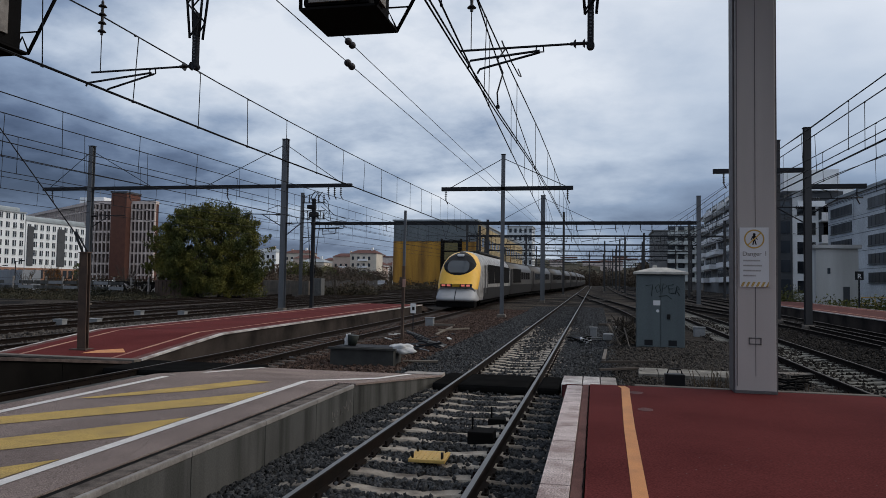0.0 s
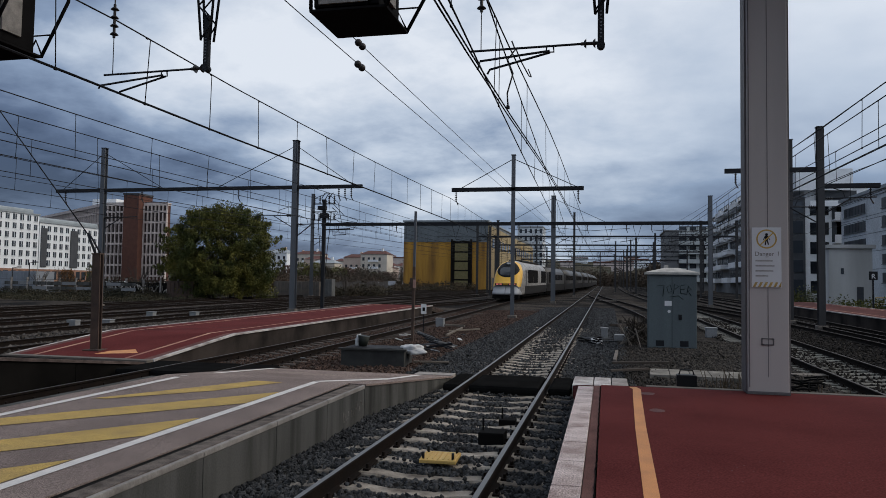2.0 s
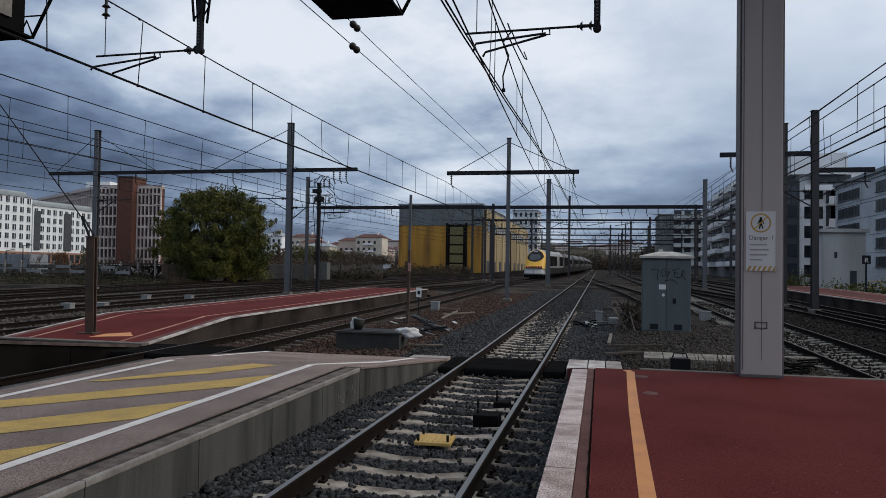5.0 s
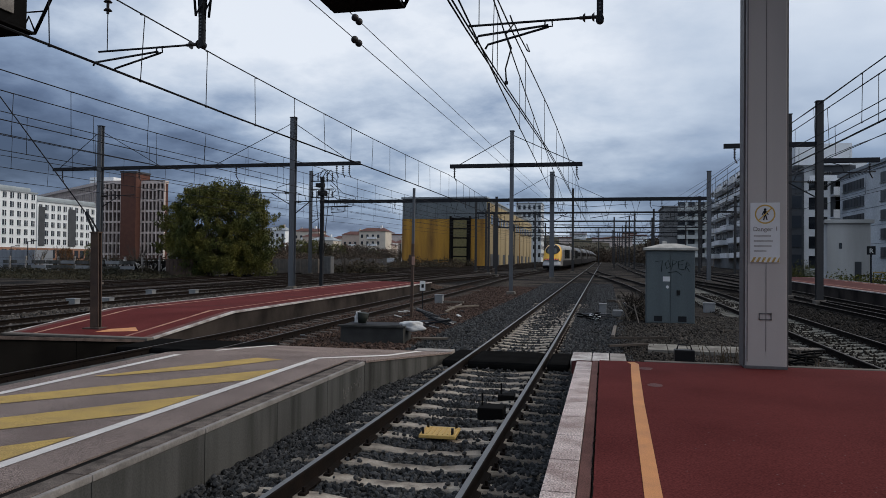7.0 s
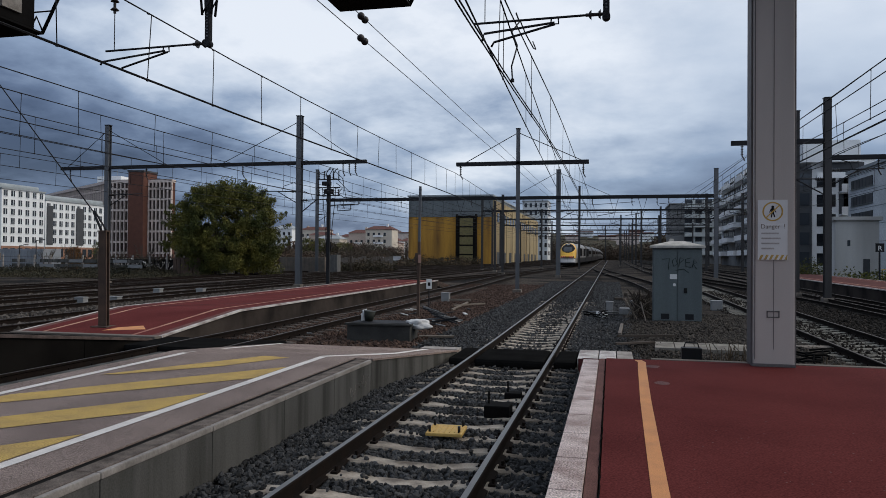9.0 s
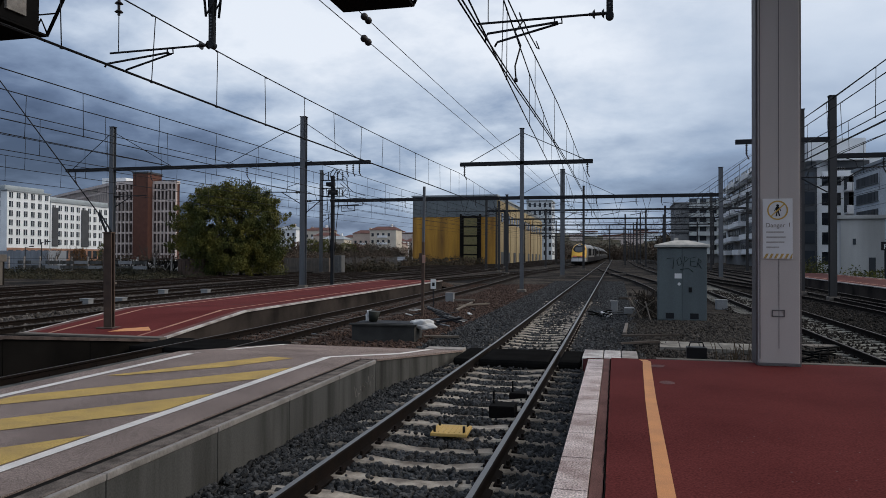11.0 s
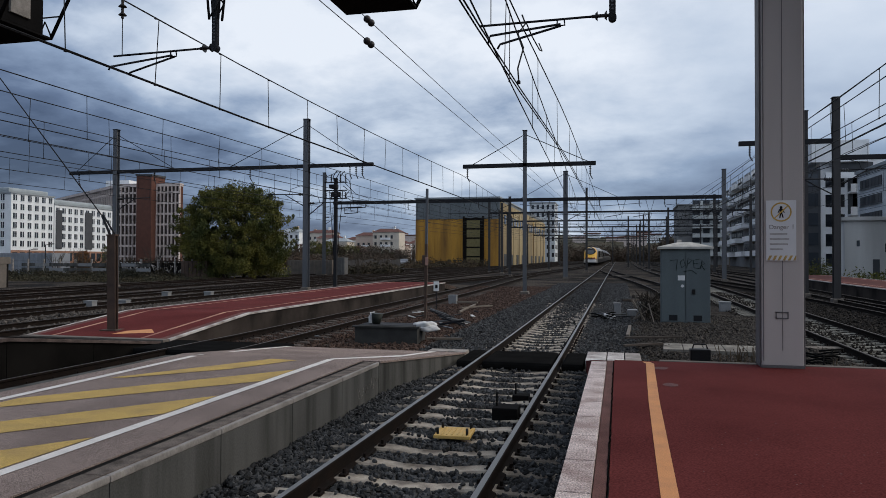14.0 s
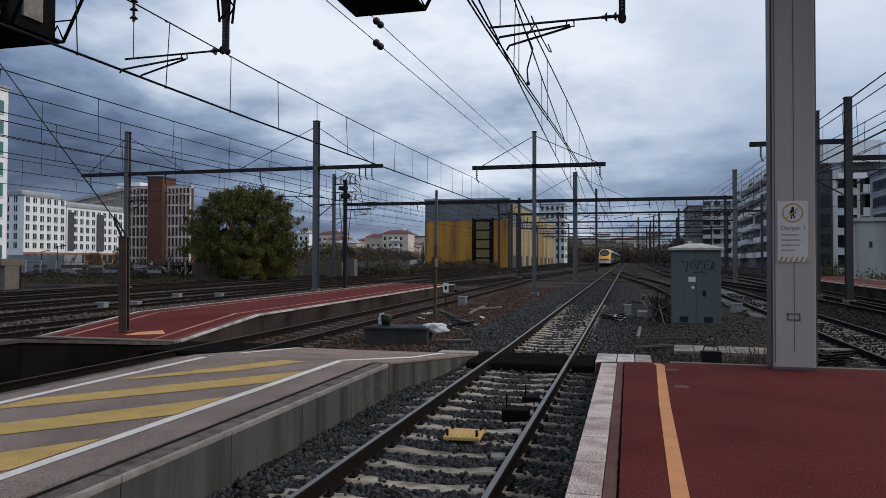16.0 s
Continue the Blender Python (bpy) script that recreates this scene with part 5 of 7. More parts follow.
def yellow_plate():
    """A signalling beacon between the rails."""
    y = 8.15
    top = thing("track_beacon", "yellow plastic signalling beacon bolted between the rails", "beacon", pose(-1.85, y, -0.13, 0, 0, 3))
    part("plate", bx(-0.21, 0.21, -0.22, 0.22, 0.0, 0.04, 0.01), mat("yellow_plastic", (0.60, 0.39, 0.13), 0.6, var=0.15, tint=(0.5, 0.36, 0.1)), top)
    for k in range(7):
        x = -0.18 + 0.06 * k
        part("rib", bx(x - 0.006, x + 0.006, -0.18, 0.18, 0.041, 0.048), mat("yellow_plastic", (0.72, 0.52, 0.09)), top)
    for x in (-0.17, 0.17):
        for yy in (-0.16, 0.16):
            part("bolt", tube(bmesh.new(), (x, yy, 0.03), (x, yy, 0.115), 0.016, 8), M_BLACK, top)


yellow_plate()


M_DUCT = mat("dusty_duct_concrete", (0.25, 0.23, 0.20), 0.9, var=0.45, scale=3, tint=(0.12, 0.11, 0.095), bump=0.3)


def duct_cover():
    y = 17.4
    top = thing("cable_duct", "pale concrete cable duct lids behind the platform end", "duct", pose(1.95, y, -0.19, 0, 0, -3))
    for k in range(5):
        part("lid", bx(-0.95 + 0.44 * k, -0.95 + 0.44 * k + 0.425, -0.62, 0.62, 0.02, 0.12, 0.012), M_DUCT, top)


duct_cover()


def tool_box():
    top = thing("cable_joint_box", "small black box with a carrying handle", "box", pose(1.22, 11.75, 0.14))
    part("body", bx(-0.15, 0.15, -0.10, 0.10, 0.16, 0.40, 0.02), M_BLACK, top)
    part("stand", bx(-0.13, 0.13, -0.08, 0.08, -0.2, 0.16), M_DARKSTEEL, top)
    part("handle", cable(bmesh.new(), [(-0.11, 0, 0.40), (-0.09, 0, 0.47), (0.09, 0, 0.47), (0.11, 0, 0.40)], 0.012, 6), M_BLACK, top)


tool_box()


def cantilever(x, y, z, reach, label):
    """A hinged bracket that holds a wire beside its mast."""
    top = thing("cantilever", label, "bracket", pose(x, y, ground_z(y)))
    s = 1 if reach > 0 else -1
    part("tube", cable(bmesh.new(), [(0.2 * s, 0, z), (reach, 0, z + 0.05)], 0.03, 6), M_DARKSTEEL, top)
    part("brace", cable(bmesh.new(), [(0.2 * s, 0, z - 0.7), (reach * 0.55, 0, z)], 0.03, 6), M_DARKSTEEL, top)
    part("tie", cable(bmesh.new(), [(0.2 * s, 0, z + 0.6), (reach * 0.4, 0, z + 0.35), (reach * 0.45, 0, z)], 0.018, 5), M_DARKSTEEL, top)
    bm = bmesh.new()
    insulator(bm, (0.15 * s, 0, z), (0.55 * s, 0, z), 4, 0.09)
    part("insulator", bm, M_PORCELAIN, top)


for x, y, z, reach in ((-18.75, 41, 5.75, -2.6), (-18.75, 41, 5.2, 2.0), (-32.4, 41, 5.7, 2.6), (-30.2, 70.5, 6.0, 2.4), (-4.85, 68, 6.0, -2.8), (-4.85, 68, 6.0, 2.6), (8.85, 66, 6.1, -2.8), (9.85, 36.8, 6.0, 2.4), (9.85, 36.8, 5.6, -2.5), (-4.15, 97, 6.2, -2.5)):
    cantilever(x, y, z, reach, "hinged steel bracket holding a contact wire beside its mast")
# ---- buildings ----
M_YBLD = mat("weathered_yellow_cladding", (0.50, 0.265, 0.05), 0.8, var=0.5, scale=0.6, tint=(0.20, 0.105, 0.035), streak=True, fine=8)
M_YPALE = mat("pale_yellow_render", (0.38, 0.305, 0.18), 0.85, var=0.4, scale=0.25, tint=(0.22, 0.17, 0.10), streak=True, fine=8)
M_GREYCLAD = mat("grey_metal_cladding", (0.16, 0.18, 0.19), 0.6, var=0.2, scale=0.5, fine=6)
M_WHITEBLD = mat("white_rendered_wall", (0.80, 0.83, 0.85), 0.85, var=0.12, scale=0.4, fine=10)
M_BRICK = mat("brown_brick_wall", (0.13, 0.060, 0.045), 0.9, var=0.25, scale=0.8, fine=12, tint=(0.09, 0.045, 0.036))
M_CONCGRID = mat("precast_concrete_grid", (0.62, 0.53, 0.49), 0.85, var=0.2, scale=0.6)
M_ROOFGREY = mat("zinc_roof", (0.30, 0.33, 0.35), 0.55, var=0.15, scale=0.5)
M_BALCONY = mat("white_balcony_band", (0.84, 0.85, 0.86), 0.8, var=0.12, scale=0.5)
M_DARKBLD = mat("dark_facade_and_shade", (0.075, 0.080, 0.088), 0.7, var=0.2, scale=0.5)
M_GREYBLD = mat("grey_panel_facade", (0.62, 0.65, 0.67), 0.7, var=0.2, scale=0.4, fine=5)
M_PALEWALL = mat("pale_stained_render", (0.58, 0.58, 0.56), 0.85, var=0.35, scale=0.4, tint=(0.33, 0.325, 0.31), streak=True)


def block(name, label, x0, x1, y0, y1, h, wall, roof=None, z=None, category="building"):
    z = ground_z((y0 + y1) / 2) - 0.3 if z is None else z
    top = thing(name, label, category, pose(0, 0, z))
    part("wall", bx(x0, x1, y0, y1, 0, h), wall, top)
    part("roof", bx(x0 - 0.25, x1 + 0.25, y0 - 0.25, y1 + 0.25, h, h + 0.35, 0.02), roof or M_ROOFGREY, top)
    return top


def windows(top, side, at, along, rows, w, h, glass=None, frame_mat=None, sill=True):
    """Windows on a wall: side 'x' (wall at x = at, spread along y) or 'y'; along and rows are the centres. face: +1 or -1 outward."""
    axis, face = side[0], 1 if side[1] == "+" else -1
    for c in along:
        for z in rows:
            d0, d1 = sorted((at + face * 0.002, at + face * 0.05))
            f0, f1 = sorted((at + face * 0.004, at + face * 0.12))
            bm, fb = bmesh.new(), bmesh.new()
            if axis == "x":
                box(bm, d0, d1, c - w / 2, c + w / 2, z - h / 2, z + h / 2)
                box(fb, f0, f1, c - w / 2 - 0.1, c + w / 2 + 0.1, z - h / 2 - 0.14, z - h / 2 - 0.02)
                box(fb, f0, f1, c - 0.04, c + 0.04, z - h / 2, z + h / 2)
            else:
                box(bm, c - w / 2, c + w / 2, d0, d1, z - h / 2, z + h / 2)
                box(fb, c - w / 2 - 0.1, c + w / 2 + 0.1, f0, f1, z - h / 2 - 0.14, z - h / 2 - 0.02)
                box(fb, c - 0.04, c + 0.04, f0, f1, z - h / 2, z + h / 2)
            win = part("window", bm, glass or M_WINDOW, top)
            if sill:
                part("window_frame", fb, frame_mat or M_WHITEBLD, win)
            else:
                fb.free()


def yellow_works():
    x0, x1, y0, y1, h = -39.2, -22.4, 137.0, 222.0, 13.4
    z = ground_z(137) - 0.3
    top = thing("works_building", "large yellow clad works building with grey upper band", "building", pose(0, 0, z))
    part("wall", bx(x0, x1, y0, y1, 0, h - 4.0), M_YBLD, top, "weathered yellow cladding")
    part("upper_wall", bx(x0 + 0.05, x1 + 0.05, y0 - 0.08, y1, h - 3.99, h), M_GREYCLAD, top, "grey metal band")
    part("roof", bx(x0 - 0.2, x1 + 0.2, y0 - 0.3, y1, h + 0.002, h + 0.3), M_ROOFGREY, top)
    for k in range(1, 8):
        x = x0 + 1.3 * k
        part("cladding_seam", bx(x - 0.03, x + 0.03, y0 - 0.05, y0 - 0.002, 0.2, h - 4.1), M_YBLD, top)
    part("side_wall", bx(x1 + 0.002, x1 + 0.35, y0 + 0.5, y1, 0, h - 0.7), M_YPALE, top, "pale yellow rendered flank")
    part("loading_bay", bx(-29.2, -25.6, y0 - 0.5, y0 - 0.01, 0.0, 9.6), M_CONCDARK, top)
    for x in (-29.3, -25.5):
        part("bay_post", bx(x - 0.14, x + 0.14, y0 - 0.9, y0 - 0.02, 0, 9.9), M_CONCDARK, top)
    for k in range(5):
        part("bay_panel", bx(-28.7, -26.1, y0 - 0.62, y0 - 0.51, 0.4 + 1.8 * k, 1.9 + 1.8 * k), mat("olive_bay_panel", (0.20, 0.17, 0.08), 0.8), top)
    for k, y in enumerate(np.arange(y0 + 8, y1 - 2, 9.0)):
        part("pilaster", bx(x1 + 0.36, x1 + 0.46, y - 0.25, y + 0.25, 0, h - 1.6), M_YPALE if k != 5 else M_YBLD, top)
    for y in np.arange(y0 + 5, y1, 4.5):
        part("window", bx(x1 + 0.352, x1 + 0.42, y - 1.2, y + 1.2, 8.6, 10.4), M_WINDOW, top)
    for y in np.arange(y0 + 5, y1, 9.0):
        part("dark_door", bx(x1 + 0.352, x1 + 0.42, y - 1.6, y + 1.6, 0, 2.6), M_DARKBLD, top)


yellow_works()


def blue_block():
    top = block("apartment_building", "tall pale blue-grey apartment block beyond the works", -29.5, -21.0, 244, 256, 20.0, M_GREYBLD)
    windows(top, "y-", 244.0, [-28.4 + 1.7 * k for k in range(5)], [2.5 + 2.7 * k for k in range(7)], 0.8, 1.4, sill=False)
    windows(top, "x+", -21.0, [246 + 2.6 * k for k in range(4)], [2.5 + 2.7 * k for k in range(7)], 1.0, 1.4, sill=False)


blue_block()


M_ZINC = mat("pale_zinc_roof", (0.34, 0.38, 0.40), 0.6, var=0.2, scale=0.5)


def white_flats():
    x = -140.0
    z = ground_z(180) - 0.3
    for a, b, h, n in ((140.7, 153.9, 16.6, 6), (154.2, 177.6, 14.9, 11)):
        top = block("apartment_building", "white rendered apartment building with rows of small windows", x - 14, x, a, b, h, M_WHITEBLD, z=z)
        ys = [a + (b - a) * (k + 0.5) / n for k in range(n)]
        rows = [4.7 + 2.2 * k for k in range(6 if h > 15 else 5)]
        windows(top, "x+", x, ys, rows, 1.1, 1.4)
        windows(top, "y-", a, [x - 12 + 2.4 * k for k in range(5)], rows, 0.95, 1.45)
        part("mansard", bx(x - 13, x - 1.2, a + 0.5, b - 0.5, h + 0.36, h + 1.5, 0.4), M_ZINC, top)
        part("ground_floor", bx(x + 0.01, x + 0.12, a, b, 0, 3.1), mat("brick_red_plinth", (0.30, 0.17, 0.12), 0.9, var=0.3, scale=0.5), top)
        for y in ys:
            part("shop_front", bx(x + 0.125, x + 0.2, y - 0.7, y + 0.7, 0.5, 2.6), M_WINDOW, top)
        for y in ((a + 10.7,) if h < 15 else ()):
            for q, w in ((a + 0.4, 2.0), (y, 2.7)):
                # flat dark plates carry the shade of the balcony bays
                r = part("recess", bx(x + 0.12, x + 0.2, q, q + w, 3.6, 13.6), M_DARKBLD, top, "flat dark plate for the shade of a balcony bay")
                for k in range(5):
                    part("balcony", bx(x + 0.2, x + 0.26, q + 0.1, q + w - 0.1, 3.8 + 2.1 * k, 4.25 + 2.1 * k), M_DARKBLD, r)
    top = block("apartment_building", "pale apartment building with greenish glass balconies", -104, -88, 74.0, 85.4, 26.8, M_WHITEBLD, z=ground_z(80) - 0.3)
    windows(top, "x+", -88, [76 + 2.6 * k for k in range(4)], [3 + 3.0 * k for k in range(8)], 1.6, 1.9, glass_mat("greenish_glass", (0.05, 0.16, 0.16)))


white_flats()


M_BROWNGLASS = mat("brown_tinted_glass", (0.055, 0.040, 0.036), 0.45, var=0.35, scale=0.8, bump=0, gloss=0.2)


def brick_office():
    z = ground_z(198) - 0.3
    top = thing("office_building", "brown brick office block with precast concrete window grid and stair tower", "building", pose(0, 0, z))
    yc = 198.0
    x0, x1, t0, t1, h = -155.6, -133.2, -146.8, -141.4, 23.8
    part("wall", bx(x0, x1, yc, yc + 1.5, 0, h), M_BRICK, top)
    part("stair_tower", bx(t0, t1, yc - 2.9, yc + 4, 0, h + 3.2, 0.05), M_BRICK, top, "windowless brown brick stair tower")
    part("tower_cap", bx(t0 - 0.2, t1 + 0.2, yc - 3.1, yc + 4.2, h + 3.21, h + 3.7), M_DARKBLD, top)
    part("roof", bx(x0 - 0.3, x1 + 0.2, yc - 0.5, yc + 1.5, h, h + 0.9), M_CONCGRID, top)
    part("roof_house", bx(-166, -157, yc + 7, yc + 12, h + 0.91, h + 3.2), M_WHITEBLD, top)
    for x in (-165.0, -163.5, -160.0):
        part("aerial", tube(bmesh.new(), (x, yc + 9, h + 3.2), (x, yc + 9, h + 5.4), 0.08, 5), M_GREYCLAD, top)
    for a, b in ((x0, t0 - 0.2), (t1 + 0.2, x1)):
        n = round((b - a) / 1.4)
        for k in range(n + 1):
            x = a + (b - a) * k / n
            part("mullion", bx(x - 0.15, x + 0.15, yc - 0.7, yc - 0.01, 0.5, h), M_CONCGRID, top)
        for k in range(7):
            zz = 1.8 + 3.35 * k
            part("spandrel", bx(a, b, yc - 0.5, yc - 0.02, zz - 0.30, zz + 0.30), M_CONCGRID, top)
            part("window_strip", bx(a, b, yc - 0.14, yc - 0.005, zz + 0.31, zz + 3.04), M_BROWNGLASS, top)
    # the long wing that runs back from the corner
    m = Matrix.Translation((x0 - 0.3, yc + 0.2, 0)) @ Matrix.Rotation(math.atan2(51, -74.4), 4, "Z")
    length = 90.0

    def wing(name, *b, material):
        bm = bx(*b)
        bmesh.ops.transform(bm, matrix=m, verts=bm.verts)
        part(name, bm, material, top)

    wing("wing_wall", 0, length, -14, 0, 0, h, material=M_BRICK)
    wing("wing_roof", -0.3, length, -14, 0.8, h + 0.002, h + 0.9, material=M_CONCGRID)
    for k in range(7):
        zz = 1.8 + 3.35 * k
        wing("spandrel", 0, length, 0.02, 0.5, zz - 0.30, zz + 0.30, material=M_CONCGRID)
        wing("window_strip", 0, length, 0.005, 0.14, zz + 0.31, zz + 3.04, material=M_WINDOW)
    for k in range(38):
        x = 0.4 + 2.4 * k
        wing("mullion", x - 0.15, x + 0.15, 0.01, 0.7, 0.5, h, material=M_CONCGRID)


brick_office()


M_BANDGREY = mat("weathered_grey_band", (0.50, 0.53, 0.53), 0.85, var=0.3, scale=0.4)
M_FACADE = mat("grey_brown_facade", (0.20, 0.205, 0.21), 0.8, var=0.25, scale=0.5)


def balcony_flats():
    z = ground_z(120) - 0.3
    x = 24.5
    top = thing("apartment_building", "white apartment building with long balconies and dark recessed windows", "building", pose(0, 0, z))
    # wall toned dark to carry the shade between the balconies
    part("wall", bx(x, x + 4.4, 105, 174, 0, 16.6), M_FACADE, top)
    part("roof", bx(x - 1.2, x + 4.4, 104.6, 174.4, 16.6, 17.0), M_BALCONY, top)
    for k in range(6):
        zz = 2.4 + 2.75 * k
        for j, y in enumerate(np.arange(106, 173, 8.2)):
            if (j + k) % 7 == 6:
                continue
            part("balcony", bx(x - 1.2 - 0.5 * ((j + k) % 2), x - 0.01, y, y + 7.4, zz, zz + 0.95, 0.02), M_BALCONY, top)
            if k < 5 and (j + 2 * k) % 3 == 0:
                part("wall_pier", bx(x - 0.25, x - 0.005, y + 7.4, y + 8.6, zz + 1.0, zz + 2.75), M_BALCONY, top)
            # flat dark plate gives the shade behind the balcony
            part("recess", bx(x - 0.05, x - 0.004, y + 0.5, y + 7.2, zz + 0.1, zz + 2.5), M_DARKBLD, top, "flat dark plate for the shade behind a balcony")
            for q in (1.0, 3.2, 5.4):
                part("window", bx(x - 0.09, x - 0.052, y + q, y + q + 1.5, zz + 0.1, zz + 2.3), M_WINDOW, top)
    top = block("apartment_building", "dark flat-roofed apartment block with pale balcony bands", 14.6, 26.6, 190, 205, 14.9, M_FACADE, M_FACADE)
    for k in range(6):
        part("balcony", bx(17.9, 26.6, 188.2, 189.98, 2.2 + 2.3 * k, 3.2 + 2.3 * k), M_BANDGREY, top)
        for x in (20.1, 22.4, 24.8):
            part("pier", bx(x - 0.35, x + 0.35, 189.3, 189.98, 3.21 + 2.3 * k, 4.49 + 2.3 * k), M_BANDGREY, top)
        part("window_strip", bx(18.0, 26.0, 189.9, 189.985, 3.3 + 2.3 * k, 4.7 + 2.3 * k), M_WINDOW, top)
    # white volume facing the yard
    y = 96.0
    top = block("apartment_building", "white apartment building with irregular black windows and an overhanging top floor", 23.9, 31.0, y, 103, 14.0, M_BALCONY)
    part("top_floor", bx(22.6, 29.0, y - 1.2, 102, 13.6, 16.2, 0.03), M_BALCONY, top, "overhanging white top floor")
    # dark box puts the overhang's shade under the top floor
    part("roof_recess", bx(25.2, 29.6, y - 0.5, y - 0.02, 12.2, 13.58), M_DARKBLD, top, "dark box for the shade under the top floor")
    part("terrace_parapet", bx(24.2, 30.8, y - 1.4, y - 1.25, 11.6, 12.3, 0.02), M_BALCONY, top)
    windows(top, "y-", y, [24.9, 26.2], [1.8, 4.2, 6.6, 9.0, 11.4], 0.8, 1.5, M_GLASS, sill=False)
    windows(top, "y-", y, [28.8], [3.4, 6.2, 9.0, 11.6], 2.6, 1.6, M_GLASS, sill=False)
    for k in range(4):
        zz = 0.9 + 2.75 * k
        part("balcony", bx(26.9, 30.6, y - 1.5, y - 1.35, zz + 0.9, zz + 1.75, 0.02), M_BALCONY, top, "white balcony parapet")
        part("balcony_slab", bx(26.9, 30.6, y - 1.5, y - 0.06, zz + 0.72, zz + 0.9), M_BALCONY, top)
        # flat dark plate gives the shade inside the glazed balcony
        part("recess", bx(26.95, 30.5, y - 0.05, y - 0.004, zz + 0.9, zz + 3.4), M_DARKBLD, top, "flat dark plate for the shade of a glazed balcony")
        part("screen", bx(28.6, 28.75, y - 1.35, y - 0.06, zz + 0.9, zz + 3.3), M_BALCONY, top)
    part("dark_bay", bx(21.9, 23.88, y - 0.3, 102, 0, 12.9), M_DARKBLD, top)
    for k in range(5):
        part("window", bx(22.2, 23.6, y - 0.38, y - 0.31, 1.2 + 2.4 * k, 2.7 + 2.4 * k), M_WINDOW, top)


balcony_flats()


M_DEPOTGLASS = mat("dusty_dark_glass", (0.035, 0.042, 0.050), 0.4, var=0.3, scale=1.0, rand=0.5, bump=0, gloss=0.25)


def grey_depot():
    z = ground_z(75) - 0.3
    x = 27.0
    top = block("depot_building", "long grey panel-clad building with five rows of dark strip windows", x, x + 16, 56, 92.5, 11.9, M_GREYBLD)
    bm = bmesh.new()
    box(bm, -0.06, 0.0, -0.46, 0.46, 0.0, 1.0)
    pane = bpy.data.meshes.new("window")
    bm.to_mesh(pane)
    bm.free()
    pane.materials.append(M_DEPOTGLASS)
    for row in range(5):
        zz = 10.0 - 1.88 * row
        for a, n in ((57.2, 23), (84.9, 7)):
            part("window_sill", bx(x - 0.14, x - 0.003, a - 0.55, a + n - 0.45, zz - 0.1, zz - 0.02), M_GREYCLAD, top)
            for k in range(n):
                share("window", pane, top, pose(x - 0.003, a + k, zz))
        part("panel_joint", bx(x - 0.02, x - 0.002, 56.1, 92.4, zz + 1.4, zz + 1.44), M_GREYCLAD, top)
    low = block("depot_annex", "pale rendered low annex with a dark doorway", 20.5, 24.2, 74, 75.4, 5.6, M_PALEWALL, M_PALEWALL)
    part("doorway", bx(22.85, 23.4, 73.9, 73.99, 0, 2.0), M_DARKBLD, low)
    part("window", bx(21.5, 21.75, 73.93, 73.99, 3.2, 3.75), M_WINDOW, low)


grey_depot()


def far_houses():
    """Town houses far beyond the yard, with tiled roofs."""
    rnd = random.Random(5)
    tiles = mat("terracotta_roof", (0.13, 0.062, 0.052), 0.85, var=0.25, scale=0.5)
    walls = [mat("cream_render", (0.62, 0.56, 0.48), 0.85, var=0.15, scale=0.3), M_WHITEBLD, mat("rose_render", (0.52, 0.42, 0.36), 0.85, var=0.15, scale=0.3)]
    for k in range(30):
        y = rnd.uniform(280, 390)
        r = -0.52 + 0.262 * k / 29 + rnd.uniform(-0.004, 0.004)
        x = r * y
        w, h = rnd.uniform(8, 14), rnd.uniform(6.0, 13.0)
        z = ground_z(y) - 0.3
        top = thing("town_house", "distant rendered town house with a tiled roof", "house", pose(x, y, z), group="distant houses")
        part("wall", bx(-w / 2, w / 2, 0, 9, 0, h), walls[k % 3], top)
        bm = bmesh.new()
        a = [bm.verts.new(v) for v in ((-w / 2 - 0.4, -0.4, h), (w / 2 + 0.4, -0.4, h), (w / 2 + 0.4, 9.4, h), (-w / 2 - 0.4, 9.4, h))]
        b = [bm.verts.new(v) for v in ((-w / 2 + 2, 4.5, h + 1.6), (w / 2 - 2, 4.5, h + 1.6))]
        for q in ((a[0], a[1], b[1], b[0]), (a[1], a[2], b[1]), (a[2], a[3], b[0], b[1]), (a[3], a[0], b[0])):
            bm.faces.new(q)
        part("roof", bm, tiles if k % 4 else M_ROOFGREY, top)
        part("chimney", bx(w * 0.2, w * 0.2 + 0.8, 3.6, 4.6, h + 0.6, h + 2.6), walls[(k + 1) % 3], top)
        if k % 2:
            for j in range(int(h / 2.9)):
                part("balcony", bx(-w * 0.18, w * 0.18, -1.0, -0.07, 0.4 + 2.9 * j, 1.3 + 2.9 * j), M_BALCONY, top)
        for i in range(int(w / 2.4)):
            for j in range(int(h / 2.9)):
                xx, zz = -w / 2 + 1.3 + 2.4 * i, 1.6 + 2.9 * j
                part("window", bx(xx - 0.5, xx + 0.5, -0.06, -0.005, zz - 0.7, zz + 0.7), M_WINDOW, top)


far_houses()


# ---- trees and scrub ----
def leaf_material(name, a, b):
    m = mat(name, a, 0.7, var=0.5, scale=0.5, fine=3, tint=b, rand=0.34, bump=0)
    return m


M_LEAF = leaf_material("green_leaves", (0.052, 0.064, 0.019), (0.150, 0.135, 0.030))
M_SCRUB = leaf_material("brown_scrub", (0.042, 0.037, 0.023), (0.075, 0.050, 0.032))
M_FARSCRUB = mat("distant_brown_scrub", (0.052, 0.044, 0.033), 0.8, var=0.5, scale=0.12, fine=2, tint=(0.085, 0.058, 0.042), rand=0.12, bump=0)
M_BARK = mat("tree_bark", (0.085, 0.070, 0.058), 0.9, var=0.3, scale=3)


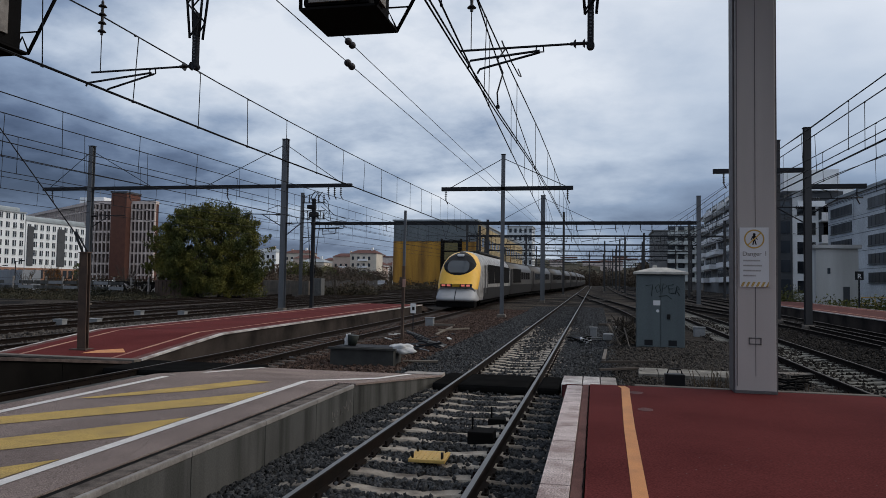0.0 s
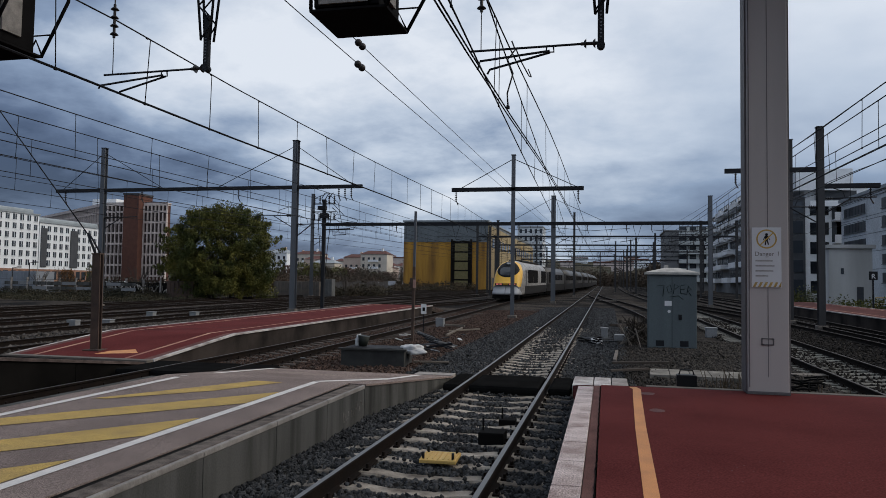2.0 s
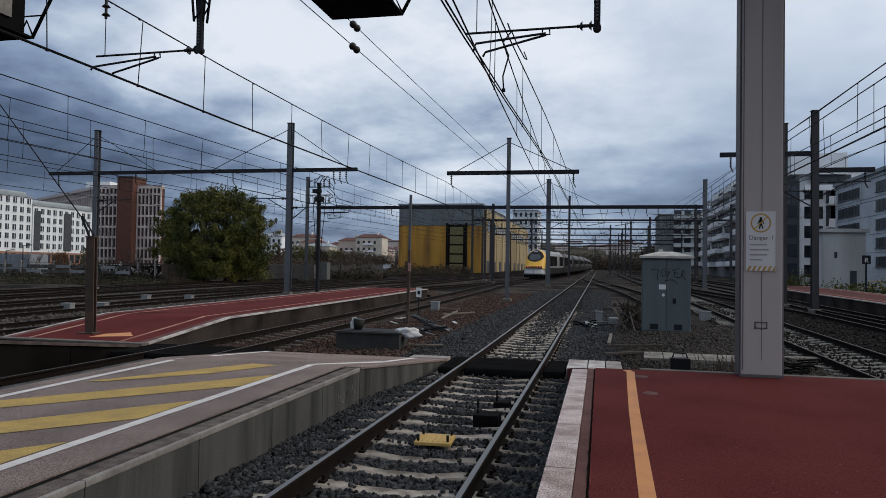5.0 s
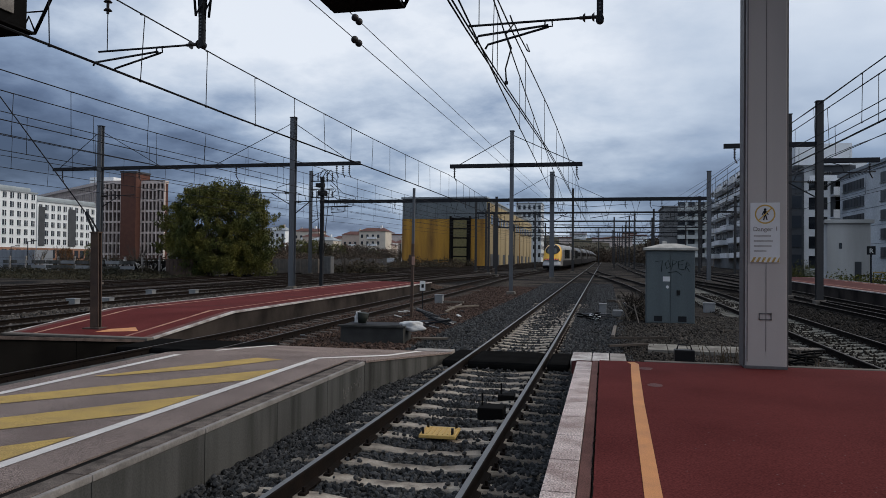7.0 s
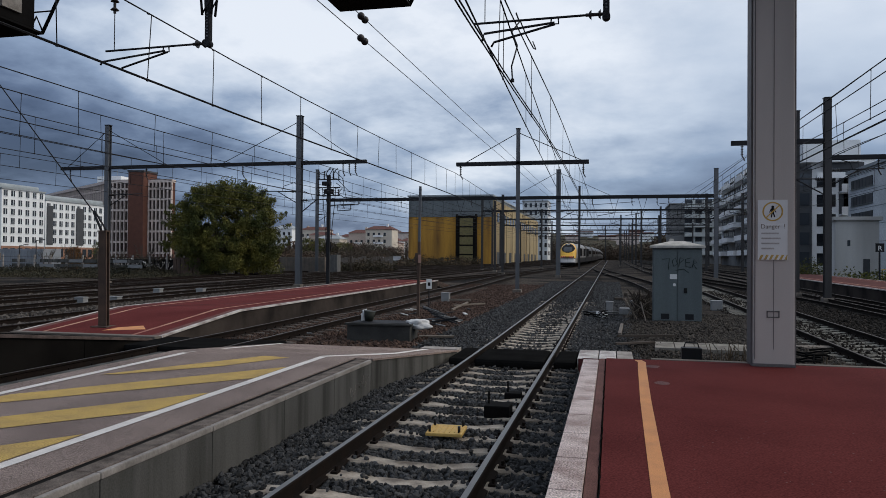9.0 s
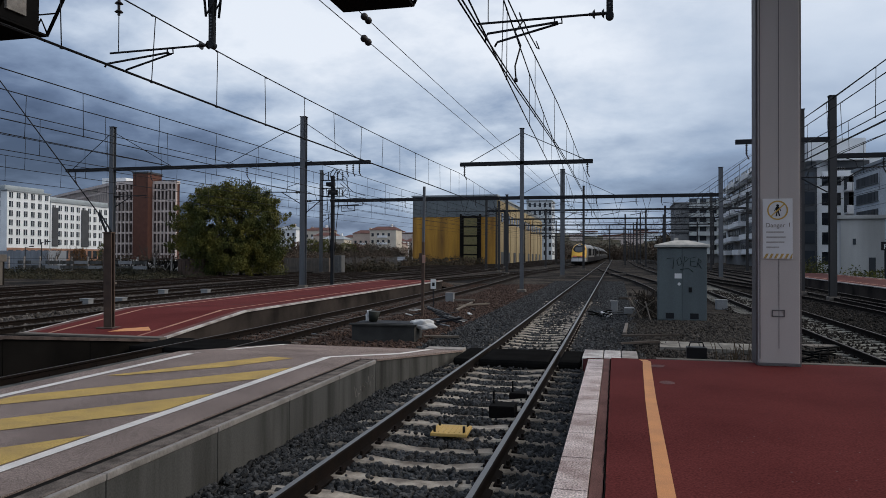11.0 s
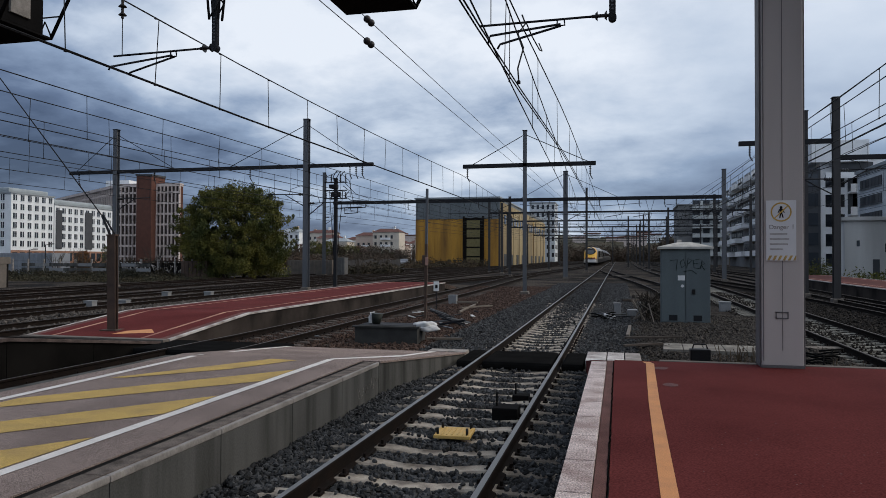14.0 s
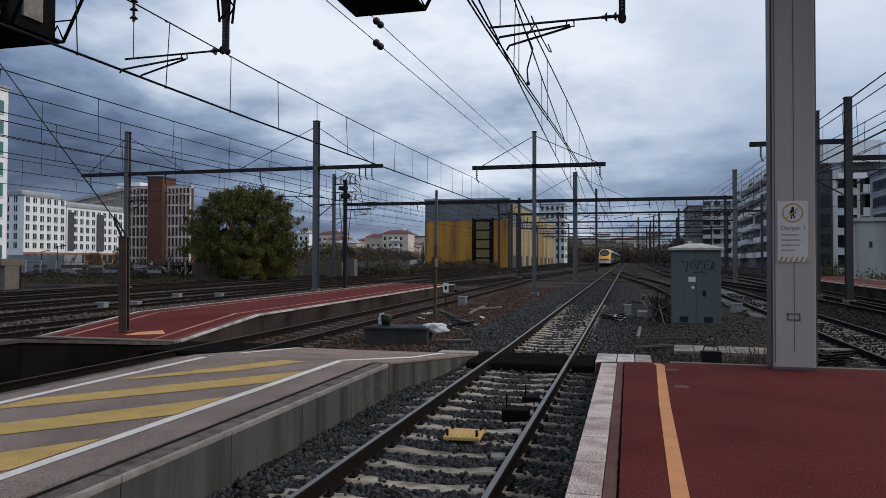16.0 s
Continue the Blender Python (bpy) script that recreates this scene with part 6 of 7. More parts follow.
def leaf_cloud(n, place, size, rnd):
    """Loose leaf blades, each a folded quad."""
    vs, fs = [], []
    for k in range(n):
        c = place(rnd)
        d = Vector((rnd.gauss(0, 1), rnd.gauss(0, 1), rnd.gauss(0, 0.8))).normalized()
        e = d.orthogonal().normalized()
        e = (Matrix.Rotation(rnd.uniform(0, 6.28), 3, d) @ e)
        s = size * rnd.uniform(0.6, 1.4)
        i = len(vs)
        vs += [c - d * s, c + e * s * 0.45, c + d * s, c - e * s * 0.45]
        fs.append((i, i + 1, i + 2, i + 3))
    return vs, fs


def big_tree(x, y, h, rx, label, n, seed, leaf=None, size=0.10):
    rnd = random.Random(seed)
    z = ground_z(y) - 0.25
    top = thing("tree", label, "tree", pose(x, y, z))
    bm = bmesh.new()
    lobes = []
    for k in range(7):
        base = Vector((rnd.uniform(-1.6, 1.6), rnd.uniform(-0.8, 0.8), 0))
        mid = base + Vector((rnd.uniform(-0.8, 0.8), rnd.uniform(-0.6, 0.6), h * 0.28))
        tube(bm, base, mid, 0.15, 7, 0.11)
        for j in range(6):
            a = rnd.uniform(0, 6.283)
            r = rx * math.sqrt(rnd.uniform(0.05, 0.8))
            t = Vector((r * math.cos(a), r * math.sin(a) * 0.75, h * rnd.uniform(0.35, 0.85)))
            tube(bm, mid, t, 0.07, 5, 0.02)
    part("trunk", bm, M_BARK, top)
    for k in range(330):
        a, u = rnd.uniform(0, 6.283), rnd.random()
        f = 0.05 + 0.90 * u
        # broad and low, with a rounded, uneven head
        prof = math.sqrt(max(0.0, 1 - max(0.0, (f - 0.45) / 0.55) ** 2.2)) * (0.80 + 0.2 * min(1.0, f / 0.3))
        edge = 0.90 + 0.22 * noise.noise(Vector((math.cos(a) * 1.6, math.sin(a) * 1.6, f * 4.0 + seed)))
        r = rx * prof * edge * math.sqrt(rnd.uniform(0.10, 1.0)) * 0.95
        lobes.append((Vector((r * math.cos(a), r * math.sin(a) * 0.75, h * f * (0.96 + 0.06 * rnd.random()))), rnd.uniform(0.30, 0.80) * rx / 5.5))

    # feathery sprays that stand out of the crown
    sprays = []
    for k in range(int(22 * rx)):
        a, f = rnd.uniform(0, 6.283), rnd.uniform(0.25, 0.97)
        prof = math.sqrt(max(0.0, 1 - max(0.0, (f - 0.45) / 0.55) ** 2.2))
        p = Vector((math.cos(a) * rx * prof * 0.88, math.sin(a) * rx * prof * 0.66, h * f))
        d = Vector((math.cos(a) * 0.8, math.sin(a) * 0.6, rnd.uniform(0.1, 1.1))).normalized()
        reach = rnd.uniform(0.3, 0.95) * rx / 6.3
        for j in range(4):
            sprays.append((p + d * reach * (j + 0.5) / 4, (0.34 - 0.06 * j) * rx / 6.3))

    vs, fs = [], []
    for k in range(n):
        c, r = rnd.choice(sprays if rnd.random() < 0.09 else lobes)
        d = Vector((rnd.gauss(0, 1), rnd.gauss(0, 1), rnd.gauss(0, 1)))
        p = c + d.normalized() * r * rnd.random() ** 0.45 * Vector((1, 1, 1.25)).length / 1.75
        p.z = max(p.z, 0.12)
        # narrow blades that hang a little
        d = Vector((rnd.gauss(0, 0.6), rnd.gauss(0, 0.6), rnd.gauss(-0.5, 0.7))).normalized()
        e = Matrix.Rotation(rnd.uniform(0, 6.28), 3, d) @ d.orthogonal().normalized()
        q = size * rnd.uniform(0.6, 1.5)
        i = len(vs)
        vs += [p - d * q, p + e * q * 0.36, p + d * q, p - e * q * 0.36]
        fs.append((i, i + 1, i + 2, i + 3))
    me = bpy.data.meshes.new("crown")
    me.from_pydata(vs, [], fs)
    me.materials.append(leaf or M_LEAF)
    share("crown", me, top)
    return top


big_tree(-35.0, 60.5, 8.6, 6.3, "broad green tree with a dense rounded crown beside the tracks", 135000, 4)
M_AUTUMN = leaf_material("rust_orange_leaves", (0.16, 0.070, 0.022), (0.10, 0.055, 0.02))
big_tree(-54.6, 64.0, 2.7, 1.1, "small bush with rust-orange autumn leaves behind the fence", 2500, 8, M_AUTUMN, 0.08)
big_tree(-50.6, 63.0, 3.3, 1.0, "small sparse green sapling behind the fence", 1500, 9, M_LEAF, 0.08)


def scrub(name, label, rows, seed, leaf, size, n):
    rnd = random.Random(seed)
    top = thing(name, label, "scrub", kind="stuff")

    def place(rn):
        x0, x1, y0, y1, h = rows[rn.randrange(len(rows))]
        x, y = rn.uniform(x0, x1), rn.uniform(y0, y1)
        k = 0.45 + 0.55 * noise.noise(Vector((x * 0.35, y * 0.35, 0))) + 0.3 * noise.noise(Vector((x * 1.2, y * 1.2, 4)))
        return Vector((x, y, ground_z(y) - 0.2 + rn.random() ** 1.4 * h * max(0.12, k + 0.25)))

    vs, fs = leaf_cloud(n, place, size, rnd)
    me = bpy.data.meshes.new(name)
    me.from_pydata(vs, [], fs)
    me.materials.append(leaf)
    share("foliage", me, top)


scrub("scrub", "brown and green scrub along the yard fence", [(-75, -44, 66, 74, 1.3), (-52, -40, 58, 66, 2.2), (-31, -24, 74, 80, 1.5)], 3, M_SCRUB, 0.13, 14000)
M_RUSTLEAF = leaf_material("red_brown_leaves", (0.070, 0.040, 0.028), (0.11, 0.058, 0.034))
rt = random.Random(44)
for k in range(13):
    y = rt.uniform(140, 215)
    big_tree((-0.47 + 0.175 * k / 14) * y + rt.uniform(-3, 3), y, rt.uniform(3.0, 5.6), rt.uniform(1.8, 3.4), "red-brown autumn tree far across the yard", 2600, 60 + k, (M_RUSTLEAF, M_SCRUB, M_LEAF)[k % 3], 0.15)
scrub("scrub", "brown scrub along the foot of the works building", [(-39.5, -24, 131, 136, 1.8), (-42, -24, 118, 124, 1.0)], 23, M_SCRUB, 0.16, 9000)
M_GRASS = mat("dull_trackside_grass", (0.034, 0.034, 0.022), 0.9, var=0.5, scale=0.4, fine=3, tint=(0.055, 0.045, 0.028), rand=0.2, bump=0)
scrub("grass", "dull rough grass between the yard tracks and the fence", [(-66, -34, 49, 57, 0.5), (-66, -38, 56, 58.5, 0.9)], 29, M_GRASS, 0.09, 26000)
scrub("hedge", "autumn scrub and trees far along the tracks", [(-60, -42, 120, 135, 2.6), (-130, -52, 200, 240, 4.6), (-100, -48, 150, 180, 5.0)], 7, M_FARSCRUB, 0.17, 90000)
scrub("hedge", "autumn trees in the distance along the line", [(-30, 26, 330, 350, 9.0), (13, 30, 210, 300, 9.0), (-60, -20, 300, 330, 9.0), (-170, -60, 330, 360, 9.0)], 9, M_FARSCRUB, 0.42, 90000)


def hill():
    """The wooded slope that closes the view."""
    bm = bmesh.new()
    xs, ys = np.arange(-460, 361, 12.0), np.arange(400, 761, 12.0)
    rows = []
    for y in ys:
        rise = smooth_step(400, 640, y)
        rows.append([bm.verts.new((x, y, 1.0 + rise * (21 + 5 * noise.noise(Vector((x * 0.008, y * 0.008, 1)))) + 3.0 * noise.noise(Vector((x * 0.06, y * 0.06, 3))) * min(1.0, rise * 6))) for x in xs])
    for a, b in zip(rows, rows[1:]):
        for k in range(len(xs) - 1):
            bm.faces.new((a[k], a[k + 1], b[k + 1], b[k]))
    tagged(part("hill", bm, mat("wooded_hillside", (0.060, 0.052, 0.036), 0.95, var=0.45, scale=0.06, fine=0.5, tint=(0.038, 0.040, 0.026), fine_var=0.5, bump=1.0, dist=1.5)), "distant wooded brown hillside", "hill", kind="structure")
    rn = random.Random(15)
    for k in range(46):
        x, y = rn.uniform(-260, 160), rn.uniform(430, 600)
        z = 1.0 + smooth_step(400, 640, y) * 21 - 1.5
        top = thing("hillside_house", "tiny pale house far off on the hillside", "house", pose(x, y, z), group="houses on the hill")
        w, h = rn.uniform(7, 16), rn.uniform(4, 8)
        part("wall", bx(-w / 2, w / 2, -4, 4, -2, h), rn.choice((M_WHITEBLD, M_COPING, M_CONCGRID)), top)
        part("roof", bx(-w / 2 - 0.4, w / 2 + 0.4, -4.4, 4.4, h, h + 1.0, 0.3), M_HILLROOF, top)


M_HILLROOF = mat("dull_red_roof", (0.15, 0.075, 0.06), 0.9, var=0.3, scale=0.3)
hill()
scrub("weeds", "green weeds before the annex and far platform", [(18, 27, 62, 66, 1.4), (17, 24, 84, 92, 1.8)], 11, M_LEAF, 0.11, 5000)


# ---- train ----
def section(w, roof, base, shoulder, nose=1.0):
    """Half outline of the body, from the sill up to the roof ridge."""
    return [(w * 0.94, base), (w, base + 0.45), (w, base + 1.3), (w * 0.985, shoulder), (w * 0.90, shoulder + 0.32), (w * 0.62, roof - 0.10), (0.0, roof)]


def loft(bm, rings, mats):
    """rings: (y, half outline). Material by ring and height."""
    made = []
    for y, half in rings:
        pts = [(x, z) for x, z in half] + [(-x, z) for x, z in half[-2::-1]]
        made.append([bm.verts.new((x, y, z)) for x, z in pts])
    n = len(made[0])
    for k, (a, b) in enumerate(zip(made, made[1:])):
        for i in range(n - 1):
            f = bm.faces.new((a[i], a[i + 1], b[i + 1], b[i]))
            f.smooth = True
            f.material_index = mats(k, min(i, n - 2 - i))
        bm.faces.new((a[n - 1], a[0], b[0], b[n - 1]))
    bm.faces.new(made[0][::-1])
    bm.faces.new(made[-1])
    bmesh.ops.recalc_face_normals(bm, faces=bm.faces)
    return bm


def bogie(parent, y):
    b = part("bogie", bx(-1.15, 1.15, y - 1.5, y + 1.5, 0.35, 0.85, 0.08), M_UNDER, parent)
    for dy in (-1.35, 1.35):
        for s in (-1, 1):
            part("wheel", tube(bmesh.new(), (s * 0.70, y + dy, 0.46), (s * 0.83, y + dy, 0.46), 0.45, 20), M_UNDER, b)


def power_car():
    """The nose looks along -y, at y = 0; the car stands behind it."""
    top = thing("power_car", "white and yellow high-speed train power car with rounded nose", "train")
    knots = [(0.0, 1.20, 1.62), (0.22, 1.28, 1.84), (0.55, 1.33, 2.24), (0.95, 1.36, 2.76), (1.4, 1.375, 3.20), (2.0, 1.39, 3.56), (2.8, 1.40, 3.78), (4.0, 1.40, 3.86), (22.1, 1.40, 3.86)]
    base = 0.55
    ys = [0.022 * k for k in range(150)] + [3.4, 3.7, 4.0] + [4.0 + 18.1 * k / 8 for k in range(1, 9)]
    grid = []
    for y in ys:
        i = max(k for k in range(len(knots) - 1) if knots[k][0] <= y + 1e-6)
        (ya, wa, ra), (yb, wb, rb) = knots[i], knots[i + 1]
        t = (y - ya) / (yb - ya)
        w, roof = wa + (wb - wa) * t, ra + (rb - ra) * t
        sh = min(2.45, base + (roof - base) * 0.52)
        half = [(w * 0.95, base)] + [(w, base + 0.2 + (sh - base - 0.2) * k / 30) for k in range(31)]
        for k in range(1, 45):
            a = math.pi / 2 * k / 44
            half.append((w * math.cos(a) ** 0.86, sh + (roof - sh) * math.sin(a) ** 0.86))
        ring = half + [(-x, z) for x, z in half[-2::-1]]
        back = max(0.0, 1 - y / 3.2)
        grid.append([(x, y + 0.42 * back * abs(x / 1.4) ** 2.4, z) for x, z in ring])
    # grimy white flanks, yellow hood, dark glazed hood top
    shells = {"body": bmesh.new(), "hood": bmesh.new(), "windscreen": bmesh.new()}
    corners = {name: {} for name in shells}

    def face(name, ids):
        bm, known = shells[name], corners[name]
        vs = []
        for r, c in ids:
            if (r, c) not in known:
                known[(r, c)] = bm.verts.new(grid[r][c])
            vs.append(known[(r, c)])
        bm.faces.new(vs).smooth = True

    n = len(grid[0])
    for r in range(len(grid) - 1):
        for c in range(n - 1):
            q = [Vector(grid[a][b]) for a, b in ((r, c), (r, c + 1), (r + 1, c + 1), (r + 1, c))]
            m = (q[0] + q[1] + q[2] + q[3]) / 4
            low = 2.96 - 0.78 * math.sqrt(max(0.0, 1 - (m.x / 1.10) ** 2))
            if m.z > low and abs(m.x) < 1.08 and m.y < 1.75 + 1.2 * (1 - abs(m.x) / 1.1):
                name = "windscreen"
            elif m.y < 0.80 + (m.z - 1.3) * 0.95:
                name = "hood" if m.z > 1.28 else "body"
            else:
                name = "body"
            face(name, ((r, c), (r, c + 1), (r + 1, c + 1), (r + 1, c)))
    shells["body"].faces.new([shells["body"].verts.new(v) for v in grid[0][::-1]])
    shells["body"].faces.new([shells["body"].verts.new(v) for v in grid[-1]])
    for bm in shells.values():
        bmesh.ops.recalc_face_normals(bm, faces=bm.faces)
    body = part("body", shells["body"], M_TRAIN_W, top, "grimy white body")
    part("hood", shells["hood"], M_TRAIN_Y, top, "yellow nose hood")
    part("windscreen", shells["windscreen"], M_CABDARK, top, "dark wraparound windscreen")
    part("body_sill", bx(-1.3, 1.3, 2.0, 22.0, 0.50, 0.56), M_TRAIN_D, body)
    # inner pane, a little clearer than its dark surround
    bm = bmesh.new()
    rows = []
    for j in range(9):
        z = 2.36 + 0.80 * j / 8
        y = 0.55 + (z - 2.24) * 0.77 if z < 2.76 else 0.95 + (z - 2.76) * 1.02
        w = 0.72 * math.sqrt(1 - 0.55 * abs(j / 4 - 1) ** 3)
        rows.append([bm.verts.new((w * u, y - 0.05 + 0.42 * max(0.0, 1 - y / 3.2) * abs(w * u / 1.4) ** 2.4, z)) for u in (-1, -0.6, -0.2, 0.2, 0.6, 1)])
    for a, b in zip(rows, rows[1:]):
        for k in range(5):
            bm.faces.new((a[k], a[k + 1], b[k + 1], b[k])).smooth = True
    part("pane", bm, M_CABPANE, top, "clear windscreen pane")
    # cowl over the coupler, flared towards its foot
    bm = bmesh.new()
    levels = []
    for zz, k, q in ((0.50, 0.95, 0.80), (0.56, 0.995, 0.97), (0.66, 1.0, 1.0), (0.78, 0.985, 0.94), (0.95, 0.955, 0.80), (1.15, 0.93, 0.62), (1.34, 0.91, 0.46), (1.40, 0.88, 0.36)):
        ring = []
        for j in range(25):
            a = math.pi * j / 24
            u = math.copysign(abs(math.cos(a)) ** 0.62, math.cos(a))
            ring.append(bm.verts.new((1.37 * k * u, 0.75 - 1.15 * q * math.sin(a) ** 0.62, zz)))
        ring += [bm.verts.new((-1.37 * k, 1.3, zz)), bm.verts.new((1.37 * k, 1.3, zz))]
        levels.append(ring)
    bm.faces.new(levels[0][::-1])
    bm.faces.new(levels[-1])
    for lo, hi in zip(levels, levels[1:]):
        for i in range(len(lo)):
            bm.faces.new((lo[i], lo[(i + 1) % len(lo)], hi[(i + 1) % len(lo)], hi[i])).smooth = True
    bmesh.ops.recalc_face_normals(bm, faces=bm.faces)
    cowl = part("bumper", bm, M_BUMPER, top, "silver-white coupler cowl")
    part("cowl_split", cable(bmesh.new(), [(0, -0.38, 0.56), (0, -0.41, 0.66), (0, -0.34, 0.79), (0, -0.185, 0.96), (0, 0.03, 1.16), (0, 0.21, 1.31)], 0.022, 6), M_UNDER, cowl)
    part("plough", bx(-1.25, 1.25, -0.12, 0.9, 0.14, 0.52, 0.06), M_UNDER, top)
    part("roof_lamp", bx(-0.22, 0.22, 1.75, 2.1, 3.44, 3.60, 0.05), M_SIGN, top)
    for s in (-1, 1):
        l = part("lamp_strip", bx(*sorted((s * 0.26, s * 1.02)), -0.05, 0.40, 1.42, 1.62, 0.03), M_DARKSTEEL, top)
        for q in (0.46, 0.80):
            part("tail_lamp", bx(s * q - 0.12, s * q + 0.12, -0.075, -0.045, 1.46, 1.58, 0.01), M_TAIL, l)
    part("nose_badge", bx(-0.24, 0.24, -0.06, 0.2, 1.43, 1.61, 0.02), M_BADGE, top)
    for s in (-1, 1):
        x0, x1 = sorted((s * 1.395, s * 1.414))
        for a, b in ((5.6, 9.4), (9.6, 13.4), (16.6, 21.4)):
            part("side_grille", bx(x0, x1, a, b, 1.62, 3.0), M_UNDER, top, "black side grille")
        part("cab_door", bx(x0, x1, 3.7, 4.4, 1.0, 2.9), M_COACH, top)
        part("door_post", bx(x0, x1, 5.2, 5.4, 0.9, 2.95), M_UNDER, top)
        part("lower_band", bx(x0, x1, 3.0, 22.0, 0.56, 1.36), M_TRAIN_D, top, "dark blue-grey lower band")
    part("underframe", bx(-1.2, 1.2, 3.0, 21.6, 0.30, 0.55), M_UNDER, top)
    part("roof_equipment", bx(-0.7, 0.7, 6, 20.5, 3.82, 3.98, 0.05), M_TRAIN_D, top)
    for y in (4.0, 18.6):
        bogie(top, y)
    return top


M_CABPANE = glass_mat("clear_cab_pane", (0.035, 0.042, 0.05), 0.10)
M_CABDARK = mat("black_hood_glazing", (0.010, 0.010, 0.012), 0.5, var=0.1, fine_var=0.05, bump=0, gloss=0.08)
M_BADGE = mat("dull_gold_badge", (0.40, 0.22, 0.02), 0.5, var=0.1, bump=0)


def coach(motor=False):
    top = thing("train_coach", "silver-white high-speed train coach with dark luggage bay panels" if motor else "silver-white high-speed train coach with dark window band", "train", group="train coaches")
    bm = bmesh.new()
    half = section(1.40, 3.66, 0.55, 2.75)
    loft(bm, [(0.25, half), (18.45, half)], lambda k, i: 1 if i == 0 else 0)
    part("body", bm, [M_COACH, M_TRAIN_D], top)
    for s in (-1, 1):
        x0, x1 = sorted((s * 1.394, s * 1.410))
        part("lower_band", bx(x0, x1, 0.3, 18.4, 0.56, 1.45), M_TRAIN_D, top)
        for k in range(3 if motor else 0, 7):
            y = 2.6 + 2.0 * k
            part("window", bx(x0, x1, y, y + 1.7, 1.95, 2.70), M_GLASS, top)
        if motor:
            part("luggage_panel", bx(x0, x1, 2.4, 8.2, 1.62, 3.0), M_UNDER, top, "black luggage bay panel")
        part("door", bx(x0, x1, 0.9, 1.8, 0.95, 2.95), M_TRAIN_D, top)
    part("gangway", bx(-1.0, 1.0, -0.05, 0.25, 0.8, 3.4), M_UNDER, top)
    part("underframe", bx(-1.2, 1.2, 0.5, 18.2, 0.30, 0.60), M_UNDER, top)
    part("roof_rib", bx(-0.5, 0.5, 1.0, 17.6, 3.60, 3.70, 0.03), M_TRAIN_D, top)
    bogie(top, 18.6)
    return top


TRAIN = [power_car(), coach(True), coach()]
TRAIN += [copy_thing(TRAIN[2], Matrix.Identity(4)) for k in range(9)]
# seconds and the distance of the nose along the line
TRAIN_WAY = [(0.0, 45.4), (0.5, 51.4), (1.0, 57.2), (1.5, 62.6), (2.0, 67.7), (2.5, 72.5), (3.0, 77.1), (3.5, 81.4), (4.0, 85.5), (5.0, 93.0), (6.0, 100.0), (6.5, 103.2), (7.0, 106.3), (8.0, 112.3), (9.0, 118.6), (10.0, 125.0), (11.5, 134.5), (13.0, 145.2), (14.5, 155.6), (16.0, 165.4)]


def motions():
    starts = [0.0] + [22.2 + 18.7 * k for k in range(11)]
    lengths = [22.2] + [18.7] * 11
    for car, s, length in zip(TRAIN, starts, lengths):
        rows = []
        for t, y in TRAIN_WAY:
            a, b = y + s, y + s + length
            p, q = Vector((train_line(a), a, ground_z(a))), Vector((train_line(b), b, ground_z(b)))
            d = (q - p).normalized()
            right = d.cross(Vector((0, 0, 1))).normalized()
            up = right.cross(d)
            m = Matrix((right, d, up)).transposed().to_4x4()
            m.translation = p
            rows.append((t, m))
        walk(car, rows)


# ---- clutter along the tracks ----
def plank(x, y, length, w, h, rz, label, material, z=0.0, tilt=0.0, name="plank"):
    ob = part(name, bx(-length / 2, length / 2, -w / 2, w / 2, 0, h, min(w, h) * 0.15), material)
    ob.matrix_basis = pose(x, y, ground_z(y) - 0.19 + z, 0, tilt, rz)
    return tagged(ob, label, name)


M_WOOD = mat("weathered_wood", (0.17, 0.145, 0.12), 0.9, var=0.35, scale=4, tint=(0.14, 0.12, 0.10))
plank(-5.88, 28.2, 4.6, 0.08, 0.07, 94, "weathered timber plank lying on rusty ballast", M_WOOD, 0.05)
plank(-5.6, 28.7, 2.0, 0.07, 0.06, 62, "weathered timber plank lying on rusty ballast", M_WOOD, 0.08)
plank(-6.45, 30.8, 0.95, 0.10, 0.08, -6, "weathered timber plank lying on rusty ballast", M_WOOD, 0.10)
plank(-4.35, 17.9, 0.9, 0.10, 0.05, 12, "pale plank beside the cable box", M_WOOD, 0.03)
plank(-5.3, 20.4, 1.1, 0.06, 0.05, 40, "dark iron bar among the scrap", M_DARKSTEEL, 0.12, 8, "iron_bar")
plank(-5.05, 21.3, 1.4, 0.06, 0.06, -28, "dark iron bar among the scrap", M_DARKSTEEL, 0.10, -10, "iron_bar")
plank(-4.8, 21.9, 1.0, 0.05, 0.05, 65, "pale steel strip among the scrap", M_GALV, 0.14, 12, "iron_bar")
plank(-5.6, 21.6, 1.2, 0.05, 0.05, 5, "pale steel strip among the scrap", M_GALV, 0.10, -6, "iron_bar")
plank(0.28, 21.3, 3.0, 0.09, 0.08, 88, "pale concrete kerb half buried in ballast", M_COPING, 0.0, 0, "kerb")
plank(0.30, 76.0, 1.9, 0.5, 0.10, 3, "pale concrete slab beside the main track", M_COPING, 0.05, 0, "slab")
plank(0.85, 18.6, 1.5, 0.06, 0.05, 20, "long dark lath on the rubble", M_WOODSL, 0.14)
plank(0.55, 17.2, 1.1, 0.07, 0.05, 36, "short dark lath on the rubble", M_WOODSL, 0.12)
rnd = random.Random(21)
for k in range(9):
    plank(-5.75 + 0.11 * k, 22.8 - 0.16 * k, rnd.uniform(0.5, 0.9), 0.07, 0.05, 12 + rnd.uniform(-9, 9), "dark iron bar stacked among the scrap", M_GALV if k % 4 == 1 else M_DARKSTEEL, 0.34 - 0.03 * k, rnd.uniform(8, 22), "iron_bar")
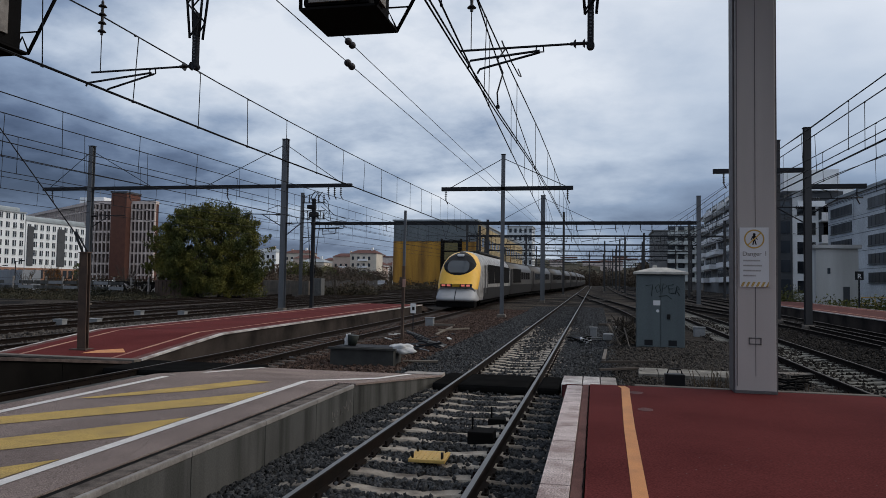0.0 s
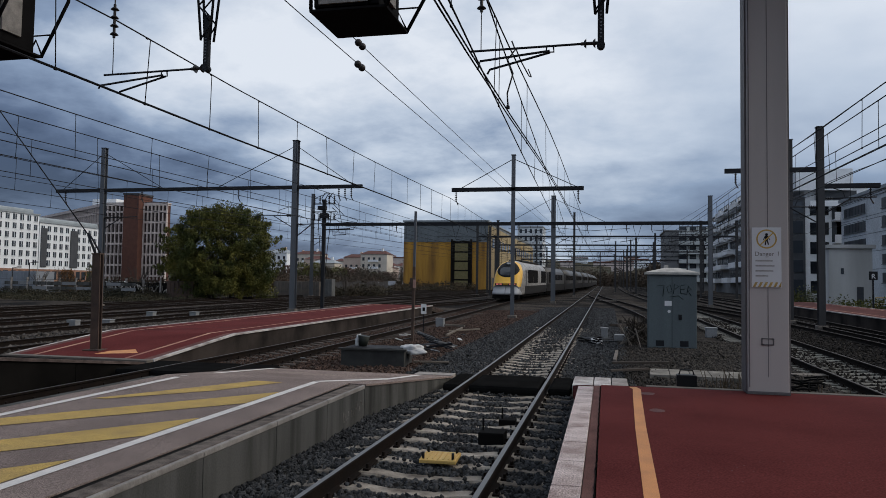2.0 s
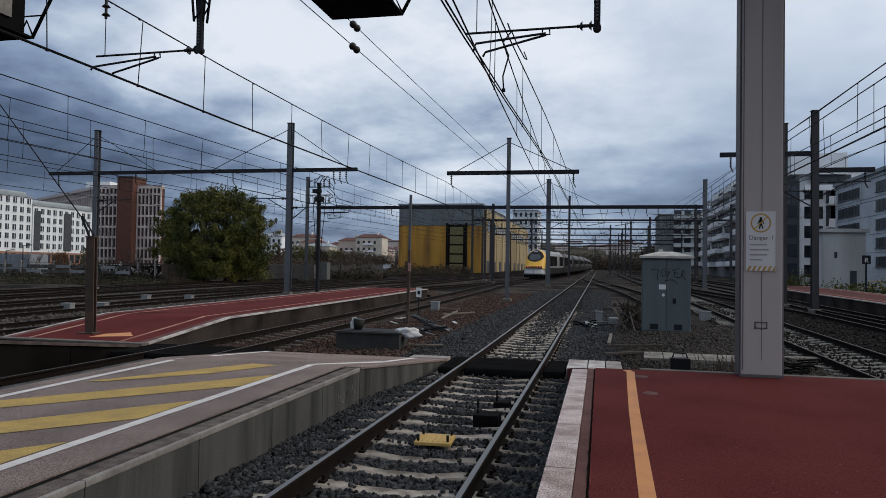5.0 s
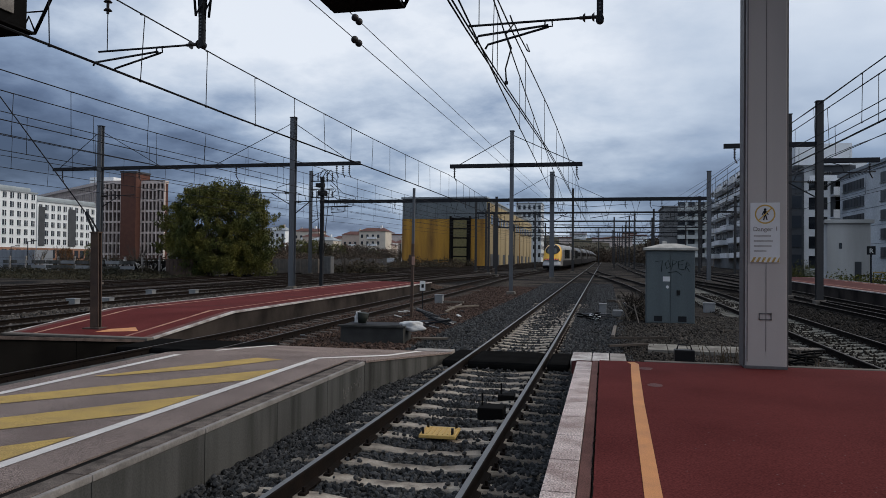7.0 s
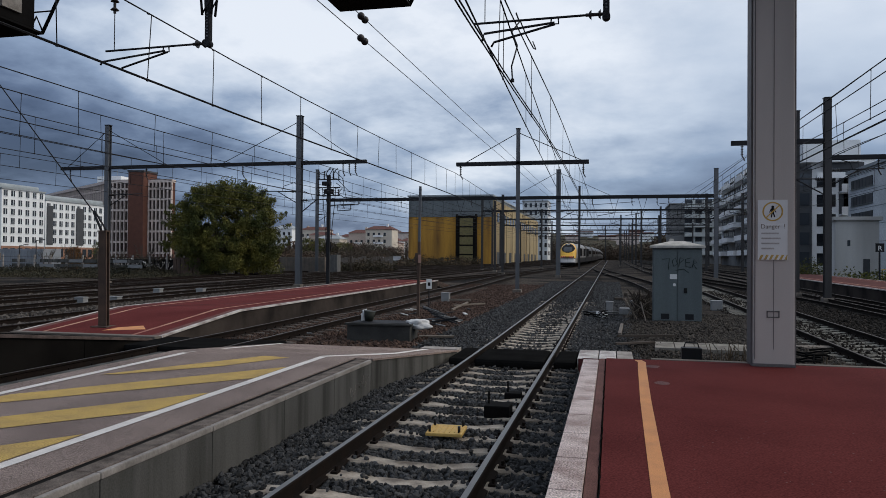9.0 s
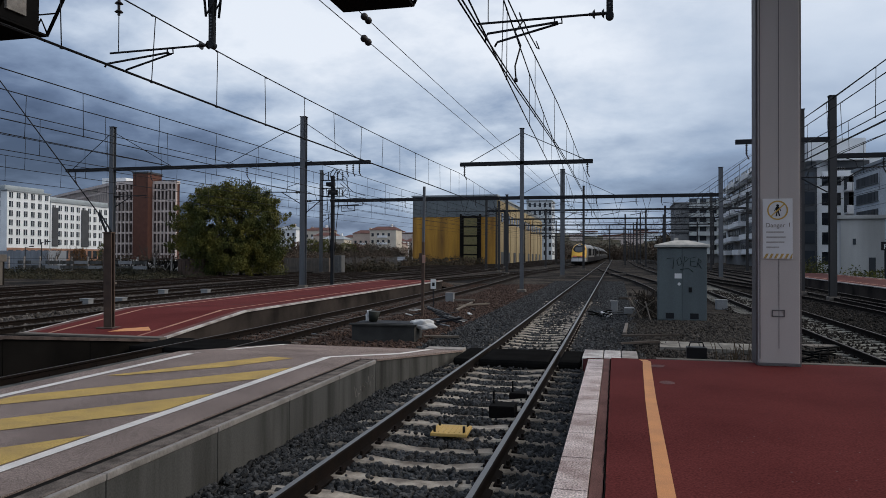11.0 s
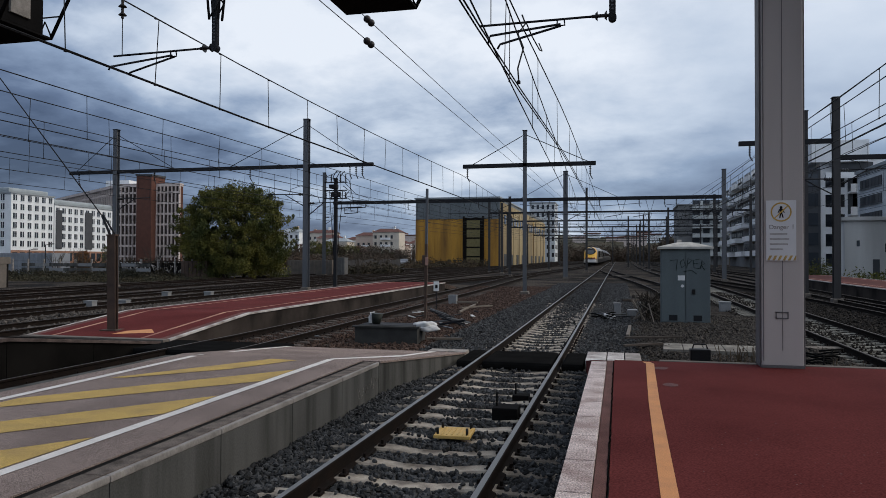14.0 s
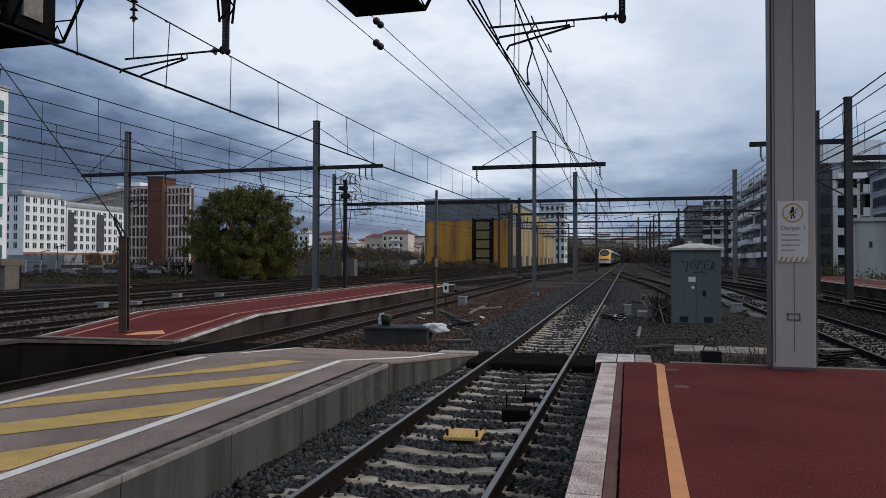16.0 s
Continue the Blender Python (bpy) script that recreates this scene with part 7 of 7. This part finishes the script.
for k in range(9):
    y = 25.2 + rnd.uniform(-0.7, 0.7)
    plank(0.85 + rnd.uniform(-0.25, 0.25), y, rnd.uniform(0.8, 1.4), 0.035, 0.035, rnd.uniform(0, 360), "thin weathered stick leaning in a pile beside the cabinet", M_WOOD, 0.30, rnd.uniform(30, 70), "stick")
for k in range(6):
    y = 36 + rnd.uniform(-1.5, 1.5)
    plank(1.2 + rnd.uniform(-0.5, 0.9), y, rnd.uniform(0.8, 1.5), 0.14, 0.10, rnd.uniform(-40, 40), "rotten timber offcut dumped on the ballast", M_WOODSL, 0.06, rnd.uniform(-14, 14), "timber_offcut")
for k in range(22):
    x, y = rnd.uniform(-8.0, -4.6), rnd.uniform(16.5, 27)
    plank(x, y, rnd.uniform(0.12, 0.4), rnd.uniform(0.04, 0.12), 0.03, rnd.uniform(0, 180), "small pale scrap lying on rusty ballast", rnd.choice((M_GALV, M_WOOD, M_BAG, M_DARKSTEEL)), 0.06, rnd.uniform(-15, 15), "scrap")


def brush_heap():
    """Dark brush piled against the cabinet."""
    rn = random.Random(31)
    top = thing("brush_heap", "dark heap of dry brush against the cabinet", "brush", pose(1.05, 25.6, ground_z(25.6) - 0.2), kind="stuff")
    bm = bmesh.new()
    for k in range(160):
        a = Vector((rn.uniform(-0.3, 0.3), rn.uniform(-0.3, 0.3), rn.uniform(0, 0.7)))
        b = a + Vector((rn.uniform(-0.35, 0.35), rn.uniform(-0.3, 0.3), rn.uniform(0.0, 0.45)))
        tube(bm, a, b, 0.012, 4, caps=False)
    part("twigs", bm, mat("dark_brush", (0.045, 0.038, 0.032), 0.95), top)


brush_heap()


def switch_machine():
    y = 26.6
    top = thing("point_machine", "pale point machine with rods and black cable beside the rail", "machine", pose(0.35, y, ground_z(y) - 0.2))
    part("case", bx(-0.05, 0.42, -0.22, 0.22, 0.05, 0.28, 0.03), M_GREYBOX, top)
    part("plate", bx(-0.55, 0.5, -0.12, 0.12, 0.0, 0.05, 0.01), M_DARKSTEEL, top)
    part("rod", tube(bmesh.new(), (-0.1, 0, 0.12), (-1.4, 0.05, 0.10), 0.022, 8), M_GALV, top)
    part("post", bx(0.30, 0.42, -0.05, 0.05, 0.28, 0.55, 0.01), M_GREYBOX, top)


switch_machine()


def cable_coil(x, y, r, label):
    top = thing("cable", label, "cable", pose(x, y, 0.0))
    pts = []
    for k in range(34):
        a = k * 0.42
        rr = r * (0.75 + 0.25 * math.sin(k * 1.7))
        pts.append((rr * 1.2 * math.cos(a), rr * math.sin(a), ground_z(y) - 0.14 + 0.006 * k + 0.05 * math.sin(k * 0.9)))
    part("loop", cable(bmesh.new(), pts, 0.018, 6), M_RUBBER, top)


cable_coil(4.0, 16.3, 0.42, "black cable lying in loops beside the yard track")
cable_coil(3.6, 15.3, 0.40, "black cable lying in loops behind the platform end")
cable_coil(-0.5, 25.0, 0.35, "black cable lying in loops beside the rail")
plank(4.6, 18.0, 0.9, 0.40, 0.08, 10, "pale concrete slab beside the cable loops", M_COPING, 0.03, 0, "slab")


def rail_box(x, y, w, d, h, label):
    top = thing("balise_box", label, "box", pose(x, y, -0.17))
    part("body", bx(-w / 2, w / 2, -d / 2, d / 2, 0.0, h, 0.015), M_UNDER, top)
    part("pin", tube(bmesh.new(), (-w / 2 + 0.04, 0, h), (-w / 2 + 0.04, 0, h + 0.16), 0.012, 6), M_UNDER, top)


rail_box(-1.43, 9.35, 0.33, 0.34, 0.16, "black track circuit box beside the rail")
rail_box(-1.40, 10.6, 0.24, 0.22, 0.09, "black track circuit box beside the rail")


# ---- platform marks on the island ----
tri = bmesh.new()
tri.faces.new([tri.verts.new(v) for v in ((-12.15, 15.25, 0.055), (-11.15, 15.55, 0.085), (-11.85, 16.35, 0.158))])
tagged(part("painted_triangle", tri, M_ORANGE), "pale orange triangle painted on the red ramp", "marking", kind="structure")


def tar_line(pts, w):
    bm = bmesh.new()
    z = lambda y: 0.352 + ground_z(y) if y > 18.6 else 0.02 + 0.35 * (y - 14.9) / 3.7 + 0.006
    a = [bm.verts.new((x, y - w, z(y - w) + 0.004)) for x, y in pts]
    b = [bm.verts.new((x, y + w, z(y + w) + 0.004)) for x, y in pts]
    for k in range(len(pts) - 1):
        bm.faces.new((a[k], a[k + 1], b[k + 1], b[k]))
    tagged(part("tar_line", bm, M_TAR), "dark tarred crack in the red platform coating", "marking", kind="structure")


M_TAR = mat("old_tar", (0.030, 0.014, 0.013), 0.8, var=0.2, gloss=0.1)
tar_line([(-13.9, 19.0), (-13.0, 19.3), (-12.2, 20.3), (-11.2, 20.9), (-10.7, 22.0)], 0.05)
tar_line([(-13.8, 25.5), (-12.6, 25.9), (-11.6, 25.7), (-10.8, 26.3)], 0.06)
tar_line([(-13.8, 32.5), (-12.2, 33.2), (-10.8, 33.0)], 0.07)


# ---- yard edge: fence, containers, cars, sheds ----
def concrete_fence():
    top = thing("fence", "old concrete post and wire fence along the yard", "fence")
    x, k = -66.0, 0
    while x < -37:
        y = 57.5 + 0.06 * k
        part("post", bx(x - 0.08, x + 0.08, y - 0.07, y + 0.07, ground_z(y) - 0.3, ground_z(y) + 1.6, 0.02), M_KERB, top)
        x += 1.75
        k += 1
    for z in (0.4, 0.9, 1.4):
        part("wire", tube(bmesh.new(), (-66, 57.6, ground_z(57) + z), (-37, 58.0, ground_z(58) + z), 0.012, 5), M_WIRE, top)
    for k in range(9):
        x = -56.3 + 1.6 * k
        for z in (0.1, 0.55, 1.0):
            part("board", bx(x, x + 1.5, 57.9, 57.96, ground_z(58) + z - 0.1, ground_z(58) + z + 0.20), M_CONC if (k + int(z * 2)) % 3 else M_GREYBOX, top)


concrete_fence()


def painted_wall():
    """A low wall behind the fence, covered in white paint strokes."""
    y = 59.2
    top = thing("boundary_wall", "low dark wall behind the fence, covered in white paint strokes", "wall", pose(0, y, ground_z(y) - 0.25))
    for k in range(6):
        part("panel", bx(-47.6 + 2.02 * k, -45.6 + 2.02 * k, -0.08, 0.08, 0, 1.5, 0.02), M_CONCDARK, top)
    rn = random.Random(12)
    for k in range(26):
        x = -47.4 + 0.36 * k
        pts = [(x + rn.uniform(-0.25, 0.3), -0.085, rn.uniform(0.45, 1.35)) for q in range(5)]
        part("paint_stroke", cable(bmesh.new(), pts, 0.045, 4), M_WHITE, top, "white sprayed stroke")


painted_wall()


def bare_shrub(x, y, h, seed):
    """A leafless shrub: thin stems fanning from the root."""
    rn = random.Random(seed)
    top = thing("bare_shrub", "leafless brown shrub beside the yard fence", "shrub", pose(x, y, ground_z(y) - 0.22), group="bare shrubs")
    bm = bmesh.new()
    for k in range(16):
        a = rn.uniform(0, 6.283)
        mid = Vector((math.cos(a) * h * 0.14, math.sin(a) * h * 0.14, h * 0.5))
        end = Vector((math.cos(a) * h * rn.uniform(0.2, 0.42), math.sin(a) * h * 0.3, h * rn.uniform(0.75, 1.0)))
        tube(bm, (0, 0, 0), mid, 0.03, 5, 0.02, caps=False)
        tube(bm, mid, end, 0.02, 4, 0.008, caps=False)
        for q in range(3):
            p = mid.lerp(end, rn.uniform(0.1, 0.8))
            tube(bm, p, p + Vector((rn.uniform(-0.3, 0.3), rn.uniform(-0.3, 0.3), rn.uniform(0.2, 0.5))) * h * 0.3, 0.012, 4, 0.006, caps=False)
    part("branchwork", bm, M_BARK, top)


for k, (x, y, h) in enumerate(((-53.0, 58.6, 2.6), (-49.8, 58.3, 3.0), (-46.2, 60.4, 2.4), (-43.6, 60.6, 3.2), (-41.4, 58.8, 2.2), (-27.6, 74.0, 3.0), (-25.4, 76.0, 2.6))):
    bare_shrub(x, y, h, 90 + k)


def container(x, y, w, d, h, label, material):
    top = thing("container", label, "container", pose(x, y, ground_z(y) - 0.25))
    part("body", bx(-w / 2, w / 2, -d / 2, d / 2, 0, h, 0.03), material, top)
    for k in range(int(w / 0.4)):
        xx = -w / 2 + 0.2 + 0.4 * k
        part("rib", bx(xx, xx + 0.18, -d / 2 - 0.04, -d / 2 - 0.002, 0.1, h - 0.1), material, top)


M_CABGREY = mat("dull_grey_hut_paint", (0.13, 0.13, 0.13), 0.8, var=0.25)
M_CONTAINER = mat("blue_grey_container_paint", (0.24, 0.26, 0.29), 0.6, var=0.2, scale=0.8)
container(-58.0, 61.0, 7.0, 2.4, 2.4, "blue-grey steel container in the yard", M_CONTAINER)
container(-32.4, 73.0, 5.2, 2.5, 1.7, "low pale concrete shed wall beside the tree", M_COPING)
container(-28.6, 71.4, 1.1, 1.0, 2.0, "small grey relay hut in the yard", M_CABGREY)
container(-37.2, 57.6, 2.6, 0.3, 1.7, "rusty brown steel panel under the tree", M_BROWNSTEEL)


def car(x, y, rz, label, paint):
    top = thing("parked_car", label, "car", pose(x, y, ground_z(y) - 0.22, 0, 0, rz))
    bm = bmesh.new()
    prof = [(-2.1, 0.35), (-2.05, 0.75), (-1.2, 0.92), (-0.6, 1.42), (0.9, 1.45), (1.6, 0.98), (2.1, 0.85), (2.15, 0.38)]
    a, b = [bm.verts.new((u, -0.85, v)) for u, v in prof], [bm.verts.new((u, 0.85, v)) for u, v in prof]
    bm.faces.new(a)
    bm.faces.new(b[::-1])
    for k in range(len(prof)):
        bm.faces.new((a[k], b[k], b[(k + 1) % len(prof)], a[(k + 1) % len(prof)]))
    bmesh.ops.recalc_face_normals(bm, faces=bm.faces)
    bmesh.ops.bevel(bm, geom=bm.edges[:], offset=0.06, segments=2, affect="EDGES")
    part("body", bm, paint, top)
    for s in (-1, 1):
        part("side_window", bx(-0.75, 1.1, *sorted((s * 0.85, s * 0.87)), 0.98, 1.34, 0.005), M_GLASS, top)
        for u in (-1.3, 1.35):
            part("wheel", tube(bmesh.new(), (u, s * 0.72, 0.32), (u, s * 0.88, 0.32), 0.32, 16), M_UNDER, top)
    return top


M_CARWHITE = mat("white_car_paint", (0.72, 0.73, 0.75), 0.35, var=0.05, gloss=0.5)
M_CARGREY = mat("grey_car_paint", (0.25, 0.26, 0.28), 0.35, var=0.05, gloss=0.5)
car(-51.0, 66.8, 4, "white parked car behind the yard fence", M_CARWHITE)
car(-47.0, 67.6, -6, "white parked car behind the yard fence", M_CARWHITE)
car(-62.5, 67.0, 0, "grey parked car behind the yard fence", M_CARGREY)
for k in range(5):
    car(-48.0 + 3.2 * k, 148.0, 90 + 8 * k, "distant parked car before the works building", (M_CARWHITE, M_CARGREY)[k % 2])


def yard_lamp(x, y, h):
    top = thing("lamp_post", "slim dark lamp post behind the yard fence", "lamp post", pose(x, y, ground_z(y) - 0.25), group="yard lamp posts")
    part("pole", tube(bmesh.new(), (0, 0, 0), (0, 0, h), 0.06, 8, 0.04), M_DARKSTEEL, top)
    part("arm", tube(bmesh.new(), (0, 0, h - 0.05), (0.7, 0, h + 0.05), 0.03, 6), M_DARKSTEEL, top)
    part("lantern", bx(0.5, 0.95, -0.09, 0.09, h + 0.0, h + 0.10, 0.03), M_DARKSTEEL, top)


yard_lamp(-56.1, 58.6, 2.75)
yard_lamp(-54.2, 58.6, 3.25)


def concrete_stage():
    """A raised concrete deck on pillars at the yard's edge."""
    y = 39.5
    top = thing("concrete_stage", "weathered concrete deck on pillars at the yard edge", "loading stage", pose(-40.15, y, ground_z(y) - 0.25))
    part("deck", bx(-4.2, 0, -0.9, 0.9, 1.62, 2.10, 0.03), M_COPING, top)
    for x in (-0.32, -2.0, -3.7):
        part("pillar", bx(x - 0.28, x + 0.28, -0.6, 0.6, 0, 1.618, 0.03), M_COPING, top)
    part("back_wall", bx(-4.1, -0.1, 0.62, 0.8, 0, 1.616), M_CONCDARK, top, "dark wall under the deck")


concrete_stage()


def white_fence():
    y = 90.0
    top = thing("fence", "pale panel fence far across the yard", "fence")
    for k in range(12):
        x = -35.2 + 0.62 * k
        part("panel", bx(x, x + 0.56, y, y + 0.05, ground_z(y) - 0.2, ground_z(y) + 1.3 + 0.12 * (k % 3)), M_COPING, top)
    return top


white_fence()


def far_mast_row():
    """More masts, arms and droppers down the line, where the yard narrows."""
    rn = random.Random(77)
    for k, (x, y, h) in enumerate(((-11.0, 74, 8.3), (-13.4, 84, 8.4), (-9.8, 104, 8.6), (-16.0, 98, 8.4), (11.4, 84, 8.6), (6.6, 103, 8.8), (1.6, 128, 9.0), (4.2, 150, 9.2), (7.8, 126, 8.8), (-12.0, 150, 9.0), (-1.4, 178, 9.3), (2.2, 205, 9.5))):
        m = h_mast(x, y, h, "distant slim catenary mast with a bracket arm", 0.24, M_MASTSTEEL)
        b = bmesh.new()
        cable(b, [(0, 0, h - 2.4), (1.9 if k % 2 else -1.9, 0, h - 1.6), (0, 0, h - 0.8)], 0.035, 5)
        part("bracket_arm", b, M_DARKSTEEL, m)
        b = bmesh.new()
        insulator(b, (1.9 if k % 2 else -1.9, 0, h - 1.6), (1.9 if k % 2 else -1.9, 0, h - 2.3), 4, 0.09)
        part("insulator", b, M_PORCELAIN, m)


far_mast_row()


def letter_board():
    """A small dark board with one letter beside the far platform."""
    y = 60.0
    top = thing("letter_board", "small dark square board with one pale letter on a post", "sign", pose(19.64, y, ground_z(y) - 0.2))
    part("post", bx(-0.05, 0.05, -0.05, 0.05, 0, 3.0), M_DARKSTEEL, top)
    part("board", bx(-0.30, 0.30, -0.09, -0.052, 2.5, 3.15, 0.01), M_BLACK, top)
    cu = bpy.data.curves.new("letter", "FONT")
    cu.body, cu.size, cu.extrude, cu.align_x = "R", 0.50, 0.002, "CENTER"
    ob = new("letter_curve", cu)
    me = bpy.data.meshes.new_from_object(ob.evaluated_get(bpy.context.evaluated_depsgraph_get()))
    bpy.data.objects.remove(ob)
    me.materials.clear()
    me.materials.append(M_SIGN)
    share("letter", me, top, Matrix.Translation((0, -0.095, 2.62)) @ Matrix.Rotation(radians(90), 4, "X"))


letter_board()


def yellow_barrier():
    y = 66.0
    top = thing("barrier", "yellow tubular barrier beyond the far platform", "barrier", pose(22.8, y, ground_z(y) - 0.2))
    for x in (-1.0, 0.0, 1.0):
        part("post", tube(bmesh.new(), (x, 0, 0), (x, 0, 1.1), 0.05, 8), M_YELLOW, top)
    for z in (0.55, 1.07):
        part("rail", tube(bmesh.new(), (-1.0, 0, z), (1.0, 0, z), 0.045, 8), M_YELLOW, top)


yellow_barrier()


def span_wires():
    """Cross wires and hanging clamps between the distant beams."""
    rn = random.Random(9)
    for k, y in enumerate((67.2, 90.0, 112.0, 136.0)):
        top = thing("span_wire", "slack cross wires and hanging clamps under a distant beam", "overhead wire")
        z = 7.2 + 0.09 * k + ground_z(y) * 0.4
        for x in np.arange(-14, 13, 3.4):
            x += rn.uniform(-0.8, 0.8)
            part("hanger", cable(bmesh.new(), [(x - 0.45, y, z + 0.4), (x, y, z - 1.2), (x + 0.45, y, z + 0.4)], 0.028, 5), M_WIRE, top)
            part("arm", cable(bmesh.new(), [(x, y, z - 1.2), (x + rn.choice((-1.5, 1.5)), y, z - 1.45)], 0.03, 5), M_WIRE, top)
        part("cross_wire", cable(bmesh.new(), [(-16, y + 0.3, z - 0.9), (-4, y + 0.3, z - 1.15), (6, y + 0.3, z - 1.1), (14, y + 0.3, z - 0.85)], 0.02, 5), M_WIRE, top)
    for x0, x1, z in ((-9.0, -4.85, 6.3), (-4.85, 2.0, 6.35), (8.85, 4.0, 6.2), (8.85, 13.0, 6.3)):
        top = thing("span_wire", "slack stay wire from a mast to a beam", "overhead wire")
        part("wire", cable(bmesh.new(), [(x0, 67, z + 0.9), ((x0 + x1) / 2, 66, z + 0.5), (x1, 64.5, z + 0.6)], 0.022, 5), M_WIRE, top)


span_wires()


def weeds(x, y, n, h, seed):
    """Dry stalks at the platform end."""
    rn = random.Random(seed)
    top = thing("dry_weeds", "dry brown weed stalks at the platform end", "weeds", pose(x, y, 0.0), kind="stuff")
    bm = bmesh.new()
    for k in range(n):
        a = Vector((rn.uniform(-0.25, 0.25), rn.uniform(-0.1, 0.1), -0.15))
        b = a + Vector((rn.uniform(-0.15, 0.15), rn.uniform(-0.1, 0.1), h * rn.uniform(0.6, 1.1)))
        tube(bm, a, b, 0.006, 4, caps=False)
        tube(bm, a.lerp(b, 0.6), b + Vector((rn.uniform(-0.12, 0.12), 0, 0.02)), 0.004, 4, caps=False)
    part("stalks", bm, mat("dry_stalk", (0.10, 0.075, 0.05), 0.95), top)


weeds(1.75, 11.75, 26, 0.72, 2)
weeds(3.3, 11.8, 14, 0.55, 6)


def patch(x, y, r, label, material):
    """A thin worn patch on the red coating."""
    rn = random.Random(int(x * 100 + y * 10))
    bm = bmesh.new()
    bm.faces.new([bm.verts.new((x + r * (0.8 + 0.3 * rn.random()) * math.cos(k * 0.5236), y + r * 1.4 * (0.8 + 0.3 * rn.random()) * math.sin(k * 0.5236), 0.3835)) for k in range(12)])
    tagged(part("worn_patch", bm, material), label, "marking", kind="structure")


patch(0.62, 9.2, 0.10, "pale rubbed patch on the red platform coating", M_PATCH)
patch(0.58, 10.6, 0.11, "pale rubbed patch on the red platform coating", M_PATCH)


motions()
